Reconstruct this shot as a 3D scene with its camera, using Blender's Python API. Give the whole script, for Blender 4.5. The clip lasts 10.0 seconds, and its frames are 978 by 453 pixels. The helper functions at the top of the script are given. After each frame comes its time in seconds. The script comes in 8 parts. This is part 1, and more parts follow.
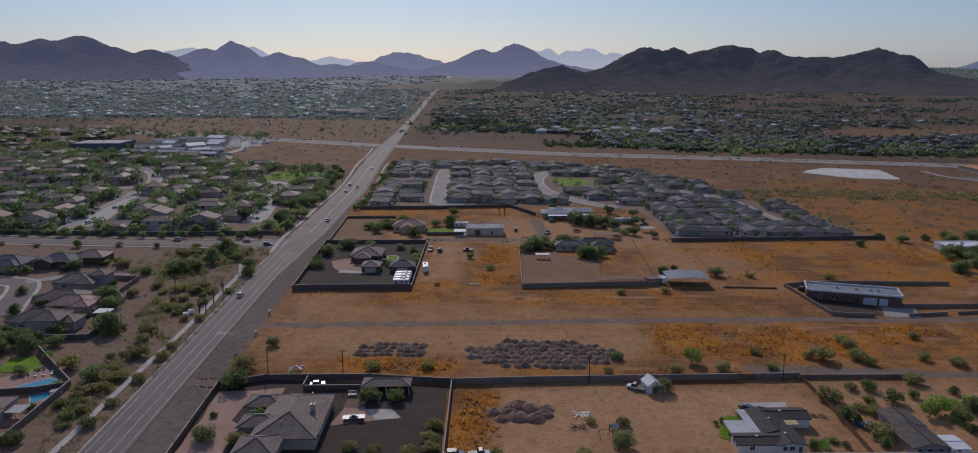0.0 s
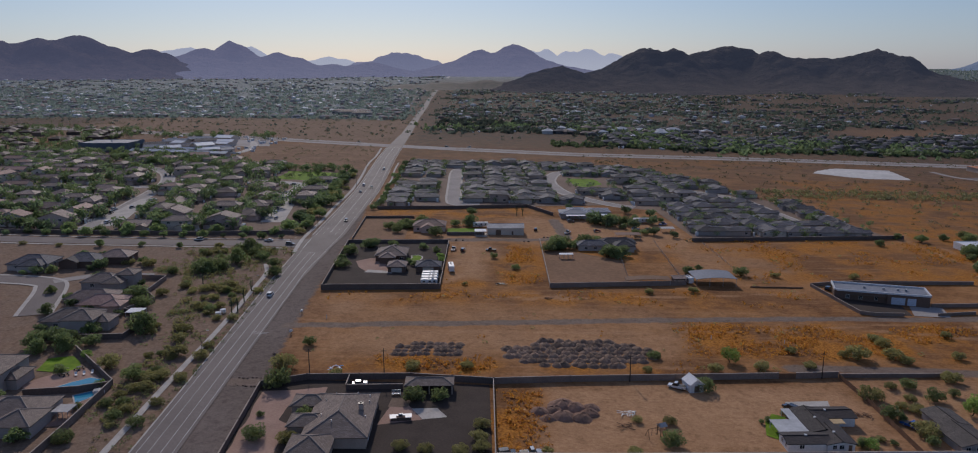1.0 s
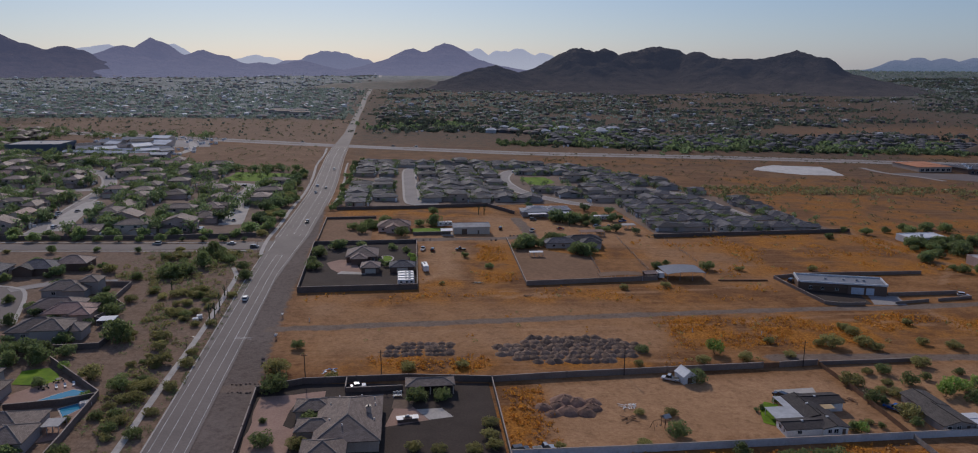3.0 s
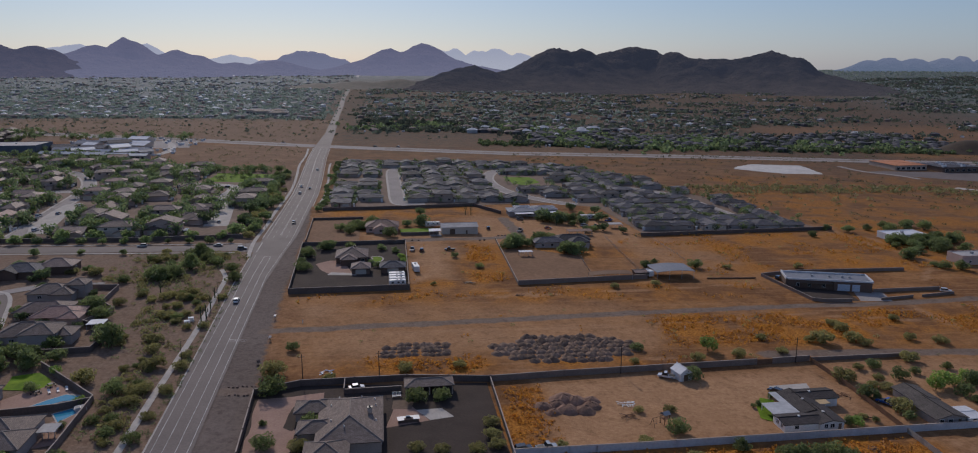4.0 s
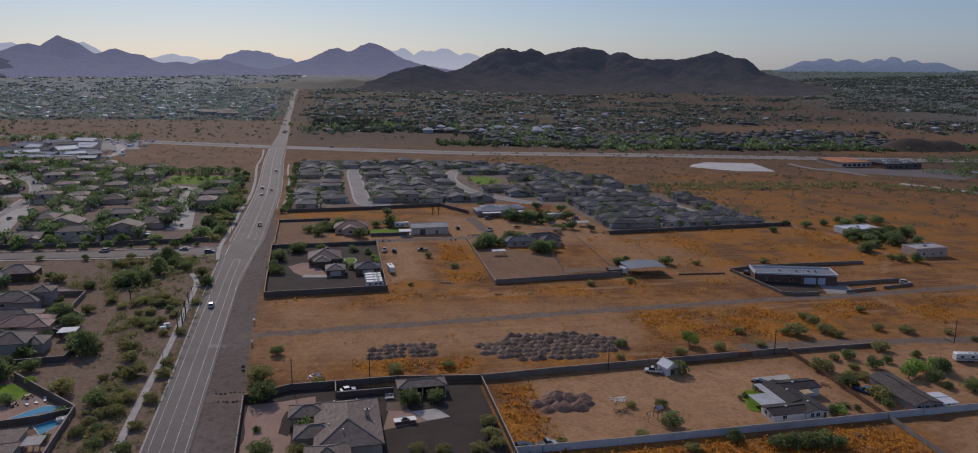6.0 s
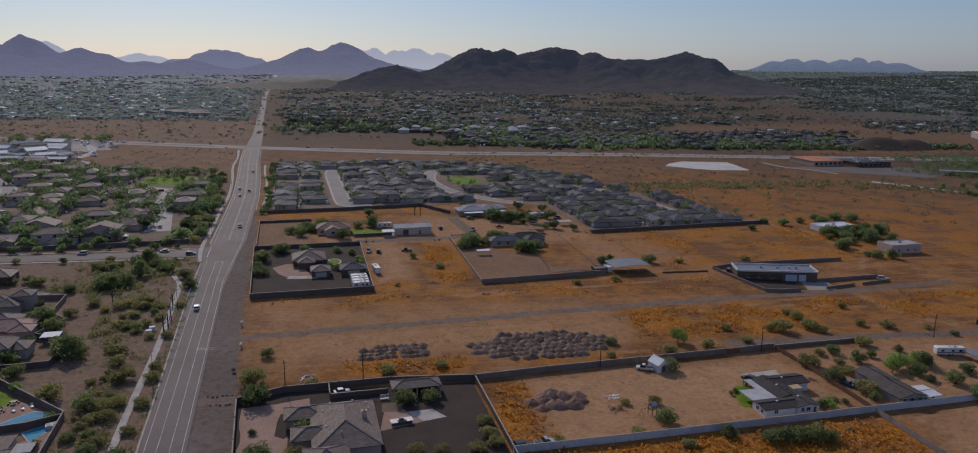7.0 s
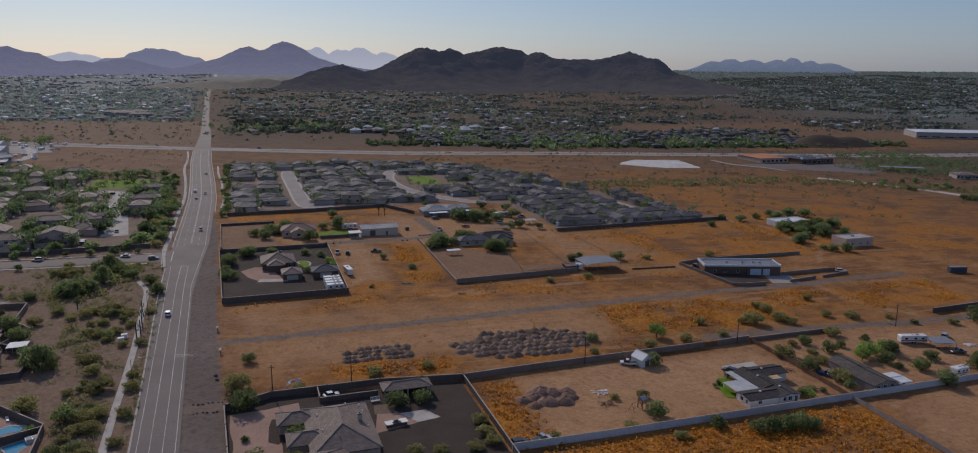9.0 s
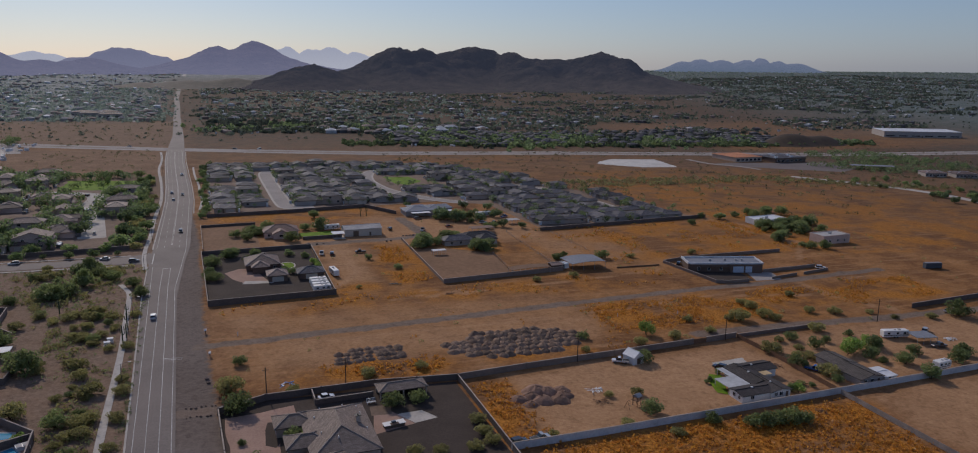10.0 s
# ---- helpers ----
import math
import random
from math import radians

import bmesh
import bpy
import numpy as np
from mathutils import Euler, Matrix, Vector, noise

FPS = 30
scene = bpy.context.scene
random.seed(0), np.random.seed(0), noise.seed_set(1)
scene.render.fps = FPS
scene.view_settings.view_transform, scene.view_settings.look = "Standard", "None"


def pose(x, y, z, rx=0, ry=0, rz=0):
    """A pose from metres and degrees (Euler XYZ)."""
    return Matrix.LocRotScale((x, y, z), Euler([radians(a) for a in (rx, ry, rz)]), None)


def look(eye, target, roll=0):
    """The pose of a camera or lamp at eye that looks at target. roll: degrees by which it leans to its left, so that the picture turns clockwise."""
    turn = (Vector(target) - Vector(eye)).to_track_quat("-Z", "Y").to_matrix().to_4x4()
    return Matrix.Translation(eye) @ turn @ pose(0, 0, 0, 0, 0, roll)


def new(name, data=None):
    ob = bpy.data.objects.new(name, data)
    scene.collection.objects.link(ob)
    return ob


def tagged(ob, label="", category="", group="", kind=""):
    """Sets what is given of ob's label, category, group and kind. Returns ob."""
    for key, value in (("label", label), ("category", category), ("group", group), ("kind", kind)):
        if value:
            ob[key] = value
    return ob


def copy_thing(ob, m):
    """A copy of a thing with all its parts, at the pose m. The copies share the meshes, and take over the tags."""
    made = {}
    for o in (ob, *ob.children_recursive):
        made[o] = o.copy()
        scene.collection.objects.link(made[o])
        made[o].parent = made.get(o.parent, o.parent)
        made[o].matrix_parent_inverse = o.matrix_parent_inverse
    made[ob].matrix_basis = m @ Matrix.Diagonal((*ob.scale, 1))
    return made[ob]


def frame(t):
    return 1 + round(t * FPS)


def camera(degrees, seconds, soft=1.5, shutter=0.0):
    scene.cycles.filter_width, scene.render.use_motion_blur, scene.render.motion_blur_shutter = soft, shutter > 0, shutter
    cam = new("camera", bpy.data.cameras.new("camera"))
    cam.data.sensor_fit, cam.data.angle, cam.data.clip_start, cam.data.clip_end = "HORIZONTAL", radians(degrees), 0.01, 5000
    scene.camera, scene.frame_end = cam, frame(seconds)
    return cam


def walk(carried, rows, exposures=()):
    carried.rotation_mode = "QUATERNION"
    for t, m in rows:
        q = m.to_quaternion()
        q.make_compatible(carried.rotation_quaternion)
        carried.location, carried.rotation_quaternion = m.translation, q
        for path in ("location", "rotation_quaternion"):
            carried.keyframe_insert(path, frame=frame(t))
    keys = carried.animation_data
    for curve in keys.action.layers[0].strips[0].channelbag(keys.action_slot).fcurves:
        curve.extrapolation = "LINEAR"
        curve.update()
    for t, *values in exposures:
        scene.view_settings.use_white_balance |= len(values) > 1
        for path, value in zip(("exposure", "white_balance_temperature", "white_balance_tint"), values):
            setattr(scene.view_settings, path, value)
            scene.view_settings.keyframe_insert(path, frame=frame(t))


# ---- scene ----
cam = camera(65.50, 10.0, soft=1.05)
walk(cam, [
    (0, look((91.07, -255.28, 92.91), (92.29, -157.47, 72.13), -0.28)),
    (0.5, look((84.47, -255.08, 92.67), (85.47, -157.26, 71.95), -0.24)),
    (1, look((77.14, -255.29, 92.65), (78.89, -157.47, 71.94), -0.16)),
    (1.5, look((68.95, -255.06, 92.69), (74.16, -157.39, 71.90), -0.02)),
    (2, look((63.23, -255.16, 92.74), (71.19, -157.68, 71.92), 0.01)),
    (2.5, look((59.96, -254.98, 92.74), (69.47, -157.63, 71.91), 0.06)),
    (4, look((51.11, -254.32, 92.70), (64.89, -157.48, 71.89), 0.09)),
    (4.5, look((47.74, -253.87, 92.75), (63.22, -157.30, 71.91), 0.13)),
    (5, look((44.60, -253.45, 92.69), (61.70, -157.15, 71.85), 0.19)),
    (5.5, look((41.76, -252.95, 92.61), (60.49, -156.95, 71.78), 0.18)),
    (7, look((32.61, -251.27, 92.49), (56.64, -156.46, 71.69), 0.26)),
    (7.5, look((29.59, -250.62, 92.49), (55.34, -156.26, 71.66), 0.27)),
    (8, look((26.59, -249.95, 92.46), (54.01, -156.06, 71.65), 0.28)),
    (8.5, look((23.42, -249.01, 92.42), (52.63, -155.66, 71.61), 0.32)),
    (9, look((20.34, -248.13, 92.35), (51.30, -155.35, 71.55), 0.34)),
    (9.5, look((17.31, -247.22, 92.28), (50.00, -155.02, 71.50), 0.37)),
    (10, look((14.15, -246.06, 92.26), (48.56, -154.50, 71.47), 0.41)),
], exposures=[(0, -0.46, 5850, 12), (10, -0.46, 6050, 12)])

# ---- world and sun ----
SUN_AZ, SUN_EL = radians(-9.0), radians(33.0)      # azimuth from +y towards +x
world = bpy.data.worlds.new("world")
scene.world = world
world.use_nodes = True
_wn = world.node_tree.nodes
_sky = _wn.new("ShaderNodeTexSky")
_sky.sky_type, _sky.sun_disc = "NISHITA", False
_sky.sun_elevation, _sky.sun_rotation = SUN_EL, SUN_AZ
_sky.altitude, _sky.air_density, _sky.dust_density, _sky.ozone_density = 400, 1.0, 0.8, 3.5
_wn["Background"].inputs[1].default_value = 0.1
# desert haze greys the whole sky evenly
_haze = _wn.new("ShaderNodeMix")
_haze.data_type = "RGBA"
_haze.inputs[0].default_value = 0.38
_haze.inputs[7].default_value = (2.5, 3.05, 5.0, 1)
world.node_tree.links.new(_sky.outputs[0], _haze.inputs[6])
world.node_tree.links.new(_haze.outputs[2], _wn["Background"].inputs[0])
sun = new("sun", bpy.data.lights.new("sun", "SUN"))
sun.data.energy, sun.data.angle, sun.data.color = 3.0, radians(0.6), (1.0, 0.86, 0.7)
_sd = Vector((math.sin(SUN_AZ) * math.cos(SUN_EL), math.cos(SUN_AZ) * math.cos(SUN_EL), math.sin(SUN_EL)))
sun.matrix_world = look(_sd * 300, (0, 0, 0))


# ---- materials ----
def nodes_of(name):
    m = bpy.data.materials.new(name)
    m.use_nodes = True
    return m, m.node_tree.nodes, m.node_tree.links


def mixed(nt, fac, a, b, mode="MIX"):
    """A colour mix node; fac, a and b are sockets or values."""
    n = nt.nodes.new("ShaderNodeMix")
    n.data_type, n.blend_type = "RGBA", mode
    for i, v in ((0, fac), (6, a), (7, b)):
        if isinstance(v, bpy.types.NodeSocket):
            nt.links.new(v, n.inputs[i])
        elif i == 0:
            n.inputs[i].default_value = v
        else:
            n.inputs[i].default_value = (*v, 1)
    return n.outputs[2]


def noised(nt, scale, detail=4, lo=0.35, hi=0.65, space="Object", rough=0.55):
    """Noise in metres, stretched to run from 0 to 1."""
    co = nt.nodes.new("ShaderNodeTexCoord")
    n = nt.nodes.new("ShaderNodeTexNoise")
    n.inputs["Scale"].default_value, n.inputs["Detail"].default_value, n.inputs["Roughness"].default_value = scale, detail, rough
    if space == "World":
        g = nt.nodes.new("ShaderNodeNewGeometry")
        nt.links.new(g.outputs["Position"], n.inputs["Vector"])
    else:
        nt.links.new(co.outputs["Object"], n.inputs["Vector"])
    r = nt.nodes.new("ShaderNodeMapRange")
    r.inputs[1].default_value, r.inputs[2].default_value = lo, hi
    nt.links.new(n.outputs[0], r.inputs[0])
    return r.outputs[0]


def bumped(nt, bsdf, height, strength=0.4, dist=0.05):
    b = nt.nodes.new("ShaderNodeBump")
    b.inputs["Strength"].default_value, b.inputs["Distance"].default_value = strength, dist
    nt.links.new(height, b.inputs["Height"])
    nt.links.new(b.outputs[0], bsdf.inputs["Normal"])


def surface(name, a, b, grain=3.0, stain=0.15, rough=0.85, dark=0.75, bump=0.3, vary=0.0, metal=0.0, space="Object", spec=0.15):
    """A plain worn surface: two tones in a fine grain, larger stains, some relief, and a spread from object to object."""
    m, ns, ls = nodes_of(name)
    nt, p = m.node_tree, ns["Principled BSDF"]
    fine = noised(nt, grain, 5, 0.3, 0.7, space)
    col = mixed(nt, fine, a, b)
    big = noised(nt, stain, 3, 0.35, 0.7, space)
    col = mixed(nt, big, col, mixed(nt, 1.0, col, (dark, dark, dark), "MULTIPLY"))
    if vary:
        info = ns.new("ShaderNodeObjectInfo")
        hsv = ns.new("ShaderNodeHueSaturation")
        r = ns.new("ShaderNodeMapRange")
        r.inputs[3].default_value, r.inputs[4].default_value = 1 - vary, 1 + vary
        ls.new(info.outputs["Random"], r.inputs[0])
        ls.new(r.outputs[0], hsv.inputs["Value"])
        ls.new(col, hsv.inputs["Color"])
        col = hsv.outputs[0]
    ls.new(col, p.inputs["Base Color"])
    p.inputs["Roughness"].default_value, p.inputs["Metallic"].default_value = rough, metal
    p.inputs["Specular IOR Level"].default_value = spec
    if bump:
        bumped(nt, p, fine, bump)
    return m


def leafy(name, a, b, vary=0.25):
    """Foliage: tones that differ from clump to clump and from plant to plant."""
    m, ns, ls = nodes_of(name)
    nt, p = m.node_tree, ns["Principled BSDF"]
    g = ns.new("ShaderNodeNewGeometry")
    col = mixed(nt, g.outputs["Random Per Island"], a, b)
    info = ns.new("ShaderNodeObjectInfo")
    hsv = ns.new("ShaderNodeHueSaturation")
    r = ns.new("ShaderNodeMapRange")
    r.inputs[3].default_value, r.inputs[4].default_value = 1 - vary, 1 + vary
    ls.new(info.outputs["Random"], r.inputs[0])
    ls.new(r.outputs[0], hsv.inputs["Value"])
    ls.new(col, hsv.inputs["Color"])
    ls.new(hsv.outputs[0], p.inputs["Base Color"])
    p.inputs["Roughness"].default_value = 0.48
    p.inputs["Specular IOR Level"].default_value = 0.45
    t = ns.new("ShaderNodeBsdfTranslucent")
    ls.new(hsv.outputs[0], t.inputs["Color"])
    mx = ns.new("ShaderNodeMixShader")
    mx.inputs[0].default_value = 0.6
    ls.new(p.outputs[0], mx.inputs[1])
    ls.new(t.outputs[0], mx.inputs[2])
    ls.new(mx.outputs[0], ns["Material Output"].inputs[0])
    return m


def roofing(name, a, b, course=0.33, vary=0.12, rough=0.78, spec=0.22):
    """Tiled roof: courses along the slope and a spread from tile to tile."""
    m, ns, ls = nodes_of(name)
    nt, p = m.node_tree, ns["Principled BSDF"]
    uv = ns.new("ShaderNodeUVMap")
    br = ns.new("ShaderNodeTexBrick")
    br.inputs["Scale"].default_value = 1.0
    br.inputs["Brick Width"].default_value, br.inputs["Row Height"].default_value = 0.9, course
    br.inputs["Mortar Size"].default_value, br.inputs["Mortar Smooth"].default_value = 0.03, 0.3
    br.inputs["Color1"].default_value, br.inputs["Color2"].default_value = (*a, 1), (*b, 1)
    br.inputs["Mortar"].default_value = (*[v * 0.5 for v in a], 1)
    ls.new(uv.outputs[0], br.inputs["Vector"])
    big = noised(nt, 0.4, 4, 0.3, 0.7)
    col = mixed(nt, big, br.outputs[0], mixed(nt, 1.0, br.outputs[0], (0.72, 0.72, 0.74), "MULTIPLY"))
    info = ns.new("ShaderNodeObjectInfo")
    hsv = ns.new("ShaderNodeHueSaturation")
    r = ns.new("ShaderNodeMapRange")
    r.inputs[3].default_value, r.inputs[4].default_value = 1 - vary, 1 + vary
    ls.new(info.outputs["Random"], r.inputs[0])
    ls.new(r.outputs[0], hsv.inputs["Value"])
    ls.new(col, hsv.inputs["Color"])
    ls.new(hsv.outputs[0], p.inputs["Base Color"])
    p.inputs["Roughness"].default_value = rough
    p.inputs["Specular IOR Level"].default_value = spec
    bumped(nt, p, br.outputs["Fac"], -0.5, 0.04)
    return m


def glassy(name="window_glass"):
    m, ns, ls = nodes_of(name)
    p = ns["Principled BSDF"]
    p.inputs["Base Color"].default_value = (0.02, 0.025, 0.03, 1)
    p.inputs["Roughness"].default_value, p.inputs["Specular IOR Level"].default_value = 0.08, 0.6
    return m


def plain(name, col, rough=0.5, metal=0.0, coat=0.0):
    m, ns, ls = nodes_of(name)
    p = ns["Principled BSDF"]
    nt = m.node_tree
    f = noised(nt, 1.5, 3, 0.3, 0.7)
    ls.new(mixed(nt, f, col, [v * 0.86 for v in col]), p.inputs["Base Color"])
    p.inputs["Roughness"].default_value, p.inputs["Metallic"].default_value = rough, metal
    p.inputs["Coat Weight"].default_value = coat
    return m


ASPHALT = surface("asphalt", (0.15, 0.122, 0.112), (0.205, 0.168, 0.154), 2.0, 0.05, 0.78, 0.8, 0.15, space="World", spec=0.16)
ASPHALT_OLD = surface("old_asphalt", (0.29, 0.255, 0.235), (0.385, 0.345, 0.32), 1.2, 0.06, 0.9, 0.8, 0.2, space="World")
YARD_GRAVEL = surface("yard_gravel", (0.055, 0.041, 0.034), (0.085, 0.064, 0.053), 2.5, 0.1, 0.95, 0.75, 0.4, space="World")
PINK_PAVING = surface("pink_gravel", (0.34, 0.215, 0.165), (0.43, 0.285, 0.22), 2.0, 0.12, 0.95, 0.8, 0.3, space="World")
CONCRETE = surface("concrete", (0.42, 0.38, 0.34), (0.54, 0.49, 0.44), 1.5, 0.2, 0.9, 0.8, 0.15, space="World")
PALE_PAD = surface("pale_pad", (0.5, 0.47, 0.44), (0.66, 0.62, 0.58), 0.25, 0.05, 0.9, 0.8, 0.1, space="World")
DIRT_ROAD = surface("dirt_road", (0.19, 0.135, 0.1), (0.27, 0.19, 0.142), 0.8, 0.07, 0.95, 0.75, 0.3, space="World")
CORRAL_DIRT = surface("corral_dirt", (0.2, 0.112, 0.063), (0.285, 0.166, 0.096), 0.6, 0.05, 0.95, 0.8, 0.3, space="World")
LAWN = surface("lawn", (0.1, 0.19, 0.008), (0.2, 0.3, 0.015), 0.35, 0.3, 0.9, 0.7, 0.5, space="World")
GRASS_YELLOW = surface("yellow_lawn", (0.3, 0.27, 0.05), (0.42, 0.37, 0.08), 0.5, 0.3, 0.9, 0.75, 0.4, space="World")
PAINT_WHITE = surface("road_paint", (0.3, 0.28, 0.265), (0.66, 0.64, 0.62), 0.8, 0.12, 0.7, 0.62, 0.0, space="World")
BLOCK_WALL = surface("block_wall", (0.2, 0.155, 0.13), (0.27, 0.21, 0.18), 2.0, 0.2, 0.9, 0.8, 0.2, vary=0.08)
BLOCK_DARK = surface("dark_block_wall", (0.12, 0.095, 0.085), (0.17, 0.135, 0.12), 2.0, 0.2, 0.9, 0.8, 0.2, vary=0.08)
BLOCK_GREY = surface("grey_block_wall", (0.48, 0.48, 0.5), (0.6, 0.6, 0.62), 1.5, 0.15, 0.9, 0.8, 0.2)
WALL_CAP = surface("wall_cap", (0.36, 0.3, 0.25), (0.46, 0.38, 0.32), 2.0, 0.2, 0.9, 0.85, 0.1)
STUCCO = [surface("stucco_" + n, c, [v * 1.2 for v in c], 3.0, 0.2, 0.9, 0.85, 0.2, vary=0.12) for n, c in
          (("tan", (0.43, 0.34, 0.28)), ("pink", (0.5, 0.375, 0.32)), ("grey", (0.36, 0.32, 0.295)), ("cream", (0.58, 0.5, 0.42)), ("white", (0.68, 0.66, 0.64)), ("brown", (0.14, 0.095, 0.075)))]
ROOF_GREY = roofing("grey_tile", (0.205, 0.155, 0.125), (0.29, 0.222, 0.184))
ROOF_DARK = roofing("dark_tile", (0.08, 0.076, 0.083), (0.138, 0.13, 0.14), vary=0.5, rough=0.76, spec=0.17)
ROOF_BROWN = roofing("brown_tile", (0.19, 0.133, 0.112), (0.27, 0.192, 0.162), vary=0.35, rough=0.72, spec=0.24)
ROOF_RED = roofing("red_tile", (0.29, 0.172, 0.136), (0.39, 0.24, 0.195), vary=0.3, rough=0.72, spec=0.24)
ROOF_SAND = roofing("sand_tile", (0.3, 0.215, 0.17), (0.41, 0.305, 0.245), vary=0.3, rough=0.72, spec=0.24)
ROOF_FARM = roofing("weathered_shingle", (0.1, 0.085, 0.075), (0.15, 0.125, 0.11), 0.2)
ROOF_SHINGLE = roofing("dark_shingle", (0.06, 0.05, 0.048), (0.095, 0.08, 0.075), 0.2)
ROOF_WHITE = surface("white_roofing", (0.6, 0.6, 0.62), (0.72, 0.72, 0.74), 1.0, 0.2, 0.65, 0.85, 0.1, spec=0.25)
ROOF_FLAT = surface("flat_roof", (0.35, 0.33, 0.32), (0.5, 0.47, 0.45), 0.8, 0.15, 0.8, 0.8, 0.1)
ROOF_ORANGE = surface("orange_roof", (0.48, 0.2, 0.1), (0.58, 0.26, 0.14), 0.5, 0.1, 0.8, 0.85, 0.1)
RIDGE = surface("ridge_tile", (0.28, 0.23, 0.195), (0.37, 0.31, 0.265), 2.0, 0.3, 0.8, 0.8, 0.1)
METAL_ROOF = surface("metal_roofing", (0.19, 0.2, 0.23), (0.26, 0.27, 0.3), 1.0, 0.1, 0.7, 0.85, 0.05)
METAL_BLUE = surface("blue_grey_metal_roofing", (0.2, 0.235, 0.3), (0.28, 0.32, 0.39), 1.0, 0.1, 0.55, 0.85, 0.05)
GLASS = glassy()
TRIM_WHITE = plain("white_trim", (0.72, 0.7, 0.68))
TRIM_BROWN = plain("brown_trim", (0.14, 0.09, 0.06), 0.7)
GARAGE = plain("garage_door_paint", (0.5, 0.44, 0.38), 0.6)
STEEL = plain("galvanised_steel", (0.4, 0.4, 0.41), 0.5, 0.5)
DARK_METAL = plain("dark_metal", (0.05, 0.045, 0.04), 0.5, 0.3)
TIMBER = surface("timber", (0.16, 0.09, 0.055), (0.24, 0.14, 0.085), 4.0, 0.5, 0.85)
POLE_WOOD = surface("pole_wood", (0.06, 0.045, 0.037), (0.1, 0.075, 0.06), 5.0, 0.5, 0.9)
BARK = surface("bark", (0.07, 0.05, 0.035), (0.12, 0.09, 0.06), 6.0, 1.0, 0.95)
LEAF_OLIVE = leafy("olive_leaves", (0.24, 0.228, 0.088), (0.35, 0.322, 0.128))
LEAF_GREEN = leafy("green_leaves", (0.15, 0.19, 0.072), (0.235, 0.27, 0.105))
LEAF_DARK = leafy("dark_leaves", (0.145, 0.192, 0.076), (0.235, 0.28, 0.112))
LEAF_DRY = leafy("dry_brush", (0.17, 0.135, 0.075), (0.28, 0.215, 0.11))
# leaves of the farthest trees, with haze painted in as a paler tone
LEAF_HAZED = leafy("hazed_leaves", (0.21, 0.265, 0.22), (0.33, 0.385, 0.325))
LEAF_GARDEN = leafy("garden_leaves", (0.15, 0.21, 0.075), (0.27, 0.33, 0.13), 0.35)
LEAF_SAGE = leafy("sage_leaves", (0.12, 0.11, 0.06), (0.21, 0.185, 0.1))
LEAF_BRUSH = leafy("wash_brush_leaves", (0.15, 0.145, 0.065), (0.25, 0.235, 0.105))
LEAF_DUSK = leafy("dusky_leaves", (0.065, 0.08, 0.06), (0.12, 0.14, 0.105))
LEAF_SHADE = leafy("shade_leaves", (0.11, 0.155, 0.07), (0.2, 0.25, 0.115), 0.35)
GRASS_DRY = leafy("dry_grass", (0.46, 0.2, 0.03), (0.68, 0.33, 0.058))
POOL_WATER = plain("pool_water", (0.06, 0.28, 0.42), 0.05)
TYRE = plain("tyre_rubber", (0.02, 0.02, 0.02), 0.8)
CAR_PAINT = {n: plain("car_paint_" + n, c, 0.25, 0.2, 0.8) for n, c in (
    ("white", (0.75, 0.75, 0.74)), ("black", (0.02, 0.02, 0.022)), ("silver", (0.45, 0.46, 0.47)), ("red", (0.3, 0.03, 0.02)),
    ("blue", (0.03, 0.12, 0.42)), ("grey", (0.15, 0.15, 0.16)), ("tan", (0.4, 0.33, 0.25)))}
LAMP_GLASS = plain("lamp_glass", (0.7, 0.7, 0.68), 0.1)
TAIL_GLASS = plain("tail_glass", (0.35, 0.02, 0.015), 0.2)
TANK_BLUE = plain("blue_plastic", (0.05, 0.16, 0.4), 0.5)


# ---- terrain ----
FALL, RA = math.tan(radians(1.35)), math.atan(0.195)
CA, SA = math.cos(RA), math.sin(RA)


def ground_np(x, y):
    u = x * CA - y * SA
    au = np.abs(u)
    v = np.sign(u) * np.where(au < 250, au, 250 + 350 * np.tanh(np.maximum(au - 250, 0) / 350))
    d = np.hypot(x, y)
    f = np.clip((d - 1200) / 3500, 0, 1)
    return -FALL * v * (1 - np.clip((d - 900) / 2500, 0, 1)) + 62 * f * f * (3 - 2 * f)


def gz(x, y):
    """Height of the ground at one place."""
    u = x * CA - y * SA
    a = abs(u)
    v = math.copysign(a if a < 250 else 250 + 350 * math.tanh((a - 250) / 350), u)
    d = math.hypot(x, y)
    f = min(1.0, max(0.0, (d - 1200) / 3500))
    return -FALL * v * (1 - min(1.0, max(0.0, (d - 900) / 2500))) + 62 * f * f * (3 - 2 * f)


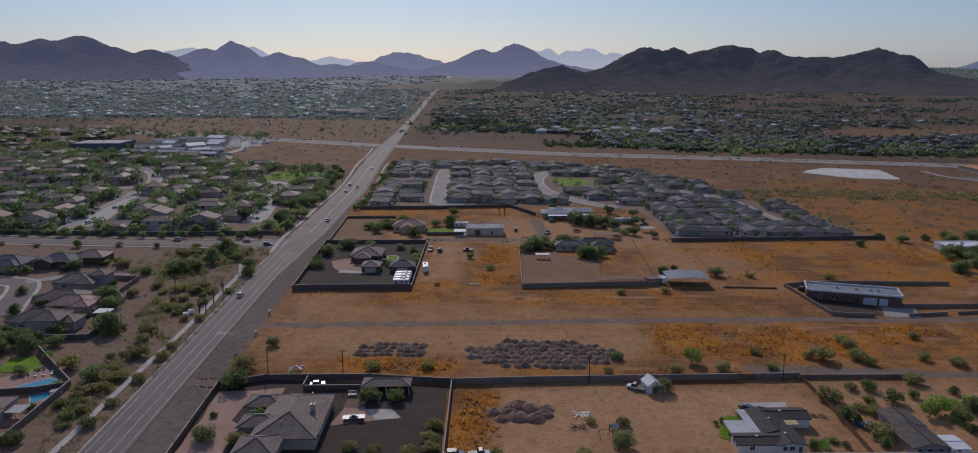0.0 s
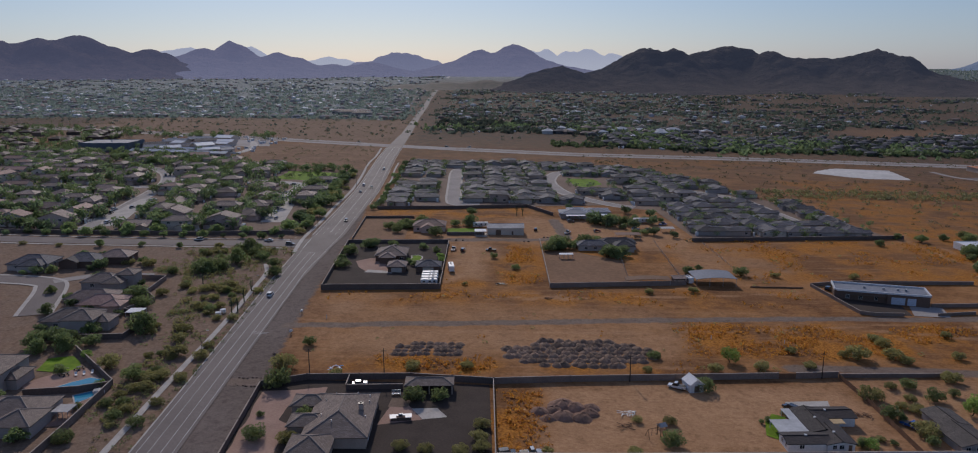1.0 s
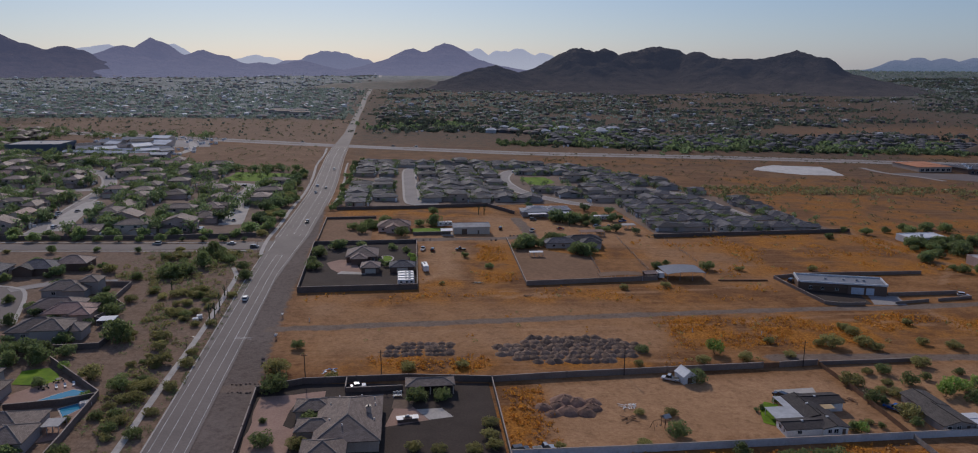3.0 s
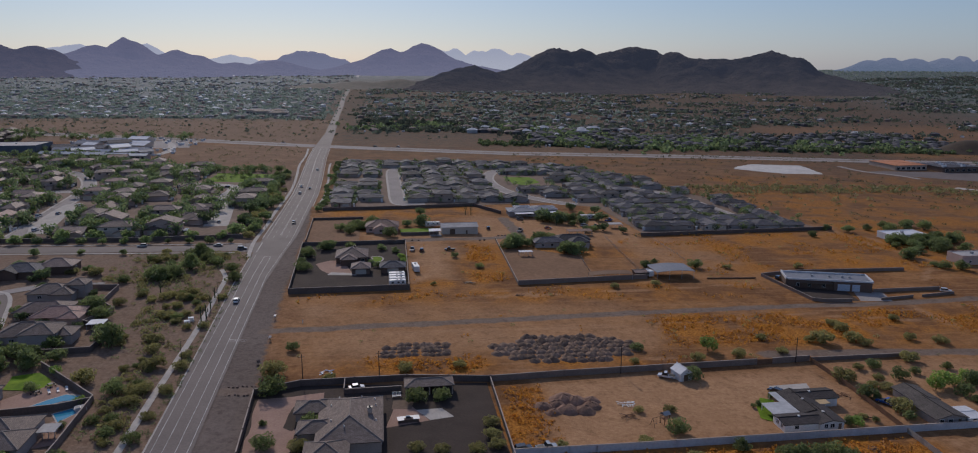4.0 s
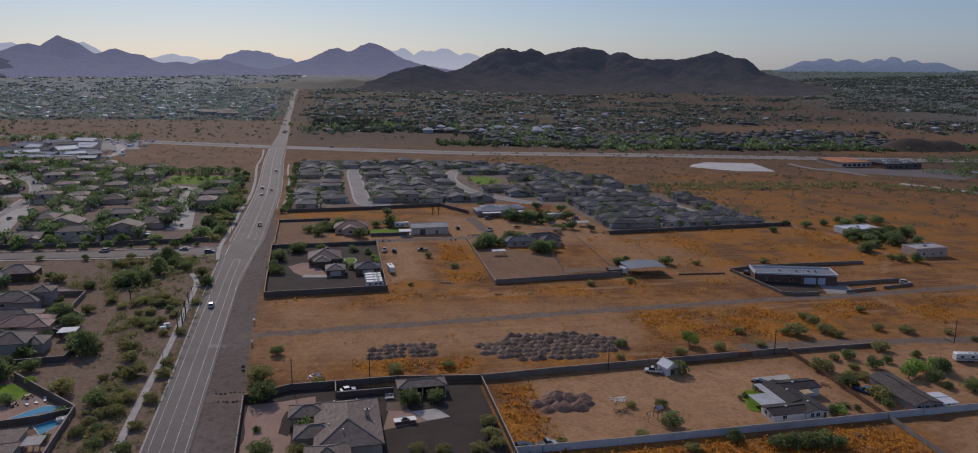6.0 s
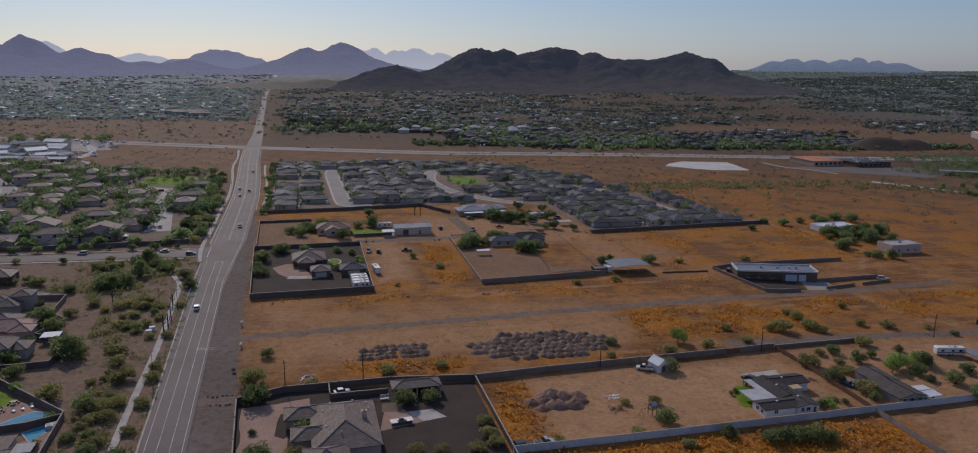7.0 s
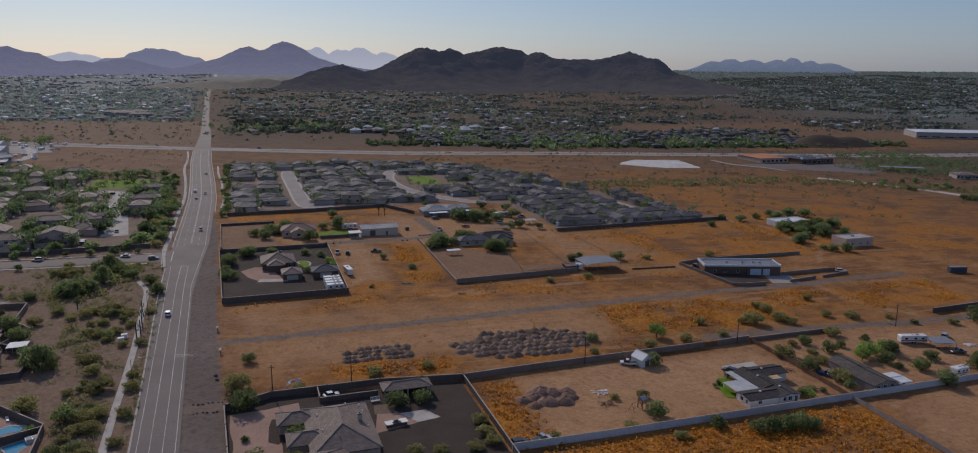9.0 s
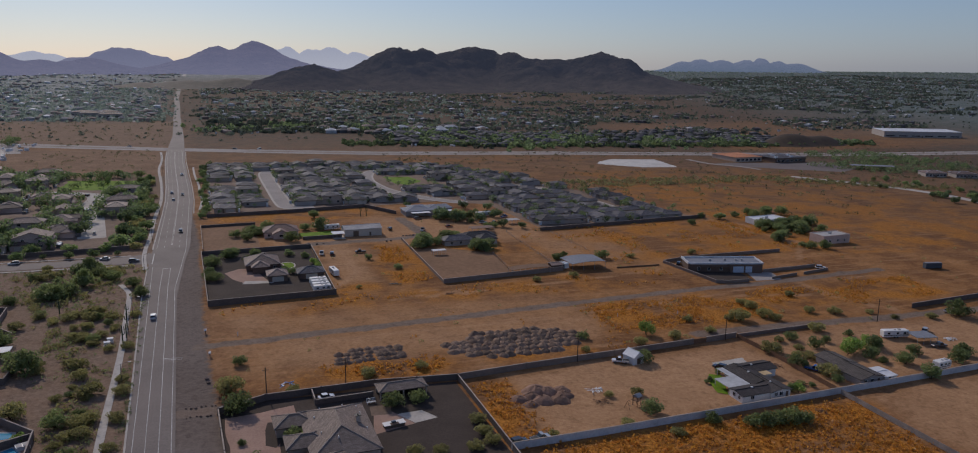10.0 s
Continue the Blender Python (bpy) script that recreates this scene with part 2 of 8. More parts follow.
# ---- mesh helpers ----
class Mesh:
    """Gathers vertices and faces for one mesh."""

    def __init__(self):
        self.v, self.f, self.uv = [], [], []

    def face(self, pts, uv=None):
        n = len(self.v)
        self.v += [tuple(p) for p in pts]
        self.f.append(tuple(range(n, n + len(pts))))
        self.uv.append(uv)
        return self

    def box(self, x0, y0, z0, x1, y1, z1, m=None):
        c = [Vector((x, y, z)) for z in (z0, z1) for x, y in ((x0, y0), (x1, y0), (x1, y1), (x0, y1))]
        if m is not None:
            c = [m @ p for p in c]
        for q in ((3, 2, 1, 0), (4, 5, 6, 7), (0, 1, 5, 4), (1, 2, 6, 5), (2, 3, 7, 6), (3, 0, 4, 7)):
            self.face([c[i] for i in q])
        return self

    def tube(self, a, b, r0, r1, n=6):
        a, b = Vector(a), Vector(b)
        d = (b - a).normalized()
        s = d.orthogonal().normalized()
        t = d.cross(s)
        ring = [(math.cos(2 * math.pi * i / n), math.sin(2 * math.pi * i / n)) for i in range(n)]
        A = [a + (s * c + t * e) * r0 for c, e in ring]
        B = [b + (s * c + t * e) * r1 for c, e in ring]
        for i in range(n):
            j = (i + 1) % n
            self.face([A[i], A[j], B[j], B[i]])
        self.face(B)
        self.face(A[::-1])
        return self

    def grid(self, xs, ys, fn):
        """A sheet over xs by ys at the heights fn(x, y)."""
        n = len(self.v)
        for y in ys:
            for x in xs:
                self.v.append((x, y, fn(x, y)))
        w = len(xs)
        for j in range(len(ys) - 1):
            for i in range(w - 1):
                a = n + j * w + i
                self.f.append((a, a + 1, a + w + 1, a + w))
                self.uv.append(None)
        return self

    def data(self, name, material, smooth=False):
        me = bpy.data.meshes.new(name)
        me.from_pydata(self.v, [], self.f)
        if any(u is not None for u in self.uv):
            lay = me.uv_layers.new(name="UVMap")
            k = 0
            for f, u in zip(self.f, self.uv):
                for i in range(len(f)):
                    lay.data[k].uv = u[i] if u is not None else (0, 0)
                    k += 1
        me.materials.append(material)
        if smooth:
            me.polygons.foreach_set("use_smooth", [True] * len(me.polygons))
        me.update()
        return me


def part(name, mesh, material, parent=None, label="", smooth=False):
    """One mesh object, under a thing or a part."""
    ob = new(name, mesh.data(name, material, smooth))
    ob.parent = parent
    return tagged(ob, label)


def thing(name, label, category, m=None, group="", kind=""):
    """An empty at the base of a thing."""
    ob = new(name)
    ob.empty_display_size = 0.5
    if m is not None:
        ob.matrix_world = m
    return tagged(ob, label, category, group, kind)


def resample(pts, step):
    out = []
    for (x0, y0), (x1, y1) in zip(pts, pts[1:]):
        n = max(1, int(math.hypot(x1 - x0, y1 - y0) / step))
        out += [(x0 + (x1 - x0) * i / n, y0 + (y1 - y0) * i / n) for i in range(n)]
    return out + [tuple(pts[-1])]


def smooth_line(pts, rounds=2):
    for _ in range(rounds):
        q = [pts[0]]
        for (x0, y0), (x1, y1) in zip(pts, pts[1:]):
            q += [(0.75 * x0 + 0.25 * x1, 0.75 * y0 + 0.25 * y1), (0.25 * x0 + 0.75 * x1, 0.25 * y0 + 0.75 * y1)]
        pts = q + [pts[-1]]
    return pts


def ribbon(mesh, pts, left, right, dz, step=8.0, thick=0.0):
    """A strip on the ground along a line, from left to right of it (right is positive). left and right may be lists, one value a point."""
    ls = left if isinstance(left, (list, tuple)) else [left] * len(pts)
    rs = right if isinstance(right, (list, tuple)) else [right] * len(pts)
    P = []
    for i in range(len(pts) - 1):
        (x0, y0), (x1, y1) = pts[i], pts[i + 1]
        n = max(1, int(math.hypot(x1 - x0, y1 - y0) / step))
        for k in range(n):
            f = k / n
            P.append((x0 + (x1 - x0) * f, y0 + (y1 - y0) * f, ls[i] + (ls[i + 1] - ls[i]) * f, rs[i] + (rs[i + 1] - rs[i]) * f))
    P.append((*pts[-1], ls[-1], rs[-1]))
    base = len(mesh.v)
    wide = max(max(abs(b - a) for a, b in zip(ls, rs)), 0.01)
    cols = 1 + max(1, int(wide / 6))
    for i, (x, y, l, r) in enumerate(P):
        a, b = P[max(0, i - 1)], P[min(len(P) - 1, i + 1)]
        dx, dy = b[0] - a[0], b[1] - a[1]
        L = math.hypot(dx, dy) or 1
        nx, ny = dy / L, -dx / L
        for c in range(cols):
            o = l + (r - l) * c / (cols - 1)
            px, py = x + nx * o, y + ny * o
            mesh.v.append((px, py, gz(px, py) + dz))
    for i in range(len(P) - 1):
        for c in range(cols - 1):
            a = base + i * cols + c
            mesh.f.append((a, a + 1, a + cols + 1, a + cols))
            mesh.uv.append(None)
    return mesh


def strip(name, pts, left, right, material, dz=0.05, step=8.0, label="", category="", kind="structure"):
    ob = part(name, ribbon(Mesh(), pts, left, right, dz, step), material)
    return tagged(ob, label, category, "", kind)


def patch(name, poly, material, dz=0.05, label="", category="", step=4.0, rag=0.0, kind="structure"):
    """A piece of ground surface inside a polygon, laid on the terrain; rag makes its border uneven."""
    P = resample(list(poly) + [poly[0]], step)[:-1]
    rng = random.Random(len(P))
    if rag:
        P = [(x + rag * noise.noise((x * 0.15, y * 0.15, 0.3)) + rng.uniform(-0.2, 0.2) * rag, y + rag * noise.noise((x * 0.15, y * 0.15, 7.7)) + rng.uniform(-0.2, 0.2) * rag) for x, y in P]
    bm = bmesh.new()
    vs = [bm.verts.new((x, y, 0)) for x, y in P]
    f = bm.faces.new(vs)
    if f.normal.z < 0:
        f.normal_flip()
    bmesh.ops.triangulate(bm, faces=[f])
    for v in bm.verts:
        v.co.z = gz(v.co.x, v.co.y) + dz
    me = bpy.data.meshes.new(name)
    bm.to_mesh(me)
    bm.free()
    me.materials.append(material)
    return tagged(new(name, me), label, category, "", kind)


def wall_run(name, pts, high, label, material=None, thick=0.25, cap=True, group="", category="wall", piers=0.0):
    """A block wall along a line, stepping with the ground, with a cap, and piers at even distances."""
    material = material or BLOCK_WALL
    P = resample(pts, 6.0)
    me, cp, pr = Mesh(), Mesh(), []
    for (x0, y0), (x1, y1) in zip(P, P[1:]):
        L = math.hypot(x1 - x0, y1 - y0)
        m = pose(x0, y0, 0, 0, 0, math.degrees(math.atan2(y1 - y0, x1 - x0)))
        za, zb = gz(x0, y0), gz(x1, y1)
        h = thick / 2
        c = [m @ Vector(q) for q in ((-h, -h, za - 0.4), (L + h, -h, zb - 0.4), (L + h, h, zb - 0.4), (-h, h, za - 0.4),
                                     (-h, -h, za + high), (L + h, -h, zb + high), (L + h, h, zb + high), (-h, h, za + high))]
        for q in ((4, 5, 6, 7), (0, 1, 5, 4), (1, 2, 6, 5), (2, 3, 7, 6), (3, 0, 4, 7)):
            me.face([c[i] for i in q])
        if cap:
            k = h + 0.04
            c = [m @ Vector(q) for q in ((-k, -k, za + high + 0.003), (L + k, -k, zb + high + 0.003), (L + k, k, zb + high + 0.003), (-k, k, za + high + 0.003),
                                         (-k, -k, za + high + 0.1), (L + k, -k, zb + high + 0.1), (L + k, k, zb + high + 0.1), (-k, k, za + high + 0.1))]
            for q in ((3, 2, 1, 0), (4, 5, 6, 7), (0, 1, 5, 4), (1, 2, 6, 5), (2, 3, 7, 6), (3, 0, 4, 7)):
                cp.face([c[i] for i in q])
    ob = tagged(part(name, me, material), label, category, group)
    if cap:
        part("wall_cap", cp, WALL_CAP, ob)
    if piers:
        for x, y in resample(pts, piers):
            part("pier", Mesh().box(x - 0.24, y - 0.24, gz(x, y) - 0.4, x + 0.24, y + 0.24, gz(x, y) + high + 0.2), material, ob)
    return ob


# ---- ground ----
def blob(x, y, cx, cy, rx, ry, soft=0.35):
    """1 inside an ellipse, falling to 0 over its soft border."""
    d = np.sqrt(((x - cx) / rx) ** 2 + ((y - cy) / ry) ** 2)
    return np.clip((1 + soft - d) / (2 * soft), 0, 1)


def rect(x, y, x0, x1, y0, y1, s=4.0):
    return np.clip((x - x0) / s + 0.5, 0, 1) * np.clip((x1 - x) / s + 0.5, 0, 1) * np.clip((y - y0) / s + 0.5, 0, 1) * np.clip((y1 - y) / s + 0.5, 0, 1)


def unit(v):
    return 0.0 if v < 0 else 1.0 if v > 1 else v


def rect_at(x, y, x0, x1, y0, y1, s=4.0):
    """The same for one place."""
    return unit((x - x0) / s + 0.5) * unit((x1 - x) / s + 0.5) * unit((y - y0) / s + 0.5) * unit((y1 - y) / s + 0.5)


def dryness(x, y, rect=rect, most=np.maximum):
    """How much orange dry grass covers the soil."""
    g = 0.17 * rect(x, y, 14, 700, -30, 600, 10)
    for r, k in (((34, 86, -31, -17), 0.9), ((83, 97, -82, -42), 0.9), ((90, 109, 64, 150), 0.85), ((60, 84, 62, 75), 0.7), ((150, 245, -16, 18), 0.85),
                 ((100, 150, -31, -22), 0.6), ((14, 112, 214, 246), 0.8), ((84, 188, -140, -85), 0.95), ((15, 225, 36, 62), 0.45), ((195, 345, 75, 165), 0.55),
                 ((240, 330, -10, 22), 0.7), ((330, 560, 60, 400), 0.6), ((120, 185, 105, 150), 0.45), ((190, 560, 470, 545), 0.5), ((320, 560, 230, 330), 0.6),
                 ((600, 1150, 520, 950), 0.35), ((55, 175, 40, 60), 0.5)):
        g = most(g, k * rect(x, y, *r, 9))
    return g


def greyness(x, y):
    """Grey-brown desert soil west of the road and far off."""
    return np.maximum(rect(x, y, -2000, -3, -600, 425, 14), np.maximum(rect(x, y, -2000, -185, 300, 560, 20), np.maximum(0.35 * rect(x, y, -3000, 3000, 640, 4000, 60), np.maximum(0.75 * rect(x, y, -1500, -14, 640, 1010, 20), 0.5 * rect(x, y, -190, -16, 425, 620, 16)))))


def gravelness(x, y):
    """Dark gravel on the shoulder between the road and the lots."""
    a = np.interp(y, (-420, -57, 71, 130, 160, 360), (10.5, 1.3, -1.3, 1.0, 3.0, 4.0))
    w = np.interp(y, (-420, -66, -42, 3, 43, 96, 125, 170, 260), (13.2, 13.2, 12.2, 10.4, 10.2, 10.6, 7, 5.4, 0.6))
    return np.clip((x - a) / 2 + 0.5, 0, 1) * np.clip((a + w - x) / 5 + 0.5, 0, 1) * np.clip((262 - y) / 20, 0, 1)


def paleness(x, y):
    """Bare trodden pinkish soil."""
    g = np.maximum(rect(x, y, 96, 189, -80, -38, 8), 0.8 * rect(x, y, 20, 150, -14, 8, 12))
    g = np.maximum(g, 0.9 * rect(x, y, 194, 300, -75, -34, 14))
    g = np.maximum(g, 0.7 * rect(x, y, 14, 40, 20, 54, 14))
    g = np.maximum(g, 0.8 * rect(x, y, 64, 84, 76, 150, 12))
    g = np.maximum(g, 0.8 * rect(x, y, 195, 330, -140, -84, 12))
    g = np.maximum(g, 0.5 * rect(x, y, 14, 150, -18, 36, 14))
    g = np.maximum(g, 0.75 * rect(x, y, 100, 200, 140, 215, 14))
    g = np.maximum(g, 0.8 * rect(x, y, 40, 108, 150, 166, 8))
    g = np.maximum(g, 0.55 * rect(x, y, 178, 225, 75, 150, 16))
    return g


def spaced(stops):
    out = [stops[0][0]]
    for (a, s), (b, _) in zip(stops, stops[1:]):
        n = max(1, round((b - a) / s))
        out += [a + (b - a) * (i + 1) / n for i in range(n)]
    return out


# graded dirt roads and worn tracks, each with its relative width
DIRT = [(8, 11), (48, 14.3), (83, 16.7), (146, 22.2), (216, 26.6), (260, 27.2), (330, 33)]
LANES = [(DIRT, 1.0), ([(180, -23.7), (231, -25.6), (263, -28.3), (330, -30.5)], 1.15), ([(62.8, 152), (108, 154.5), (128, 160), (126, 210)], 1.4), ([(3, -39), (14, -39.6)], 0.9)]
RUTS = [([(322, 185), (324, 140), (329, 108), (340, 84)], 1.6), ([(268, 26), (270, 4), (273, -12), (282, -22)], 1.6), ([(20, 5), (60, 8), (90, 6), (140, 8), (180, 12), (215, 16), (270, 4)], 0.8),
        ([(64, 70), (75, 90), (78, 120), (70, 150)], 1.2), ([(82, 46), (120, 50), (160, 52), (220, 60)], 0.8), ([(205, -28), (220, -45), (250, -60), (285, -62)], 1.2), ([(305, 60), (330, 90), (335, 150)], 1.0),
        ([(200, -88), (215, -110), (205, -140)], 1.0), ([(228, -84), (232, -110), (250, -140)], 1.0), ([(92, 50), (104, 44), (118, 46), (112, 53), (98, 54)], 0.9)]


def build_ground():
    xs = spaced([(-4800, 160), (-1200, 50), (-400, 12), (-80, 3), (260, 5), (420, 14), (900, 60), (1600, 160), (4800, 0)])
    ys = spaced([(-1200, 60), (-300, 10), (-140, 3), (100, 5), (260, 10), (700, 40), (1600, 120), (4900, 0)])
    X, Y = np.meshgrid(np.array(xs), np.array(ys))
    Z = ground_np(X, Y)
    near = np.clip((700 - np.hypot(X, Y)) / 300, 0, 1)
    rough = np.array([[noise.noise((x * 0.09, y * 0.09, 1.1)) + 0.5 * noise.noise((x * 0.3, y * 0.3, 4.4)) for x, y in zip(rx, ry)] for rx, ry in zip(X, Y)])
    Z = Z - 0.03 - near * 0.05 * (rough + 1.2)
    w, h = len(xs), len(ys)
    me = bpy.data.meshes.new("ground")
    idx = np.arange(w * h).reshape(h, w)
    faces = np.stack([idx[:-1, :-1], idx[:-1, 1:], idx[1:, 1:], idx[1:, :-1]], -1).reshape(-1, 4)
    me.from_pydata(np.stack([X, Y, Z], -1).reshape(-1, 3).tolist(), [], faces.tolist())
    jx2, jy2 = X + 1.2 * rough, Y + 1.2 * rough[::-1]
    # soil kinds, with borders broken up by noise
    jx = X + 9 * np.array([[noise.noise((x * 0.05, y * 0.05, 2.2)) for x, y in zip(rx, ry)] for rx, ry in zip(X, Y)])
    jy = Y + 7 * np.array([[noise.noise((x * 0.06, y * 0.06, 9.2)) for x, y in zip(rx, ry)] for rx, ry in zip(X, Y)])
    for name, fn in (("dry", dryness), ("grey", greyness), ("pale", paleness)):
        me.attributes.new(name, "FLOAT", "POINT").data.foreach_set("value", fn(jx, jy).ravel().astype(np.float32))
    for name, lines, half, soft in (("lane", LANES, 2.5, 1.8), ("rut", RUTS, 1.0, 1.4)):
        best = np.full(X.shape, 1e9)
        for pts, k in lines:
            for (ax, ay), (bx, by) in zip(pts, pts[1:]):
                q = np.clip(((jx2 - ax) * (bx - ax) + (jy2 - ay) * (by - ay)) / ((bx - ax) ** 2 + (by - ay) ** 2), 0, 1)
                best = np.minimum(best, np.hypot(jx2 - ax - q * (bx - ax), jy2 - ay - q * (by - ay)) / k)
        me.attributes.new(name, "FLOAT", "POINT").data.foreach_set("value", (np.clip((half + soft - best) / (2 * soft), 0, 1)).ravel().astype(np.float32))
    me.attributes.new("gravel", "FLOAT", "POINT").data.foreach_set("value", gravelness(X, Y).ravel().astype(np.float32))
    dist = np.clip((np.hypot(X - 60, Y + 60) - 330) / 500, 0, 1)
    dist = dist * (1 - 0.75 * rect(X, Y, -480, -12, 425, 1000, 40)) * (1 - 0.45 * rect(X, Y, 640, 1150, 520, 960, 60))
    me.attributes.new("scrub", "FLOAT", "POINT").data.foreach_set("value", dist.ravel().astype(np.float32))
    # far land whose soil colour stands in for haze
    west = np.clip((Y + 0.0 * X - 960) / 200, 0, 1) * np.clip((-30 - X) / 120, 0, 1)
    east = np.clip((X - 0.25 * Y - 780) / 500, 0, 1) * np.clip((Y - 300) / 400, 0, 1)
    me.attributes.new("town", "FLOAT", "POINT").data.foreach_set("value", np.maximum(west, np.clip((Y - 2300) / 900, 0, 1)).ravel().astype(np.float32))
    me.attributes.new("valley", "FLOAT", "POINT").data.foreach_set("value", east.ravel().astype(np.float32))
    me.polygons.foreach_set("use_smooth", [True] * len(me.polygons))
    m, ns, ls = nodes_of("desert_soil")
    nt, p = m.node_tree, ns["Principled BSDF"]

    def attr(n):
        a = ns.new("ShaderNodeAttribute")
        a.attribute_name = n
        return a.outputs["Fac"]

    def times(a, b, add=0.0):
        q = ns.new("ShaderNodeMath")
        q.operation, q.use_clamp = "MULTIPLY_ADD", True
        for i, v in enumerate((a, b, add)):
            if isinstance(v, bpy.types.NodeSocket):
                ls.new(v, q.inputs[i])
            else:
                q.inputs[i].default_value = v
        return q.outputs[0]

    fine, mid, big = noised(nt, 0.9, 6, 0.3, 0.7, "World", 0.65), noised(nt, 0.11, 6, 0.39, 0.61, "World", 0.66), noised(nt, 0.02, 5, 0.38, 0.62, "World", 0.6)
    tuft = noised(nt, 1.4, 3, 0.4, 0.62, "World")
    soil = mixed(nt, fine, (0.17, 0.078, 0.029), (0.3, 0.146, 0.06))
    soil = mixed(nt, big, soil, mixed(nt, 1.0, soil, (0.7, 0.66, 0.64), "MULTIPLY"))
    pale = mixed(nt, fine, (0.355, 0.196, 0.1), (0.5, 0.295, 0.158))
    pale = mixed(nt, mid, pale, mixed(nt, 1.0, pale, (0.86, 0.84, 0.82), "MULTIPLY"))
    grey = mixed(nt, fine, (0.16, 0.108, 0.077), (0.285, 0.2, 0.143))
    grey = mixed(nt, mid, grey, mixed(nt, fine, (0.165, 0.104, 0.07), (0.275, 0.185, 0.126)))
    dry = mixed(nt, tuft, (0.235, 0.088, 0.014), (0.5, 0.21, 0.034))
    scrub = mixed(nt, mid, (0.145, 0.085, 0.054), (0.085, 0.07, 0.05))
    col = mixed(nt, attr("pale"), soil, pale)
    col = mixed(nt, times(noised(nt, 0.05, 5, 0.45, 0.7, "World", 0.65), 0.75), col, pale)
    # pale scrapes and wheel-worn streaks along the lots
    geo, mp, st = ns.new("ShaderNodeNewGeometry"), ns.new("ShaderNodeMapping"), ns.new("ShaderNodeTexNoise")
    mp.inputs["Scale"].default_value, mp.inputs["Rotation"].default_value = (0.035, 0.32, 0.1), (0, 0, -0.08)
    st.inputs["Scale"].default_value, st.inputs["Detail"].default_value, st.inputs["Roughness"].default_value = 1.0, 6, 0.6
    ls.new(geo.outputs["Position"], mp.inputs["Vector"])
    ls.new(mp.outputs[0], st.inputs["Vector"])
    sr = ns.new("ShaderNodeMapRange")
    sr.inputs[1].default_value, sr.inputs[2].default_value = 0.5, 0.7
    ls.new(st.outputs[0], sr.inputs[0])
    col = mixed(nt, times(sr.outputs[0], 0.6), col, pale)
    broad = noised(nt, 0.05, 5, 0.4, 0.6, "World", 0.58)
    patches = times(times(attr("dry"), mixed_value(nt, broad, 0.0, 1.8)), times(attr("pale"), -0.75, 1.0))
    col = mixed(nt, patches, col, dry)
    col = mixed(nt, attr("grey"), col, grey)
    col = mixed(nt, attr("scrub"), col, scrub)
    ragged = noised(nt, 0.35, 6, 0.3, 0.7, "World", 0.7)

    def worn_edge(a, lo, hi, rag):
        """A border that a noise eats into."""
        q, r = ns.new("ShaderNodeMath"), ns.new("ShaderNodeMapRange")
        q.operation = "ADD"
        ls.new(a, q.inputs[0])
        ls.new(mixed_value(nt, ragged, -rag, rag), q.inputs[1])
        r.inputs[1].default_value, r.inputs[2].default_value = lo, hi
        ls.new(q.outputs[0], r.inputs[0])
        return r.outputs[0]

    lane = mixed(nt, fine, (0.175, 0.13, 0.102), (0.255, 0.192, 0.152))
    col = mixed(nt, times(worn_edge(attr("rut"), 0.2, 0.55, 0.15), 0.6), col, pale)
    gravel = mixed(nt, fine, (0.15, 0.117, 0.1), (0.215, 0.172, 0.149))
    gravel = mixed(nt, big, gravel, mixed(nt, 1.0, gravel, (0.84, 0.82, 0.8), "MULTIPLY"))
    col = mixed(nt, worn_edge(attr("gravel"), 0.28, 0.62, 0.25), col, gravel)
    col = mixed(nt, worn_edge(attr("lane"), 0.34, 0.6, 0.12), col, mixed(nt, mid, lane, mixed(nt, 1.0, lane, (0.86, 0.84, 0.82), "MULTIPLY")))
    # haze painted into the far soil as patchy grey-green tones
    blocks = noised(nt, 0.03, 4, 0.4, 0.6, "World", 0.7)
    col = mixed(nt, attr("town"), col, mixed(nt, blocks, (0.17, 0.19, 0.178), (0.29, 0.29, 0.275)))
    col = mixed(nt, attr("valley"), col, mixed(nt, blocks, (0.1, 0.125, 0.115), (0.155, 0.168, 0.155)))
    spots = noised(nt, 0.35, 5, 0.5, 0.66, "World", 0.7)
    col = mixed(nt, times(spots, 0.5), col, mixed(nt, 1.0, col, (0.5, 0.47, 0.45), "MULTIPLY"))
    ls.new(col, p.inputs["Base Color"])
    p.inputs["Roughness"].default_value, p.inputs["Specular IOR Level"].default_value = 0.95, 0.1
    bumped(nt, p, fine, 0.55, 0.22)
    me.materials.append(m)
    return tagged(new("ground", me), "orange-brown desert soil with dry grass", "ground", "", "structure")


def mixed_value(nt, fac, lo, hi):
    r = nt.nodes.new("ShaderNodeMapRange")
    r.inputs[3].default_value, r.inputs[4].default_value = lo, hi
    nt.links.new(fac, r.inputs[0])
    return r.outputs[0]


build_ground()

# ---- roads ----
MAIN = [(6.2, -420), (-3.2, -57), (-6.5, 71), (-5.6, 130), (-4.4, 160), (-3.7, 300), (-5.2, 360), (-7.8, 420), (-11.4, 510), (-13.4, 600), (-14.2, 690), (-14.8, 770), (-21.8, 1020), (-24, 1100), (-31, 1434), (-39, 1710), (-45, 2400)]


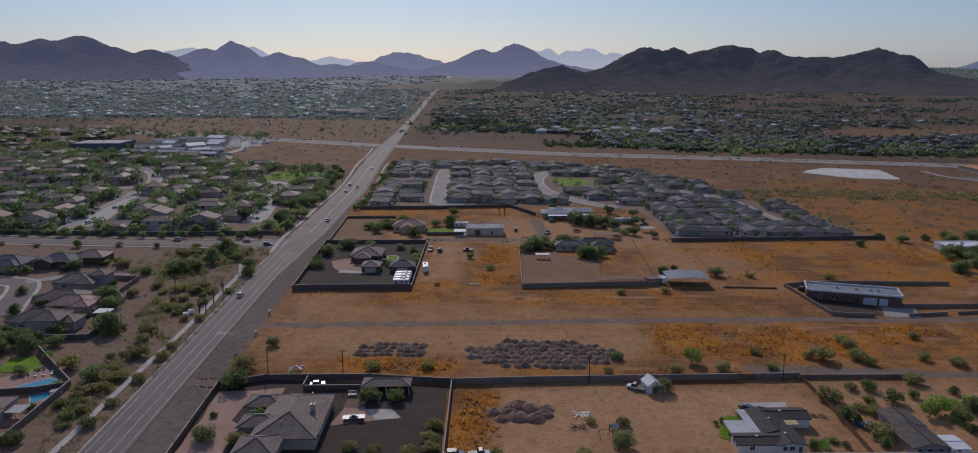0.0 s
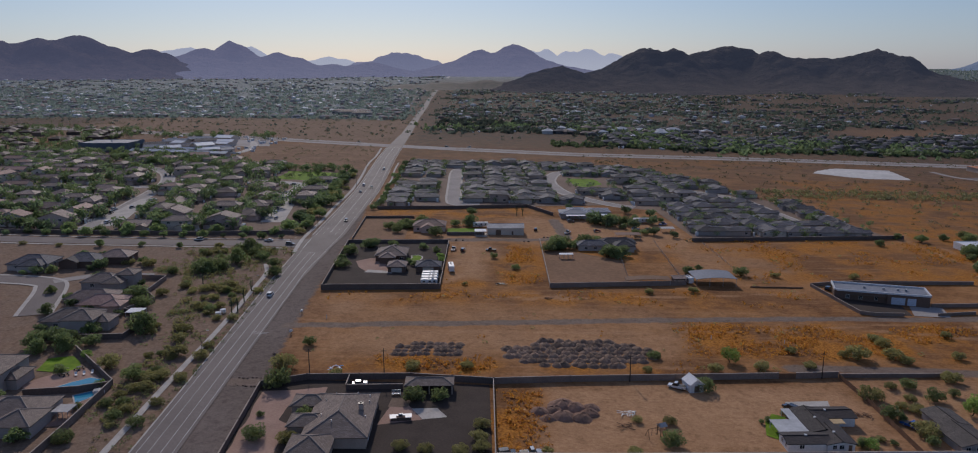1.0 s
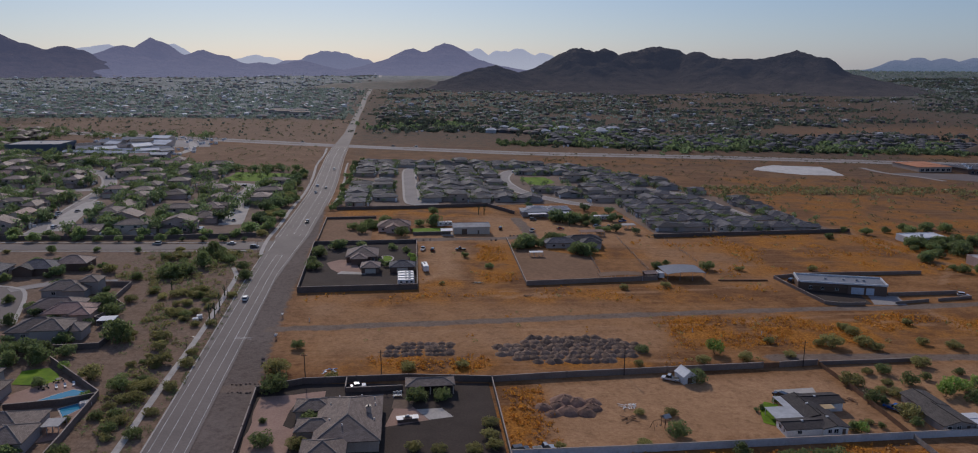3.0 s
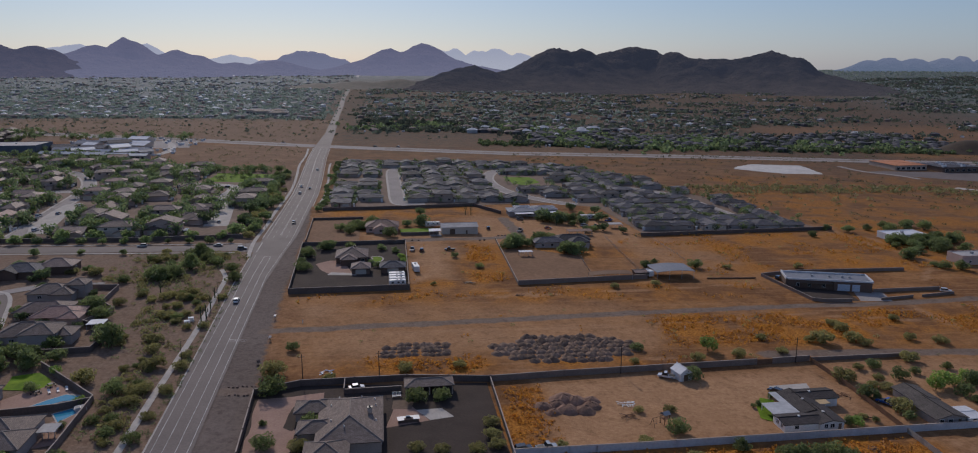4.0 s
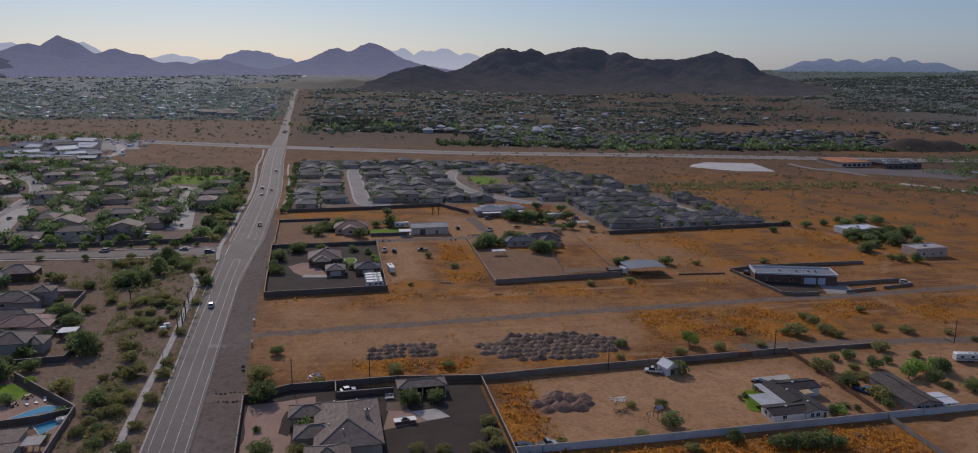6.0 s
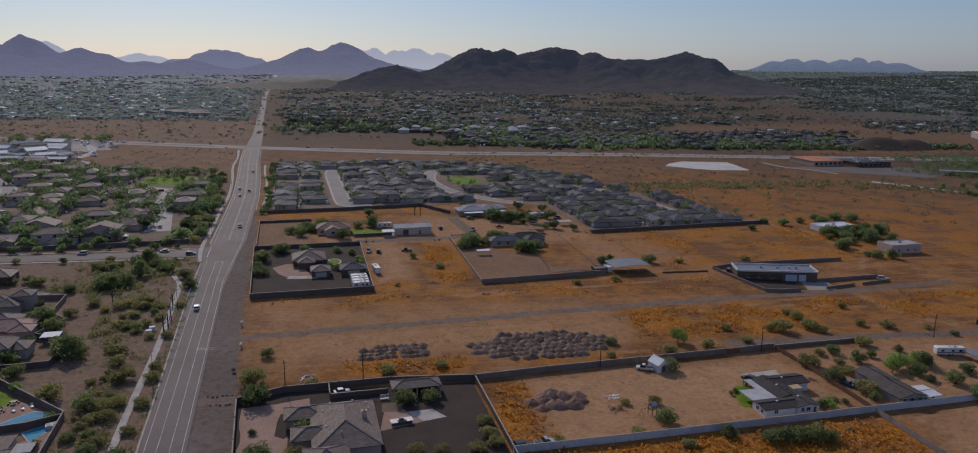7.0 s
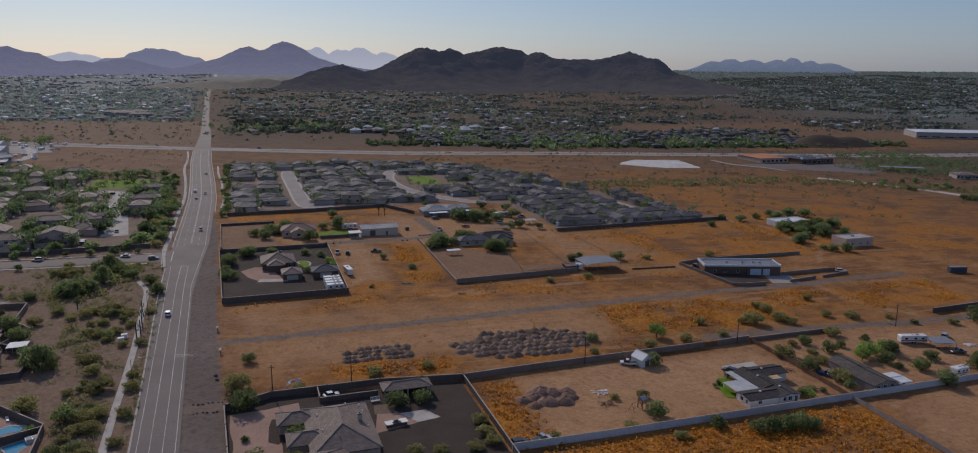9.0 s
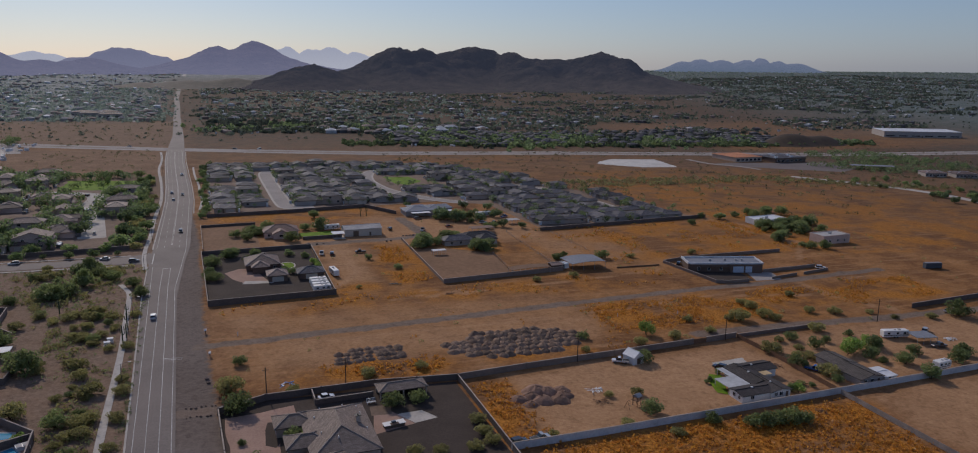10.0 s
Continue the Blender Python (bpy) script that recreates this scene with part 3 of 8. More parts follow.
def bend(y):
    """How far the road and what lies along it has swung west at y."""
    return float(np.interp(y, (300, 360, 420, 510, 600), (0, -1.7, -4.2, -7.8, -9.6)))


strip("road_14", [(-44, 3150), (-43, 4300)], -7, 7, CONCRETE, 0.4, 40, "pale far stretch of the straight road", "road")
strip("road", MAIN, [-5.8, -5.8, -6.4, -7.8, -8.6, -8.6, -8.6, -8.6, -8.6, -8.6, -7.5, -6.4, -5.5, -5.2, -5.2, -5.2, -5], [5.8, 5.8, 6.4, 7.8, 8.6, 8.7, 8.4, 8.2, 8.2, 8.6, 7.5, 6.4, 5.5, 5.2, 5.2, 5.2, 5], ASPHALT, 0.05, 10,
      "grey asphalt arterial road with worn white lines", "road")
CROSS = [(-1100, 1000), (-383, 737), (-154, 662), (-54, 627), (56, 595), (190, 562), (400, 546), (543, 522), (707, 486), (1500, 330)]
strip("road_2", CROSS, -14, 14, ASPHALT_OLD, 0.045, 10, "wide grey asphalt cross road with a median", "road")
for _a, _b in ((0, 4), (4, 10)):
    strip("median", CROSS[:4] if _a == 0 else CROSS[4:], -2.2, 2.2, DIRT_ROAD, 0.16, 10, "brown gravel median of the cross road", "median")
for _a in (-15.5, 14.2):
    strip("sidewalk_7", CROSS[:4], _a, _a + 1.4, CONCRETE, 0.12, 10, "pale concrete walkway beside the cross road", "sidewalk")
    strip("sidewalk_8", CROSS[4:], _a, _a + 1.4, CONCRETE, 0.12, 10, "pale concrete walkway beside the cross road", "sidewalk")
SIDE = [(-420, 150), (-132, 136), (-72, 135.5), (-30, 137), (-12, 138)]
strip("road_3", SIDE, [-6, -6, -6, -6, -11], [6, 6, 6, 6, 11], ASPHALT, 0.045, 8, "pale asphalt side street", "road")


def road_lines():
    m = Mesh()
    w = 0.085
    # four solid lines on the near stretch, slightly wavering
    for x0, k in ((-8.6, 0.024), (-5.4, 0.019), (-2.3, 0.0187), (0.55, 0.0195)):
        pts = [(x0 - k * y + 0.07 * noise.noise((y * 0.12, x0, 0)), y) for y in [-420] + [-120 + 5 * i for i in range(42)]]
        ribbon(m, pts, -w, w, 0.065)
    far = (240, 300, 330, 360, 420, 510, 590)
    ribbon(m, [(-1.1, 85), (0.6, 120), (2.3, 158)] + [(2.5 + bend(y), y) for y in far], -w, w, 0.065)
    ribbon(m, [(-10.6, 85), (-11.4, 122)], -w, w, 0.065)
    ribbon(m, [(-11.3, 158)] + [(-10.9 + bend(y), y) for y in far], -w, w, 0.065)
    # turning bay before the side street
    ribbon(m, [(-7.0, 85), (-6.9, 118)], -w, w, 0.065)
    ribbon(m, [(-3.9, 85), (-3.8, 118)], -w, w, 0.065)
    ribbon(m, [(-6.9, 118), (-3.8, 118)], -0.2, 0.2, 0.066)
    for y in range(160, 600, 12):
        ribbon(m, [(-7.9 + bend(y), y), (-7.9 + bend(y + 4), y + 4)], -w, w, 0.065)
        ribbon(m, [(-1.0 + bend(y), y), (-1.0 + bend(y + 4), y + 4)], -w, w, 0.065)
    ribbon(m, [(-4.9, 165)] + [(-4.7 + bend(y), y) for y in far], -w, w, 0.065)
    ribbon(m, [(-4.4, 165)] + [(-4.2 + bend(y), y) for y in far], -w, w, 0.065)
    # stop bars and crossing
    ribbon(m, [(-2.6, 3.4), (3.4, 2.6)], -0.12, 0.12, 0.068)
    ribbon(m, [(-2.6, 2.2), (3.2, 1.4)], -0.12, 0.12, 0.068)
    ribbon(m, [(-21, 601), (-6, 597)], -0.25, 0.25, 0.068)
    ribbon(m, [(-12, 148), (-12, 128)], -0.2, 0.2, 0.068)
    # lane dashes on the cross road
    for x in range(-360, 700, 14):
        y = float(np.interp(x, *zip(*CROSS)))
        if not -40 < x < 40:
            for o in (-8, 8):
                ribbon(m, [(x, y + o), (x + 4, float(np.interp(x + 4, *zip(*CROSS))) + o)], -0.1, 0.1, 0.06)
    return tagged(part("road_marking", m, PAINT_WHITE), "worn white painted lane lines", "road marking", "", "structure")


road_lines()
# kerbs and walks
strip("kerb", [(0.2, -420), (-8.9, -57), (-10.4, -7), (-13.0, 71), (-13.6, 122)], -0.25, 0.25, CONCRETE, 0.17, 8, "pale concrete kerb", "kerb")
strip("kerb_2", [(-13.2, 156)] + [(-12.5 + bend(y), y) for y in (250, 300, 360, 420, 510, 595)], -0.35, 0.35, CONCRETE, 0.17, 8, "pale concrete kerb", "kerb")
strip("kerb_3", [(5.5 + bend(y), y) for y in (250, 300, 360, 420, 510, 588)], -0.3, 0.3, CONCRETE, 0.17, 8, "pale concrete kerb", "kerb")
WALKWAY = smooth_line([(-14.0, -420), (-14.2, -120), (-14.6, -68), (-15.1, -42), (-15.1, -10), (-15.4, 17), (-17, 56), (-17.6, 80), (-20.3, 89), (-22.4, 95)])
strip("sidewalk", WALKWAY, -1.0, 1.0, CONCRETE, 0.1, 4, "pale concrete walkway through desert planting", "sidewalk")
strip("sidewalk_2", smooth_line([(-14.5, 118), (-17, 150), (-15.5, 190), (-16.5, 240), (-14.5, 300), (-18, 380), (-24, 460), (-23, 520), (-27, 590)]), -1.0, 1.0, CONCRETE, 0.1, 4, "pale concrete walkway", "sidewalk")
strip("sidewalk_3", smooth_line([(9, 262), (11, 300), (8.5, 335), (9, 360), (5, 420), (4, 470)]), -0.8, 0.8, CONCRETE, 0.1, 4, "pale concrete walkway beside the housing estate", "sidewalk")
strip("sidewalk_4", [(-420, 140.5), (-132, 127.5), (-72, 127), (-22, 127)], -0.9, 0.9, CONCRETE, 0.1, 6, "pale concrete walkway beside the side street", "sidewalk")
strip("sidewalk_5", [(-420, 158), (-132, 145), (-72, 144.5), (-22, 146)], -0.6, 0.6, CONCRETE, 0.1, 6, "pale concrete walkway beside the side street", "sidewalk")


# ---- builders ----
def hip_roof(x0, y0, x1, y1, z, pitch=0.42, over=0.6, gable="", thick=0.18):
    """A hipped roof over a rectangle, or a gabled one along 'x' or 'y': its mesh and its ridge caps."""
    x0, y0, x1, y1 = x0 - over, y0 - over, x1 + over, y1 + over
    w, d = x1 - x0, y1 - y0
    m, r = Mesh(), Mesh()
    along = gable or ("x" if w >= d else "y")
    run = (d if along == "x" else w) / 2
    top = z + run * pitch
    ins = 0 if gable else run
    if along == "x":
        a, b = Vector((x0 + ins, (y0 + y1) / 2, top)), Vector((x1 - ins, (y0 + y1) / 2, top))
    else:
        a, b = Vector(((x0 + x1) / 2, y0 + ins, top)), Vector(((x0 + x1) / 2, y1 - ins, top))
    c = [Vector((x0, y0, z)), Vector((x1, y0, z)), Vector((x1, y1, z)), Vector((x0, y1, z))]
    faces = [[c[0], c[1], b, a], [c[2], c[3], a, b], [c[1], c[2], b], [c[3], c[0], a]] if along == "x" else \
            [[c[1], c[2], b, a], [c[3], c[0], a, b], [c[0], c[1], a], [c[2], c[3], b]]
    for i, f in enumerate(faces[:2] if gable else faces):
        e = (f[1] - f[0]).normalized()
        n = e.cross(f[2] - f[0]).normalized()
        s = n.cross(e)
        m.face(f, [((p - f[0]).dot(e), (p - f[0]).dot(s)) for p in f])
    dn = Vector((0, 0, -thick))
    if gable:
        for f in faces[:2]:
            m.face([p + dn for p in f[::-1]])
        for p, q, t in ((c[0], c[3], a), (c[1], c[2], b)) if along == "x" else ((c[0], c[1], a), (c[3], c[2], b)):
            m.face([p + dn, t + dn, t, p])
            m.face([t + dn, q + dn, q, t])
        for f in faces[:2]:
            m.face([f[0] + dn, f[1] + dn, f[1], f[0]])
    else:
        for i in range(4):
            p, q = c[i], c[(i + 1) % 4]
            m.face([p + dn, q + dn, q, p])
        m.face([p + dn for p in c[::-1]])
    for p, q in [(a, b)] + ([] if gable else ([(c[0], a), (c[3], a), (c[1], b), (c[2], b)] if along == "x" else [(c[0], a), (c[1], a), (c[2], b), (c[3], b)])):
        if (q - p).length > 0.3:
            up = Vector((0, 0, 0.03))
            r.tube(p + up, q + up, 0.13, 0.13, 5)
    return m, r


def window_part(parent, x, y, z, w, h, side, frame_mat=None, far=False):
    """A framed window on a wall that faces side, 'n', 's', 'e' or 'w'."""
    m = pose(x, y, z, 0, 0, {"s": 0, "e": 90, "n": 180, "w": -90}[side])
    f = Mesh()
    t = 0.09
    f.box(-w / 2 - t, -0.07, -t, w / 2 + t, 0.02, 0, m).box(-w / 2 - t, -0.07, h, w / 2 + t, 0.02, h + t, m)
    f.box(-w / 2 - t, -0.07, 0, -w / 2, 0.02, h, m).box(w / 2, -0.07, 0, w / 2 + t, 0.02, h, m).box(-0.03, -0.06, 0, 0.03, 0.02, h, m)
    fr = part("window", f, frame_mat or TRIM_WHITE, parent)
    if far:
        part("pane", Mesh().box(-w / 2, -0.03, 0, w / 2, 0.01, h, m), GLASS, fr)
        return fr
    for s in (-1, 1):
        part("pane", Mesh().box(s * w / 4 - w / 4 + 0.03, -0.03, 0, s * w / 4 + w / 4 - 0.03, 0.01, h, m), GLASS, fr)
    return fr


def door_part(parent, name, x, y, z, w, h, side, material, panels=0):
    m = pose(x, y, z, 0, 0, {"s": 0, "e": 90, "n": 180, "w": -90}[side])
    d = Mesh().box(-w / 2, -0.06, 0, w / 2, 0.02, h, m)
    for i in range(panels):
        for j in range(4):
            a, b = -w / 2 + w * (i + 0.08) / panels, -w / 2 + w * (i + 0.92) / panels
            d.box(a, -0.085, h * (j + 0.12) / 4, b, -0.06, h * (j + 0.88) / 4, m)
    return part(name, d, material, parent)


def wing_walls(mesh, x0, y0, x1, y1, h, gable="", pitch=0.42):
    mesh.box(x0, y0, -1.5, x1, y1, h)
    if gable == "x":
        t = h + (y1 - y0) / 2 * pitch
        for x in (x0, x1):
            mesh.face([(x, y0, h), (x, y1, h), (x, (y0 + y1) / 2, t)])
    if gable == "y":
        t = h + (x1 - x0) / 2 * pitch
        for y in (y0, y1):
            mesh.face([(x0, y, h), (x1, y, h), ((x0 + x1) / 2, y, t)])
    return mesh


def house(name, label, m, wings, wall_mat, roof_mat, windows=(), garage=(), doors=(), chimneys=(), pitch=0.42, group="", ridge_mat=None, over=0.6, category="house", trim=None, far=False, plain_far=False):
    """A house of rectangular wings (x0, y0, x1, y1, height, gable), each with its own roof."""
    h = thing(name, label, category, m, group)
    w = Mesh()
    for x0, y0, x1, y1, t, g in wings:
        wing_walls(w, x0, y0, x1, y1, t, g, pitch)
    part("wall", w, wall_mat, h)
    caps = Mesh()
    for x0, y0, x1, y1, t, g in wings:
        r, c = hip_roof(x0, y0, x1, y1, t + 0.02, pitch, over, g)
        ro = part("roof", r, roof_mat, h)
        if not plain_far:
            part("ridge_cap", c, ridge_mat or RIDGE, ro)
        else:
            n = len(caps.v)
            caps.v += c.v
            caps.f += [tuple(i + n for i in f) for f in c.f]
            caps.uv += c.uv
    if plain_far:
        part("ridge_cap", caps, ridge_mat or RIDGE, h)
    for a in windows:
        if plain_far:
            door_part(h, "window", *a, GLASS)
        else:
            window_part(h, *a, frame_mat=trim, far=far)
    for a in garage:
        door_part(h, "garage_door", *a, GARAGE, 0)
    for a in doors:
        door_part(h, "door", *a, TRIM_BROWN, 1)
    for x, y, z, t in chimneys:
        ch = part("chimney", Mesh().box(x - 0.6, y - 0.45, z, x + 0.6, y + 0.45, t), wall_mat, h)
        part("chimney_cap", Mesh().box(x - 0.75, y - 0.6, t + 0.003, x + 0.75, y + 0.6, t + 0.15).tube((x, y, t + 0.15), (x, y, t + 0.5), 0.18, 0.18, 8), DARK_METAL, ch)
    return h


def leaf_ball(mesh, rng, cx, cy, cz, rx, ry, rz, n, size):
    """Small leaf cards scattered through a blob, denser at its skin."""
    for _ in range(n):
        a, s = rng.uniform(0, 2 * math.pi), rng.uniform(-1, 1)
        q = math.sqrt(1 - s * s)
        k = rng.uniform(0.5, 1.0) ** 0.6
        c = Vector((cx + rx * k * q * math.cos(a), cy + ry * k * q * math.sin(a), cz + rz * k * s))
        u = Vector((rng.gauss(0, 1), rng.gauss(0, 1), rng.gauss(0, 0.7))).normalized()
        v = u.orthogonal().normalized()
        v.rotate(Matrix.Rotation(rng.uniform(0, 6.28), 3, u))
        t = u.cross(v)
        z = size * rng.uniform(0.5, 1.35)
        mesh.face([c - v * z, c + t * z * 0.72, c + v * z, c - t * z * 0.72])


def tree_model(name, label, seed, leaf, spread=1.0, tall=1.0, low=0.35, blobs=9, leaves=70, size=0.13, stems=3):
    """A tree of unit crown radius: leaning stems, limbs, and a crown of leaf clumps with gaps."""
    rng = random.Random(seed)
    t = thing(name, label, "shrub" if "shrub" in name or "bush" in name else "tree")
    wood, crown = Mesh(), Mesh()
    for k in range(stems):
        a = 2 * math.pi * (k + rng.uniform(-0.3, 0.3)) / stems
        f = Vector((0.28 * math.cos(a), 0.28 * math.sin(a), low + 0.25 * tall))
        wood.tube((0.04 * math.cos(a), 0.04 * math.sin(a), -0.1), f, 0.06, 0.035, 5)
        for j in range(2):
            b = a + rng.uniform(-0.7, 0.7)
            wood.tube(f, f + Vector((0.4 * math.cos(b), 0.4 * math.sin(b), 0.35 * tall)), 0.03, 0.012, 4)
    for k in range(blobs):
        a = 2 * math.pi * k / blobs + rng.uniform(-0.4, 0.4)
        r = 0.72 * math.sqrt(rng.random())
        z = low + tall * rng.uniform(0.2, 0.78) * (1 - 0.55 * r * r)
        b = rng.uniform(0.26, 0.42)
        leaf_ball(crown, rng, r * math.cos(a), r * math.sin(a), z, b * 1.15, b * 1.15, b * tall * 0.75, leaves, size)
    part("trunk", wood, BARK, t)
    part("crown", crown, leaf, t)
    return t


LEAF_BRIGHT = leafy("bright_leaves", (0.18, 0.27, 0.06), (0.3, 0.4, 0.1))
TREES = {
    "p": [tree_model("palo_verde", "sparse olive-green desert tree on bare soil", s, LEAF_OLIVE, 1, 0.95, 0.1, 18, 88, 0.064) for s in (1, 2, 3, 12)],
    "m": [tree_model("mesquite_tree", "rounded green mesquite tree", s, LEAF_GREEN, 1, 1.1, 0.12, 18, 90, 0.066) for s in (4, 5, 6, 13)],
    "d": [tree_model("shade_tree", "dense dark green shade tree", s, LEAF_DARK, 1, 1.2, 0.1, 18, 92, 0.068) for s in (7, 8, 9)],
    "g": [tree_model("citrus_tree", "small bright green garden tree", s, LEAF_BRIGHT, 1, 1.3, 0.3, 13, 64, 0.09, 1) for s in (10, 11)],
    # garden trees seen from far
    "M": [tree_model("garden_tree", "rounded green garden tree", s, LEAF_GARDEN, 1, 1.25, 0.2, 14, 48, 0.11, 2) for s in (14, 15, 16)],
    "D": [tree_model("garden_tree", "dense dark green garden tree", s, LEAF_SHADE, 1, 1.35, 0.2, 14, 48, 0.11, 2) for s in (17, 18)],
}
_used = {}
_trng = random.Random(77)


def plant(kind, x, y, r, group=""):
    """A copy of a tree of crown radius r at a place; the first of each model is the model itself."""
    if r > 6.3:
        for k in range(5):
            a = 1.26 * k + _trng.uniform(-0.4, 0.4)
            plant(kind, x + 0.55 * r * math.cos(a), y + 0.5 * r * math.sin(a), r * _trng.uniform(0.52, 0.68), group)
        return None
    i = _trng.randrange(len(TREES[kind]))
    o = TREES[kind][i]
    s = r * _trng.uniform(0.92, 1.1)
    m = pose(x, y, gz(x, y) - 0.05, 0, 0, _trng.uniform(0, 360)) @ Matrix.Diagonal((s, s, s * _trng.uniform(0.9, 1.1), 1))
    if (kind, i) not in _used:
        _used[(kind, i)] = True
        o.matrix_world = m
        o["group"] = group or "desert trees"
        return o
    c = copy_thing(o, Matrix.Identity(4))
    c.matrix_basis = m
    c["group"] = group or "desert trees"
    return c


def car(label, m, paint, kind="suv", group="vehicles"):
    """A vehicle that faces +x: body, cabin glass, wheels with rims, lamps."""
    L, W, H = {"suv": (4.7, 1.9, 1.7), "sedan": (4.6, 1.82, 1.45), "pickup": (5.6, 2.0, 1.85)}[kind]
    c = thing("pickup_truck" if kind == "pickup" else "car", label, "pickup" if kind == "pickup" else "car", m, group)
    hood = 0.95 if kind != "sedan" else 0.82
    prof = [(-L / 2, 0.35), (L / 2, 0.35), (L / 2, 0.7), (L / 2 - 0.12, hood - 0.08), (L / 2 - 1.15, hood), (-L / 2 + 0.1, hood + 0.02), (-L / 2, 0.85)]
    b = Mesh()
    h = W / 2
    for y, s in ((-h, 1), (h, -1)):
        b.face([(x, y, z) for x, z in (prof if s > 0 else prof[::-1])])
    for (xa, za), (xb, zb) in zip(prof, prof[1:] + prof[:1]):
        b.face([(xa, -h, za), (xa, h, za), (xb, h, zb), (xb, -h, zb)])
    part("body", b, CAR_PAINT[paint], c)
    a0, a1 = (L / 2 - 1.25, -0.5) if kind == "pickup" else (L / 2 - 1.2, -L / 2 + (0.15 if kind == "suv" else 0.7))
    k = 0.14
    lo = [(a1, -h + 0.06, hood), (a0, -h + 0.06, hood), (a0, h - 0.06, hood), (a1, h - 0.06, hood)]
    hi = [(a1 + (0.25 if kind == "suv" else 0.45), -h + k, H - 0.05), (a0 - 0.75, -h + k, H - 0.05), (a0 - 0.75, h - k, H - 0.05), (a1 + (0.25 if kind == "suv" else 0.45), h - k, H - 0.05)]
    g = Mesh()
    for i in range(4):
        j = (i + 1) % 4
        g.face([lo[i], lo[j], hi[j], hi[i]])
    part("window", g, GLASS, c)
    (xa, ya, za), (xb, yb, _) = hi[0], hi[2]
    part("roof_panel", Mesh().box(xa - 0.03, ya - 0.02, za, xb + 0.03, yb + 0.02, za + 0.06), CAR_PAINT[paint], c)
    for sx in (-1, 1):
        for sy in (-1, 1):
            x, y = sx * L * 0.31, sy * (h - 0.1)
            wh = part("wheel", Mesh().tube((x, y - 0.12, 0.34), (x, y + 0.12, 0.34), 0.34, 0.34, 12), TYRE, c)
            part("rim", Mesh().tube((x, y - 0.13, 0.34), (x, y + 0.13, 0.34), 0.2, 0.2, 8), STEEL, wh)
    for sy in (-1, 1):
        part("headlight", Mesh().box(L / 2 - 0.1, sy * (h - 0.3) - 0.2, 0.62, L / 2 + 0.02, sy * (h - 0.3) + 0.2, 0.78), LAMP_GLASS, c)
        part("tail_light", Mesh().box(-L / 2 - 0.02, sy * (h - 0.25) - 0.15, 0.65, -L / 2 + 0.08, sy * (h - 0.25) + 0.15, 0.85), TAIL_GLASS, c)
    if kind == "pickup":
        part("bed_liner", Mesh().box(-L / 2 + 0.15, -h + 0.15, hood + 0.03, -0.65, h - 0.15, hood + 0.05), DARK_METAL, c)
    return c


def parked(label, x, y, turn, paint, kind="suv"):
    return car(label, pose(x, y, gz(x, y) + 0.05, 0, 0, turn), paint, kind)


def trailer(label, x, y, turn, L=8.0, mat=None):
    """A white caravan on wheels, with rounded roof edges, windows, a door and a drawbar."""
    t = thing("travel_trailer", label, "caravan", pose(x, y, gz(x, y), 0, 0, turn), "parked caravans")
    prof = [(-L / 2, 0.55), (L / 2 - 0.25, 0.55), (L / 2, 1.2), (L / 2, 2.4), (L / 2 - 0.3, 2.95), (-L / 2 + 0.25, 3.0), (-L / 2, 2.75)]
    b = Mesh()
    for y0, s in ((-1.22, 1), (1.22, -1)):
        b.face([(p, y0, q) for p, q in (prof if s > 0 else prof[::-1])])
    for (xa, za), (xb, zb) in zip(prof, prof[1:] + prof[:1]):
        b.face([(xa, -1.22, za), (xa, 1.22, za), (xb, 1.22, zb), (xb, -1.22, zb)])
    part("body", b, mat or TRIM_WHITE, t)
    for s in (-1, 1):
        for k in (-0.55, 0.55):
            part("wheel", Mesh().tube((k, s * 1.05, 0.36), (k, s * 1.25, 0.36), 0.36, 0.36, 10), TYRE, t)
        for k in (-0.3, 0.05, 0.32):
            part("window", Mesh().box(k * L - 0.5, s * 1.225 - 0.02, 1.6, k * L + 0.5, s * 1.225 + 0.02, 2.3), GLASS, t)
    part("stripe", Mesh().box(-L / 2 + 0.1, -1.24, 1.1, L / 2 - 0.4, -1.222, 1.35), DARK_METAL, t)
    part("roof_vent", Mesh().box(-0.4, -0.3, 2.97, 0.3, 0.3, 3.15), ROOF_FLAT, t)
    part("air_conditioner", Mesh().box(1.1, -0.4, 2.95, 2.1, 0.4, 3.25), ROOF_FLAT, t)
    part("drawbar", Mesh().tube((L / 2 - 0.2, 0.3, 0.6), (L / 2 + 1.2, 0, 0.55), 0.06, 0.06).tube((L / 2 - 0.2, -0.3, 0.6), (L / 2 + 1.2, 0, 0.55), 0.06, 0.06).tube((L / 2 + 0.9, 0, 0), (L / 2 + 0.9, 0, 0.6), 0.05, 0.05), DARK_METAL, t)
    return t


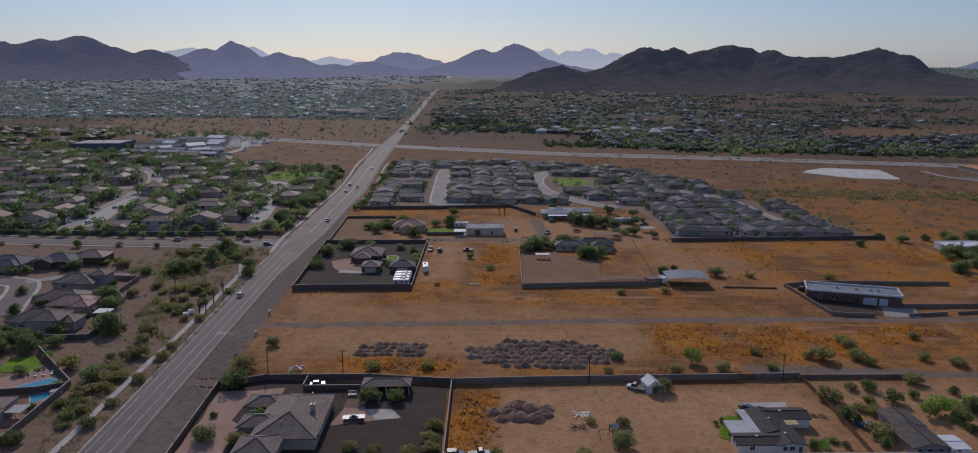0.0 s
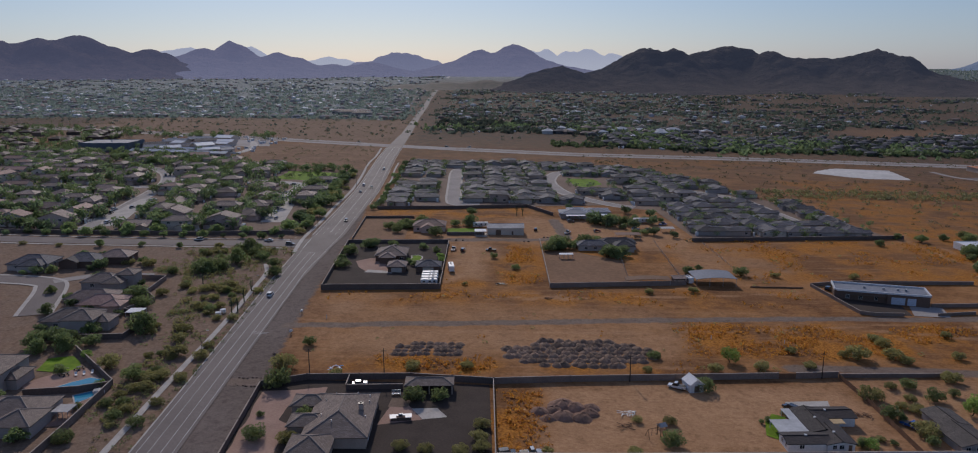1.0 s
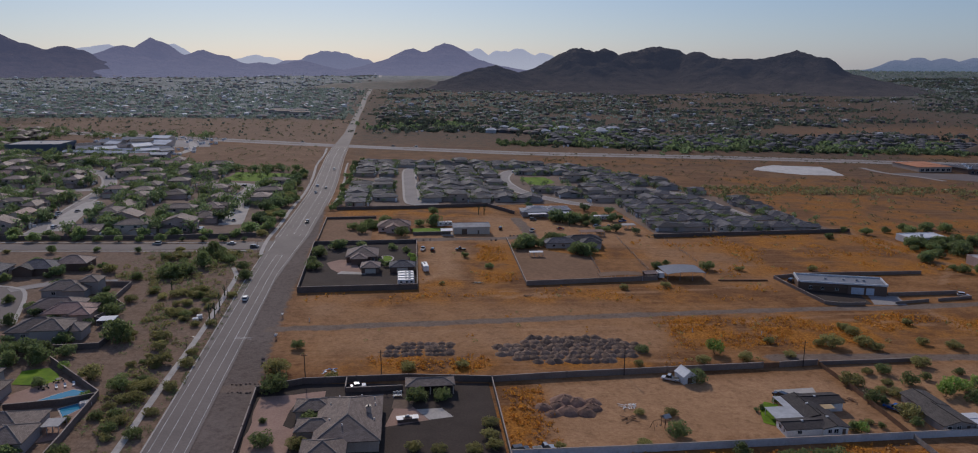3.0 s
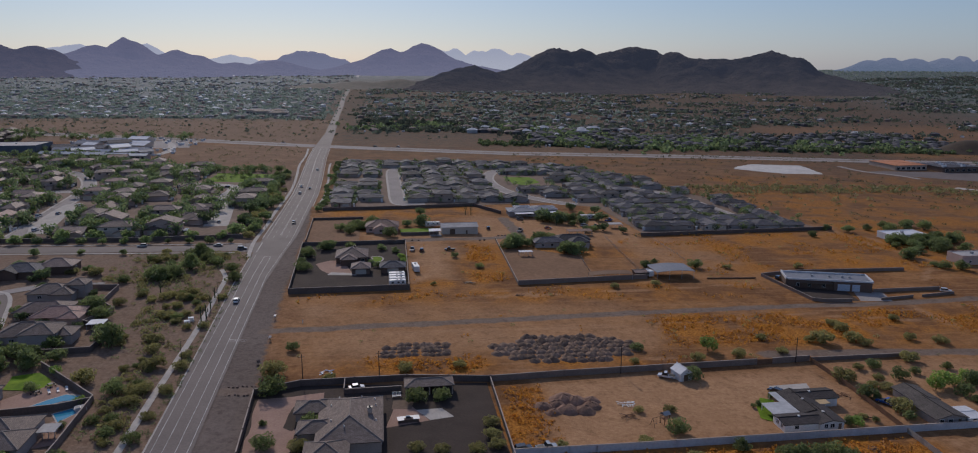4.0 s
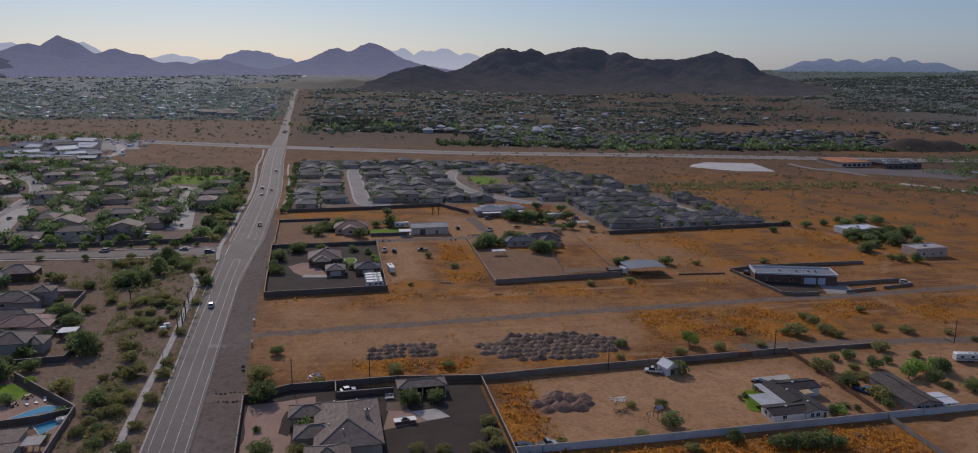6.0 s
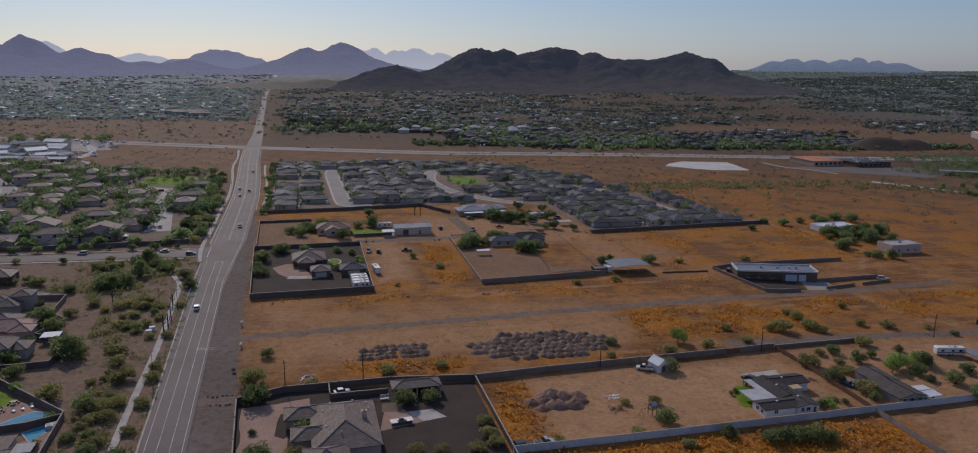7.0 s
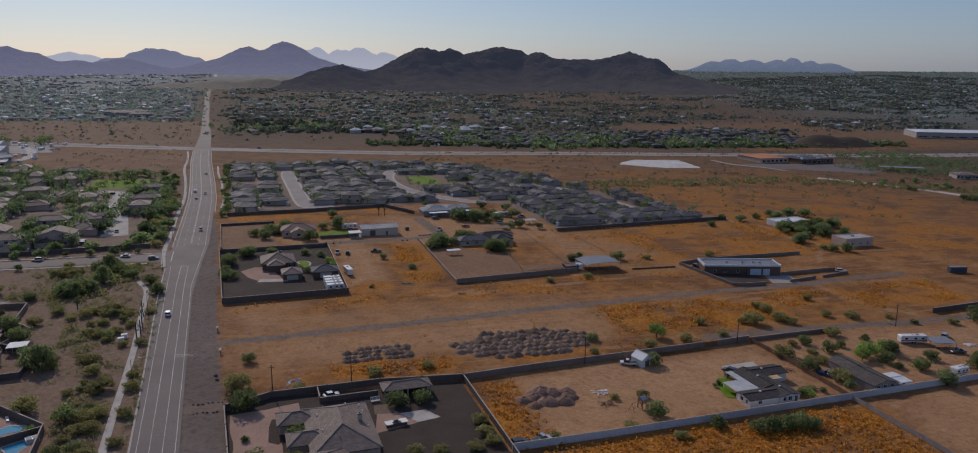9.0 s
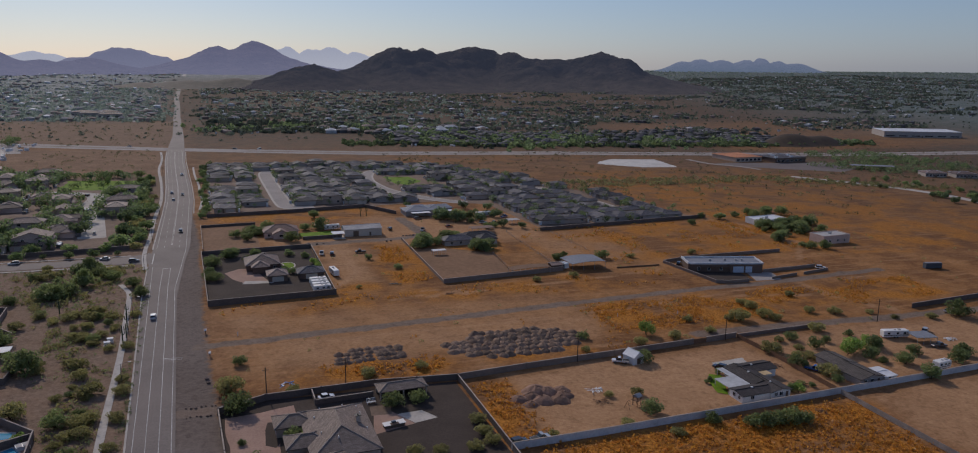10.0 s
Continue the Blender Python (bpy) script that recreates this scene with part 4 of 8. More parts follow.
def utility_pole(x, y, tall, lean=0.0):
    p = thing("utility_pole", "weathered dark wooden utility pole on bare soil", "pole", pose(x, y, gz(x, y)), "utility poles")
    part("shaft", Mesh().tube((0, 0, -0.5), (lean, 0, tall), 0.17, 0.11, 8), POLE_WOOD, p)
    part("crossarm", Mesh().box(-0.9 + lean, -0.06, tall - 0.9, 0.9 + lean, 0.06, tall - 0.78), POLE_WOOD, p)
    for k in (-0.75, 0, 0.75):
        part("insulator", Mesh().tube((k + lean, 0, tall - 0.78), (k + lean, 0, tall - 0.6), 0.05, 0.04), STEEL, p)
    return p


def mound_model(seed, label):
    """A heap of soil about 1 m in radius with a lumpy, slumped outline."""
    rng = random.Random(seed)
    me = Mesh()
    rings, seg = 6, 14
    off = rng.uniform(0, 50)
    P = [[None] * seg for _ in range(rings)]
    for i in range(rings):
        f = i / (rings - 1)
        for j in range(seg):
            a = 2 * math.pi * j / seg
            n = noise.noise((math.cos(a) * 1.3 + off, math.sin(a) * 1.3, f * 2))
            r = (1 - f) * (1.05 + 0.25 * n) + 0.02
            z = (1 - (1 - f) ** 1.9) * 0.58 * (1 + 0.25 * noise.noise((math.cos(a) * 2 + off, math.sin(a) * 2, 5 + f))) - 0.06
            P[i][j] = Vector((r * math.cos(a), r * math.sin(a), z))
    for i in range(rings - 1):
        for j in range(seg):
            k = (j + 1) % seg
            me.face([P[i][j], P[i][k], P[i + 1][k], P[i + 1][j]])
    me.face([P[-1][j] for j in range(seg)])
    return tagged(part("soil_mound", me, MOUND, None, "", True), label, "mound", "dumped soil heaps")


MOUND = surface("dumped_soil", (0.185, 0.122, 0.085), (0.305, 0.21, 0.15), 3.0, 0.4, 0.95, 0.75, 0.6, vary=0.25)
MOUND_RED = surface("dumped_red_soil", (0.2, 0.12, 0.085), (0.3, 0.185, 0.135), 3.0, 0.4, 0.95, 0.75, 0.6, vary=0.15)


# ---- planting ----
WEST = [("m", -26.4, -40.6, 3.7), ("p", -37.7, -32.2, 4.2), ("p", -20.8, -22.1, 4.5), ("p", -12.3, -22.5, 3), ("p", -12.2, -40.5, 2.8), ("p", -18.6, -39.3, 3.2), ("p", -12.6, -56.6, 2.4), ("m", -13, -69.4, 2.4), ("p", -19.3, -61.6, 2.5), ("p", -19.4, -70, 2), ("p", -13, -12.8, 2.1), ("m", -40.5, -1, 6.2), ("d", -58.5, 34, 5.4), ("m", -52, 27, 4.0), ("d", -69, 10, 3.6), ("m", -81, 31, 4.0), ("d", -84, 18, 3.2), ("m", -96, 44, 3.0), ("d", -86, 62, 3.4), ("m", -112, 74, 3.6), ("d", -46, 10, 3.0), ("g", -48, -24, 2.0), ("g", -33.5, -45.5, 1.6), ("m", -33, -60, 1.8), ("d", -50, -36, 2.4), ("d", -56, -58, 3.0), ("m", -38, -72, 2.0), ("d", -58, -19, 4.4), ("d", -64, -12, 4.6), ("d", -70, -15, 4.6), ("d", -52.5, -13, 3.8), ("d", -66, -21, 4.0), ("d", -60, -11, 3.8), ("m", -13.5, 74.3, 3.6), ("m", -17.5, 90, 3.6), ("m", -43.7, 79.1, 7.7), ("m", -36.4, 94.1, 5.8), ("m", -37.1, 117.3, 5.8), ("p", -74.1, 86.4, 4.2), ("p", -85.1, 89.8, 3.5), ("p", -40, 47.3, 2.2)]
WEST_B2 = [("p", -28.2, 48.4, 3.2), ("p", -51.2, 43.1, 3.1), ("p", -32.5, 38.7, 2.2), ("p", -29.2, 4, 2.2), ("p", -24.5, -8.1, 3.1), ("p", -13.7, 15.3, 2.3)]
EASTROAD = [("p", 56.7, -30, 3.1), ("p", 74.1, -28.1, 2.6), ("p", 33.6, -35.2, 2.2), ("m", 20.1, -9.7, 2.5), ("p", 16.2, -31.7, 4.4), ("m", 18.2, -45.5, 4.8), ("m", 30.8, -65, 3.1), ("m", 59.2, -53.5, 3.6), ("m", 66.5, -52.5, 3.1), ("p", 78.5, -68.6, 2.7), ("p", 77.8, -75.7, 2.5), ("p", 78.3, -80.8, 2.5), ("p", 57.7, -80.6, 2.4), ("p", 64.1, -81.8, 2.4), ("p", 72.9, -82.8, 2.4), ("p", 37.9, -79, 2.4), ("m", 19.9, -76.6, 3.4), ("p", 28.5, -77.9, 2.8), ("m", 18, -62.8, 1.4)]
COMPOUND = [("d", 21.5, 128.3, 4.8), ("m", 14.6, 113.8, 3.9), ("m", 14.3, 89.8, 4.3), ("m", 36.9, 178.7, 6.5), ("m", 32.6, 166.3, 3.6), ("d", 64.9, 186.1, 3.4), ("d", 73.5, 185.7, 5.3), ("m", 54.8, 158.7, 4.5), ("d", 45, 99.6, 2.3), ("g", 59.2, 110.8, 1.8), ("m", 86.1, 112.2, 2.3), ("m", 96, 91.9, 2.2), ("p", 72.2, 65.1, 1.4), ("d", 120, 132, 6.4), ("m", 138.1, 146.1, 4.3), ("d", 130.8, 137.3, 3.5), ("d", 148.3, 116, 7.6), ("d", 74.6, 219.8, 4.1), ("g", 60.2, 102, 1.7), ("g", 60.4, 106, 1.8), ("g", 60.4, 112, 1.6), ("m", 27, 175, 4.2), ("m", 45, 193, 4.0)]
FIELD = [("m", 178, 88.4, 2.5), ("m", 201.4, 85.4, 3.8), ("p", 217.2, 84.2, 2.7), ("p", 254.1, 83.7, 2.6), ("p", 220.8, 0.8, 3), ("p", 206, -17.6, 4.6), ("p", 218.6, -16.2, 3.7), ("p", 186.1, -24.9, 2.3), ("p", 169.6, -26.7, 2.9), ("p", 153.9, -29, 2.6), ("p", 185.3, -11.1, 2.1), ("p", 250.5, -20.4, 3.4), ("p", 241.4, -15.7, 2.7), ("p", 265.4, -23.4, 2), ("p", 249.5, 5.6, 2.2), ("p", 131.9, -29.4, 1.9), ("p", 221.1, -4.7, 2.8), ("p", 202.1, -14.6, 2), ("p", 221, -20.2, 2.6), ("p", 171.1, 58, 2.5), ("p", 151.4, 55.6, 2.4)]
EASTTREES = [("m", 347.8, 129.8, 6.6), ("d", 360.5, 130.8, 6.4), ("m", 359.9, 118.2, 6.9), ("d", 327.9, 100.3, 5.1), ("m", 359.7, 160.6, 4.6), ("d", 331.9, 162.1, 3.6), ("m", 348.2, 167.6, 3.5), ("m", 383.3, 176.8, 4.3), ("m", 330.9, 78.2, 3.7), ("m", 338.1, 75.6, 4.1), ("m", 328.7, 83.5, 2.6), ("m", 381, 132.4, 5.4), ("d", 339.6, 108.5, 4), ("m", 334.8, 121.6, 3.1), ("d", 302.2, 151.4, 2.8), ("d", 321.5, 168.9, 2.7), ("d", 338.2, 130, 4.6), ("m", 352.2, 123, 5.2), ("d", 354, 111, 5.4), ("d", 345, 120, 4.8), ("m", 370, 134, 5.0), ("d", 376, 168, 5.4), ("m", 387, 166, 5.0), ("d", 377, 131, 4.6), ("d", 370, 112, 4.4), ("m", 366, 124, 5.0), ("m", 363, 172, 4.2), ("d", 324, 97, 3.6)]
YARDS = [("m", 127.7, -77.6, 3.3), ("p", 117.2, -81.4, 2.0), ("p", 94.9, -81.4, 1.8), ("p", 129.9, -65.4, 2.4), ("m", 145.6, -43.9, 3.6), ("d", 157.6, -62.7, 1.2), ("d", 164.0, -58.0, 1.3), ("d", 155.4, -63.7, 1), ("g", 167.7, -54, 0.9), ("g", 178.8, -78.3, 2), ("d", 176.9, -77, 1.8), ("d", 195.9, -62.3, 1.7), ("p", 121.1, -64, 1.6)]
EASTYARD = [("p", 194.2, -48.8, 3.7), ("m", 193.6, -61.0, 3.0), ("p", 203.2, -57.0, 2.6), ("p", 198.0, -71.2, 3.9), ("m", 196.6, -75.6, 2.2), ("g", 218.4, -58.4, 3.0), ("g", 233.5, -51.7, 2.1), ("p", 236.5, -53.2, 1.9), ("m", 210.0, -40.4, 3.2), ("m", 213.0, -49.4, 3.0), ("p", 227.0, -35.4, 3.4),
            ("p", 204.5, -40.4, 2.4), ("m", 221.0, -45.5, 2.0), ("d", 180.2, -75.6, 1.6), ("p", 183.5, -73.4, 1.5), ("d", 186.0, -75.5, 1.2), ("p", 200.2, -54.2, 2.0), ("p", 205.6, -49.0, 2.2)]
SOUTH = [("m", 150, -93.5, 3.0), ("m", 154, -94, 3.4), ("m", 158.3, -94.3, 3.6), ("m", 162.5, -94.8, 3.4), ("m", 166, -95.3, 2.8), ("m", 140.4, -88.1, 2.9), ("p", 126.9, -91.3, 2.4), ("p", 116.9, -82.3, 2.5), ("p", 123, -83.4, 1.4)]
EASTYARD2 = [("m", 136.5, -17.9, 2.4), ("g", 161.2, -21.3, 3.1), ("d", 233.4, -56.3, 4.3), ("d", 243, -64.2, 3), ("d", 229, -83.2, 3.8), ("m", 259, -70.5, 3.6), ("m", 299.4, -37.7, 5.6), ("p", 285.3, -36, 2.8), ("p", 269.9, -31.7, 2.1), ("m", 235.1, -42.3, 2.2), ("g", 222.2, -56.5, 3.6), ("g", 227.3, -54.6, 2.4), ("d", 225.3, -62.4, 2.9), ("m", 224.9, -67.1, 2.3), ("m", 231.7, -70.6, 3.5), ("d", 251.8, -74.9, 3.5)]
for _list in (WEST, WEST_B2, EASTROAD, COMPOUND, FIELD, EASTTREES, YARDS, EASTYARD, SOUTH, EASTYARD2):
    for _k, _x, _y, _r in _list:
        plant(_k, _x, _y + 0.55 * _r, _r)



# ---- lots beside the road ----
patch("yard_gravel", [(14.6, -90), (13.4, -43), (26, -37.5), (81, -40), (80.9, -90)], YARD_GRAVEL, 0.03, "dark brown gravel yard inside a block wall", "gravel")
patch("driveway", [(15.2, -90), (14.6, -46), (33, -43), (33, -52), (27, -58), (27, -90)], PINK_PAVING, 0.045, "pinkish gravel drive beside the house", "driveway", rag=0.6)
patch("patio", [(50.3, -66.5), (53.0, -53.5), (57.6, -54), (62.2, -63.2)], PINK_PAVING, 0.045, "pinkish paved patio", "patio")
patch("patio_2", [(52.0, -55.5), (52.6, -50), (58.5, -50), (57.5, -56)], DIRT_ROAD, 0.055, "bare brown bed beside the patio", "patio")
patch("patio_3", [(62.3, -63), (58.8, -56.5), (66, -56), (69, -61.5)], CONCRETE, 0.045, "grey concrete slab under the pavilion trees", "patio")
patch("planting_bed", [(24, -56), (25, -51.5), (28, -52), (29.5, -60), (26, -66), (23.5, -64)], YARD_GRAVEL, 0.06, "dark bed in the drive", "garden bed", rag=0.5)
wall_run("block_wall", [(14.8, -92), (13.0, -43), (25.6, -37.4), (57, -36.0), (82.2, -38.8)], 1.9, "tall dark brown block wall round a yard", BLOCK_DARK, group="block walls", piers=12)
wall_run("block_wall", [(81.6, -92), (82.2, -38.8)], 1.8, "thin brown block wall between two lots", BLOCK_DARK, group="block walls")
wall_run("block_wall", [(38.5, -44.2), (38.5, -37.8)], 1.9, "short brown block wall behind the house", BLOCK_DARK, group="block walls")
wall_run("block_wall", [(38.5, -44.2), (55, -43.2)], 1.5, "low brown block wall behind the house", BLOCK_DARK, group="block walls")
wall_run("block_wall", [(82.4, -38.8), (106, -36.6), (172, -32.5)], 1.9, "long grey block wall behind a bare lot", BLOCK_WALL, group="block walls", piers=24)
wall_run("gate", [(172.2, -32.5), (177.8, -32.2)], 1.7, "brown boarded drive gate in a block wall", TIMBER, 0.1, False, "", "gate")
wall_run("block_wall", [(178, -32.2), (191.8, -31)], 1.9, "grey block wall beside an opening", BLOCK_WALL, group="block walls")
wall_run("block_wall", [(192.4, -31), (232, -29.5)], 1.2, "low grey block wall beside a dirt track", BLOCK_WALL, group="block walls")
wall_run("block_wall", [(81.6, -84.3), (110, -84), (145, -83), (190, -81.6)], 1.9, "long pale grey block wall along a lot", BLOCK_GREY, group="block walls")
wall_run("block_wall", [(190.3, -81.6), (221, -80.6), (300, -78)], 1.9, "long pale grey block wall along a lot", BLOCK_GREY, group="block walls")

near_house = house("house", "sprawling tan house with grey tiled hip roofs", pose(0, 0, gz(40, -65)), [
    (33.3, -79.5, 49.2, -53.8, 3.0, ""), (26.5, -61, 36, -54.0, 3.0, ""), (28.2, -73, 38, -66, 3.0, ""), (31, -88, 41, -78, 3.0, "")],
    STUCCO[0], ROOF_GREY, chimneys=[(46.3, -66.5, 3.2, 6.0)],
    windows=[(49.2, -60, 1.0, 1.8, 1.2, "e"), (49.2, -70, 1.0, 1.8, 1.2, "e"), (49.2, -75, 0.2, 2.4, 2.1, "e"), (28.2, -69.5, 1.0, 1.6, 1.2, "w"), (26.5, -57.5, 1.0, 1.6, 1.2, "w")],
    garage=[(33.3, -63.5, 0, 4.9, 2.3, "w")], doors=[(49.2, -65, 0, 1.0, 2.1, "e")], pitch=0.4)
for _x, _y in ((36.5, -70.5), (36, -61), (47.5, -57.5), (47.8, -61), (47.9, -70), (40, -75), (44, -56.2), (38, -56.5)):
    _r = min(_x - 32.7, 49.8 - _x, -53.2 - _y + 0, _y + 80.1)
    part("roof_vent", Mesh().tube((_x, _y, 3.0 + 0.4 * max(_r, 0)), (_x, _y, 3.5 + 0.4 * max(_r, 0)), 0.16, 0.16, 8), TRIM_WHITE, near_house)


def pavilion(x0, y0, x1, y1):
    p = thing("pavilion", "garden pavilion with a grey tiled hip roof on posts", "pavilion", pose(0, 0, gz((x0 + x1) / 2, (y0 + y1) / 2)))
    r, c = hip_roof(x0, y0, x1, y1, 2.8, 0.38, 0.3)
    ro = part("roof", r, ROOF_GREY, p)
    part("ridge_cap", c, RIDGE, ro)
    for x in (x0 + 0.3, (x0 + x1) / 2, x1 - 0.3):
        for y in (y0 + 0.3, y1 - 0.3):
            part("post", Mesh().box(x - 0.18, y - 0.18, -0.5, x + 0.18, y + 0.18, 2.8), STUCCO[0], p)
    part("back_wall", Mesh().box(x0 + 0.5, y1 - 0.25, -0.5, x1 - 0.5, y1 - 0.1, 2.7), STUCCO[0], p)
    return p


pavilion(56.2, -47.0, 70.2, -40.8)


def outdoor_bar(x, y):
    b = thing("outdoor_bar", "outdoor kitchen island with a white top", "kitchen island", pose(x, y, gz(x, y), 0, 0, 6))
    part("base", Mesh().box(-2.7, -0.9, -0.3, 2.7, 0.9, 1.0), STUCCO[5], b)
    part("worktop", Mesh().box(-3.0, 0.2, 1.003, 3.0, 1.2, 1.1).box(-3.0, -1.2, 1.003, -1.2, 0.2, 1.1).box(1.2, -1.2, 1.003, 3.0, 0.2, 1.1), TRIM_WHITE, b)
    g = part("barbecue", Mesh().box(-0.6, 0.0, 1.1, 0.6, 0.7, 1.3), DARK_METAL, b)
    part("hood", Mesh().tube((-0.55, 0.35, 1.3), (0.55, 0.35, 1.3), 0.33, 0.33, 10), STEEL, g)
    return b


outdoor_bar(56.4, -63.2)


def bench(x, y, turn):
    b = thing("garden_bench", "white slatted garden bench", "bench", pose(x, y, gz(x, y) + 0.04, 0, 0, turn))
    for i in range(4):
        part("seat_slat", Mesh().box(-1.3, -0.5 + i * 0.22, 0.42, 1.3, -0.34 + i * 0.22, 0.47), TRIM_WHITE, b)
    for i in range(7):
        part("back_slat", Mesh().box(-1.25 + i * 0.4, 0.42, 0.5, -1.1 + i * 0.4, 0.47, 1.3), TRIM_WHITE, b)
    part("top_rail", Mesh().box(-1.3, 0.4, 1.3, 1.3, 0.5, 1.4), TRIM_WHITE, b)
    for sx in (-1.2, 1.2):
        for sy in (-0.45, 0.4):
            part("leg", Mesh().box(sx - 0.05, sy - 0.05, -0.05, sx + 0.05, sy + 0.05, 0.42), TRIM_WHITE, b)
    return b


bench(53.6, -47.6, 4)
car("white car parked behind the house wall", pose(42.0, -40.8, gz(42, -40.8) + 0.03, 0, 0, 10), "white", "sedan")


# white house on the bare lot
white_house = house("house", "low white house with a dark shingle roof", pose(0, 0, gz(168, -70)), [
    (156.5, -78.8, 167.5, -72.9, 2.5, "x"), (165.2, -72.5, 172.4, -59.0, 2.5, "y"), (166.4, -79.3, 173.4, -69.5, 2.5, "y"), (168.5, -64.6, 180.6, -58.2, 2.5, "x")],
    STUCCO[4], ROOF_SHINGLE, windows=[(168.2, -79.3, 1.0, 1.0, 1.1, "s"), (170.0, -79.3, 1.0, 1.2, 1.1, "s"), (156.5, -75, 1.0, 1.2, 1.1, "w"), (156.5, -77.3, 1.0, 0.8, 1.1, "w"), (160, -78.8, 1.0, 1.2, 1.0, "s")],
    doors=[(172.2, -79.3, 0, 0.9, 2.05, "s")], pitch=0.2, over=0.5, ridge_mat=ROOF_SHINGLE)
part("patio_roof", Mesh().box(156.6, -72.3, 2.32, 164.6, -65.2, 2.45).box(162.3, -65.2, 2.32, 164.65, -58.6, 2.45), surface("patio_sheet", (0.42, 0.42, 0.43), (0.54, 0.54, 0.55), 1.0, 0.2, 0.7), white_house, "pale grey flat patio roof")
for _x, _y in ((156.9, -72.1), (156.9, -65.5), (162.6, -58.9)):
    part("post", Mesh().box(_x - 0.08, _y - 0.08, -0.4, _x + 0.08, _y + 0.08, 2.32), TRIM_WHITE, white_house)
for _x, _y, _z in ((162, -75.8, 3.2), (168.7, -66, 3.3), (169.9, -74.5, 3.3), (173.5, -61.4, 3.2)):
    part("roof_vent", Mesh().box(_x - 0.3, _y - 0.3, _z - 0.5, _x + 0.3, _y + 0.3, _z + 0.25), TRIM_WHITE, white_house)
part("skylight", Mesh().box(172.6, -68.0, 2.3, 176.4, -65.2, 2.42), surface("tan_board", (0.5, 0.36, 0.2), (0.6, 0.44, 0.25)), white_house, "tan boarded lean-to roof")
patch("slab", [(165.0, -57.6), (167.5, -49.5), (180.5, -48.6), (178.5, -56)], CONCRETE, 0.05, "pale concrete slab behind the white house", "slab")
patch("lawn", [(154.3, -70), (156.3, -72.4), (160, -66), (164, -59.5), (160.5, -57.5), (157, -62)], LAWN, 0.05, "small green lawn beside the white house", "lawn", rag=0.5)
parked("dark car parked on a slab behind the white house", 167.0, -54.5, 120, "black", "suv")


def small_barn(x, y, turn):
    b = house("storage_shed", "small white storage shed with a pale gable roof", pose(x, y, gz(x, y), 0, 0, turn), [(-2.2, -2.6, 2.2, 2.6, 2.4, "y")],
              STUCCO[4], ROOF_WHITE, doors=[(0, -2.6, 0, 1.6, 2.0, "s")], pitch=0.7, over=0.2, category="shed", ridge_mat=TRIM_WHITE)
    return b


small_barn(142.6, -41.0, 12)
parked("white pickup truck parked beside a small shed", 138.0, -40.6, 150, "white", "pickup")


def play_set(x, y, turn):
    p = thing("play_set", "timber play tower with a swing beam on bare soil", "play set", pose(x, y, gz(x, y), 0, 0, turn))
    for sx in (-0.8, 0.8):
        for sy in (-0.8, 0.8):
            part("post", Mesh().box(sx - 0.07, sy - 0.07, -0.3, sx + 0.07, sy + 0.07, 2.9), TIMBER, p)
    part("platform", Mesh().box(-0.9, -0.9, 1.4, 0.9, 0.9, 1.5), TIMBER, p)
    part("canopy", Mesh().face([(-1.1, -1.1, 2.8), (1.1, -1.1, 2.8), (1.1, 0, 3.5), (-1.1, 0, 3.5)]).face([(1.1, 1.1, 2.8), (-1.1, 1.1, 2.8), (-1.1, 0, 3.5), (1.1, 0, 3.5)]).box(-1.1, -1.1, 2.72, 1.1, 1.1, 2.79), ROOF_FLAT, p)
    part("swing_beam", Mesh().tube((-0.8, 0, 2.4), (-4.2, 0, 2.4), 0.07, 0.07), TIMBER, p)
    for sy in (-0.9, 0.9):
        part("leg", Mesh().tube((-4.2, 0, 2.45), (-4.4, sy * 1.3, -0.2), 0.06, 0.06), TIMBER, p)
    for k in (-1.8, -3.0):
        part("swing", Mesh().tube((k, -0.2, 2.35), (k, -0.2, 0.6), 0.015, 0.015, 4).tube((k, 0.2, 2.35), (k, 0.2, 0.6), 0.015, 0.015, 4).box(k - 0.1, -0.25, 0.56, k + 0.1, 0.25, 0.6), DARK_METAL, p)
    part("rail", Mesh().box(-0.9, -0.9, 2.0, 0.9, -0.85, 2.1).box(-0.9, 0.85, 2.0, 0.9, 0.9, 2.1), TIMBER, p)
    return p


play_set(126.0, -70.5, 20)

# shingled house further east
house("house", "long low house with a weathered dark grey shingle roof", pose(0, 0, gz(208, -68)), [
    (200.8, -79.6, 209.8, -68.0, 2.5, "y"), (202.6, -68.0, 210.2, -58.8, 2.5, "y")], STUCCO[2], ROOF_FARM,
    windows=[(202.5, -79.6, 1, 1.2, 1.1, "s"), (205.2, -79.6, 1, 1.2, 1.1, "s")], doors=[(208, -79.6, 0, 0.9, 2.05, "s")], pitch=0.25, ridge_mat=ROOF_SHINGLE)
house("garage", "white flat-roofed lean-to beside a house", pose(0, 0, gz(212, -76)), [(210.5, -79.6, 215.6, -72.3, 2.1, "x")], STUCCO[4], ROOF_WHITE, pitch=0.06, over=0.2, category="garage", ridge_mat=ROOF_WHITE, doors=[(212.6, -79.6, 0, 0.9, 2.0, "s")])
parked("bright blue pickup truck parked beside a house", 196.4, -64.6, -60, "blue", "pickup")
trailer("long white caravan parked on a dirt lot", 250.5, -47.5, -15, 10)
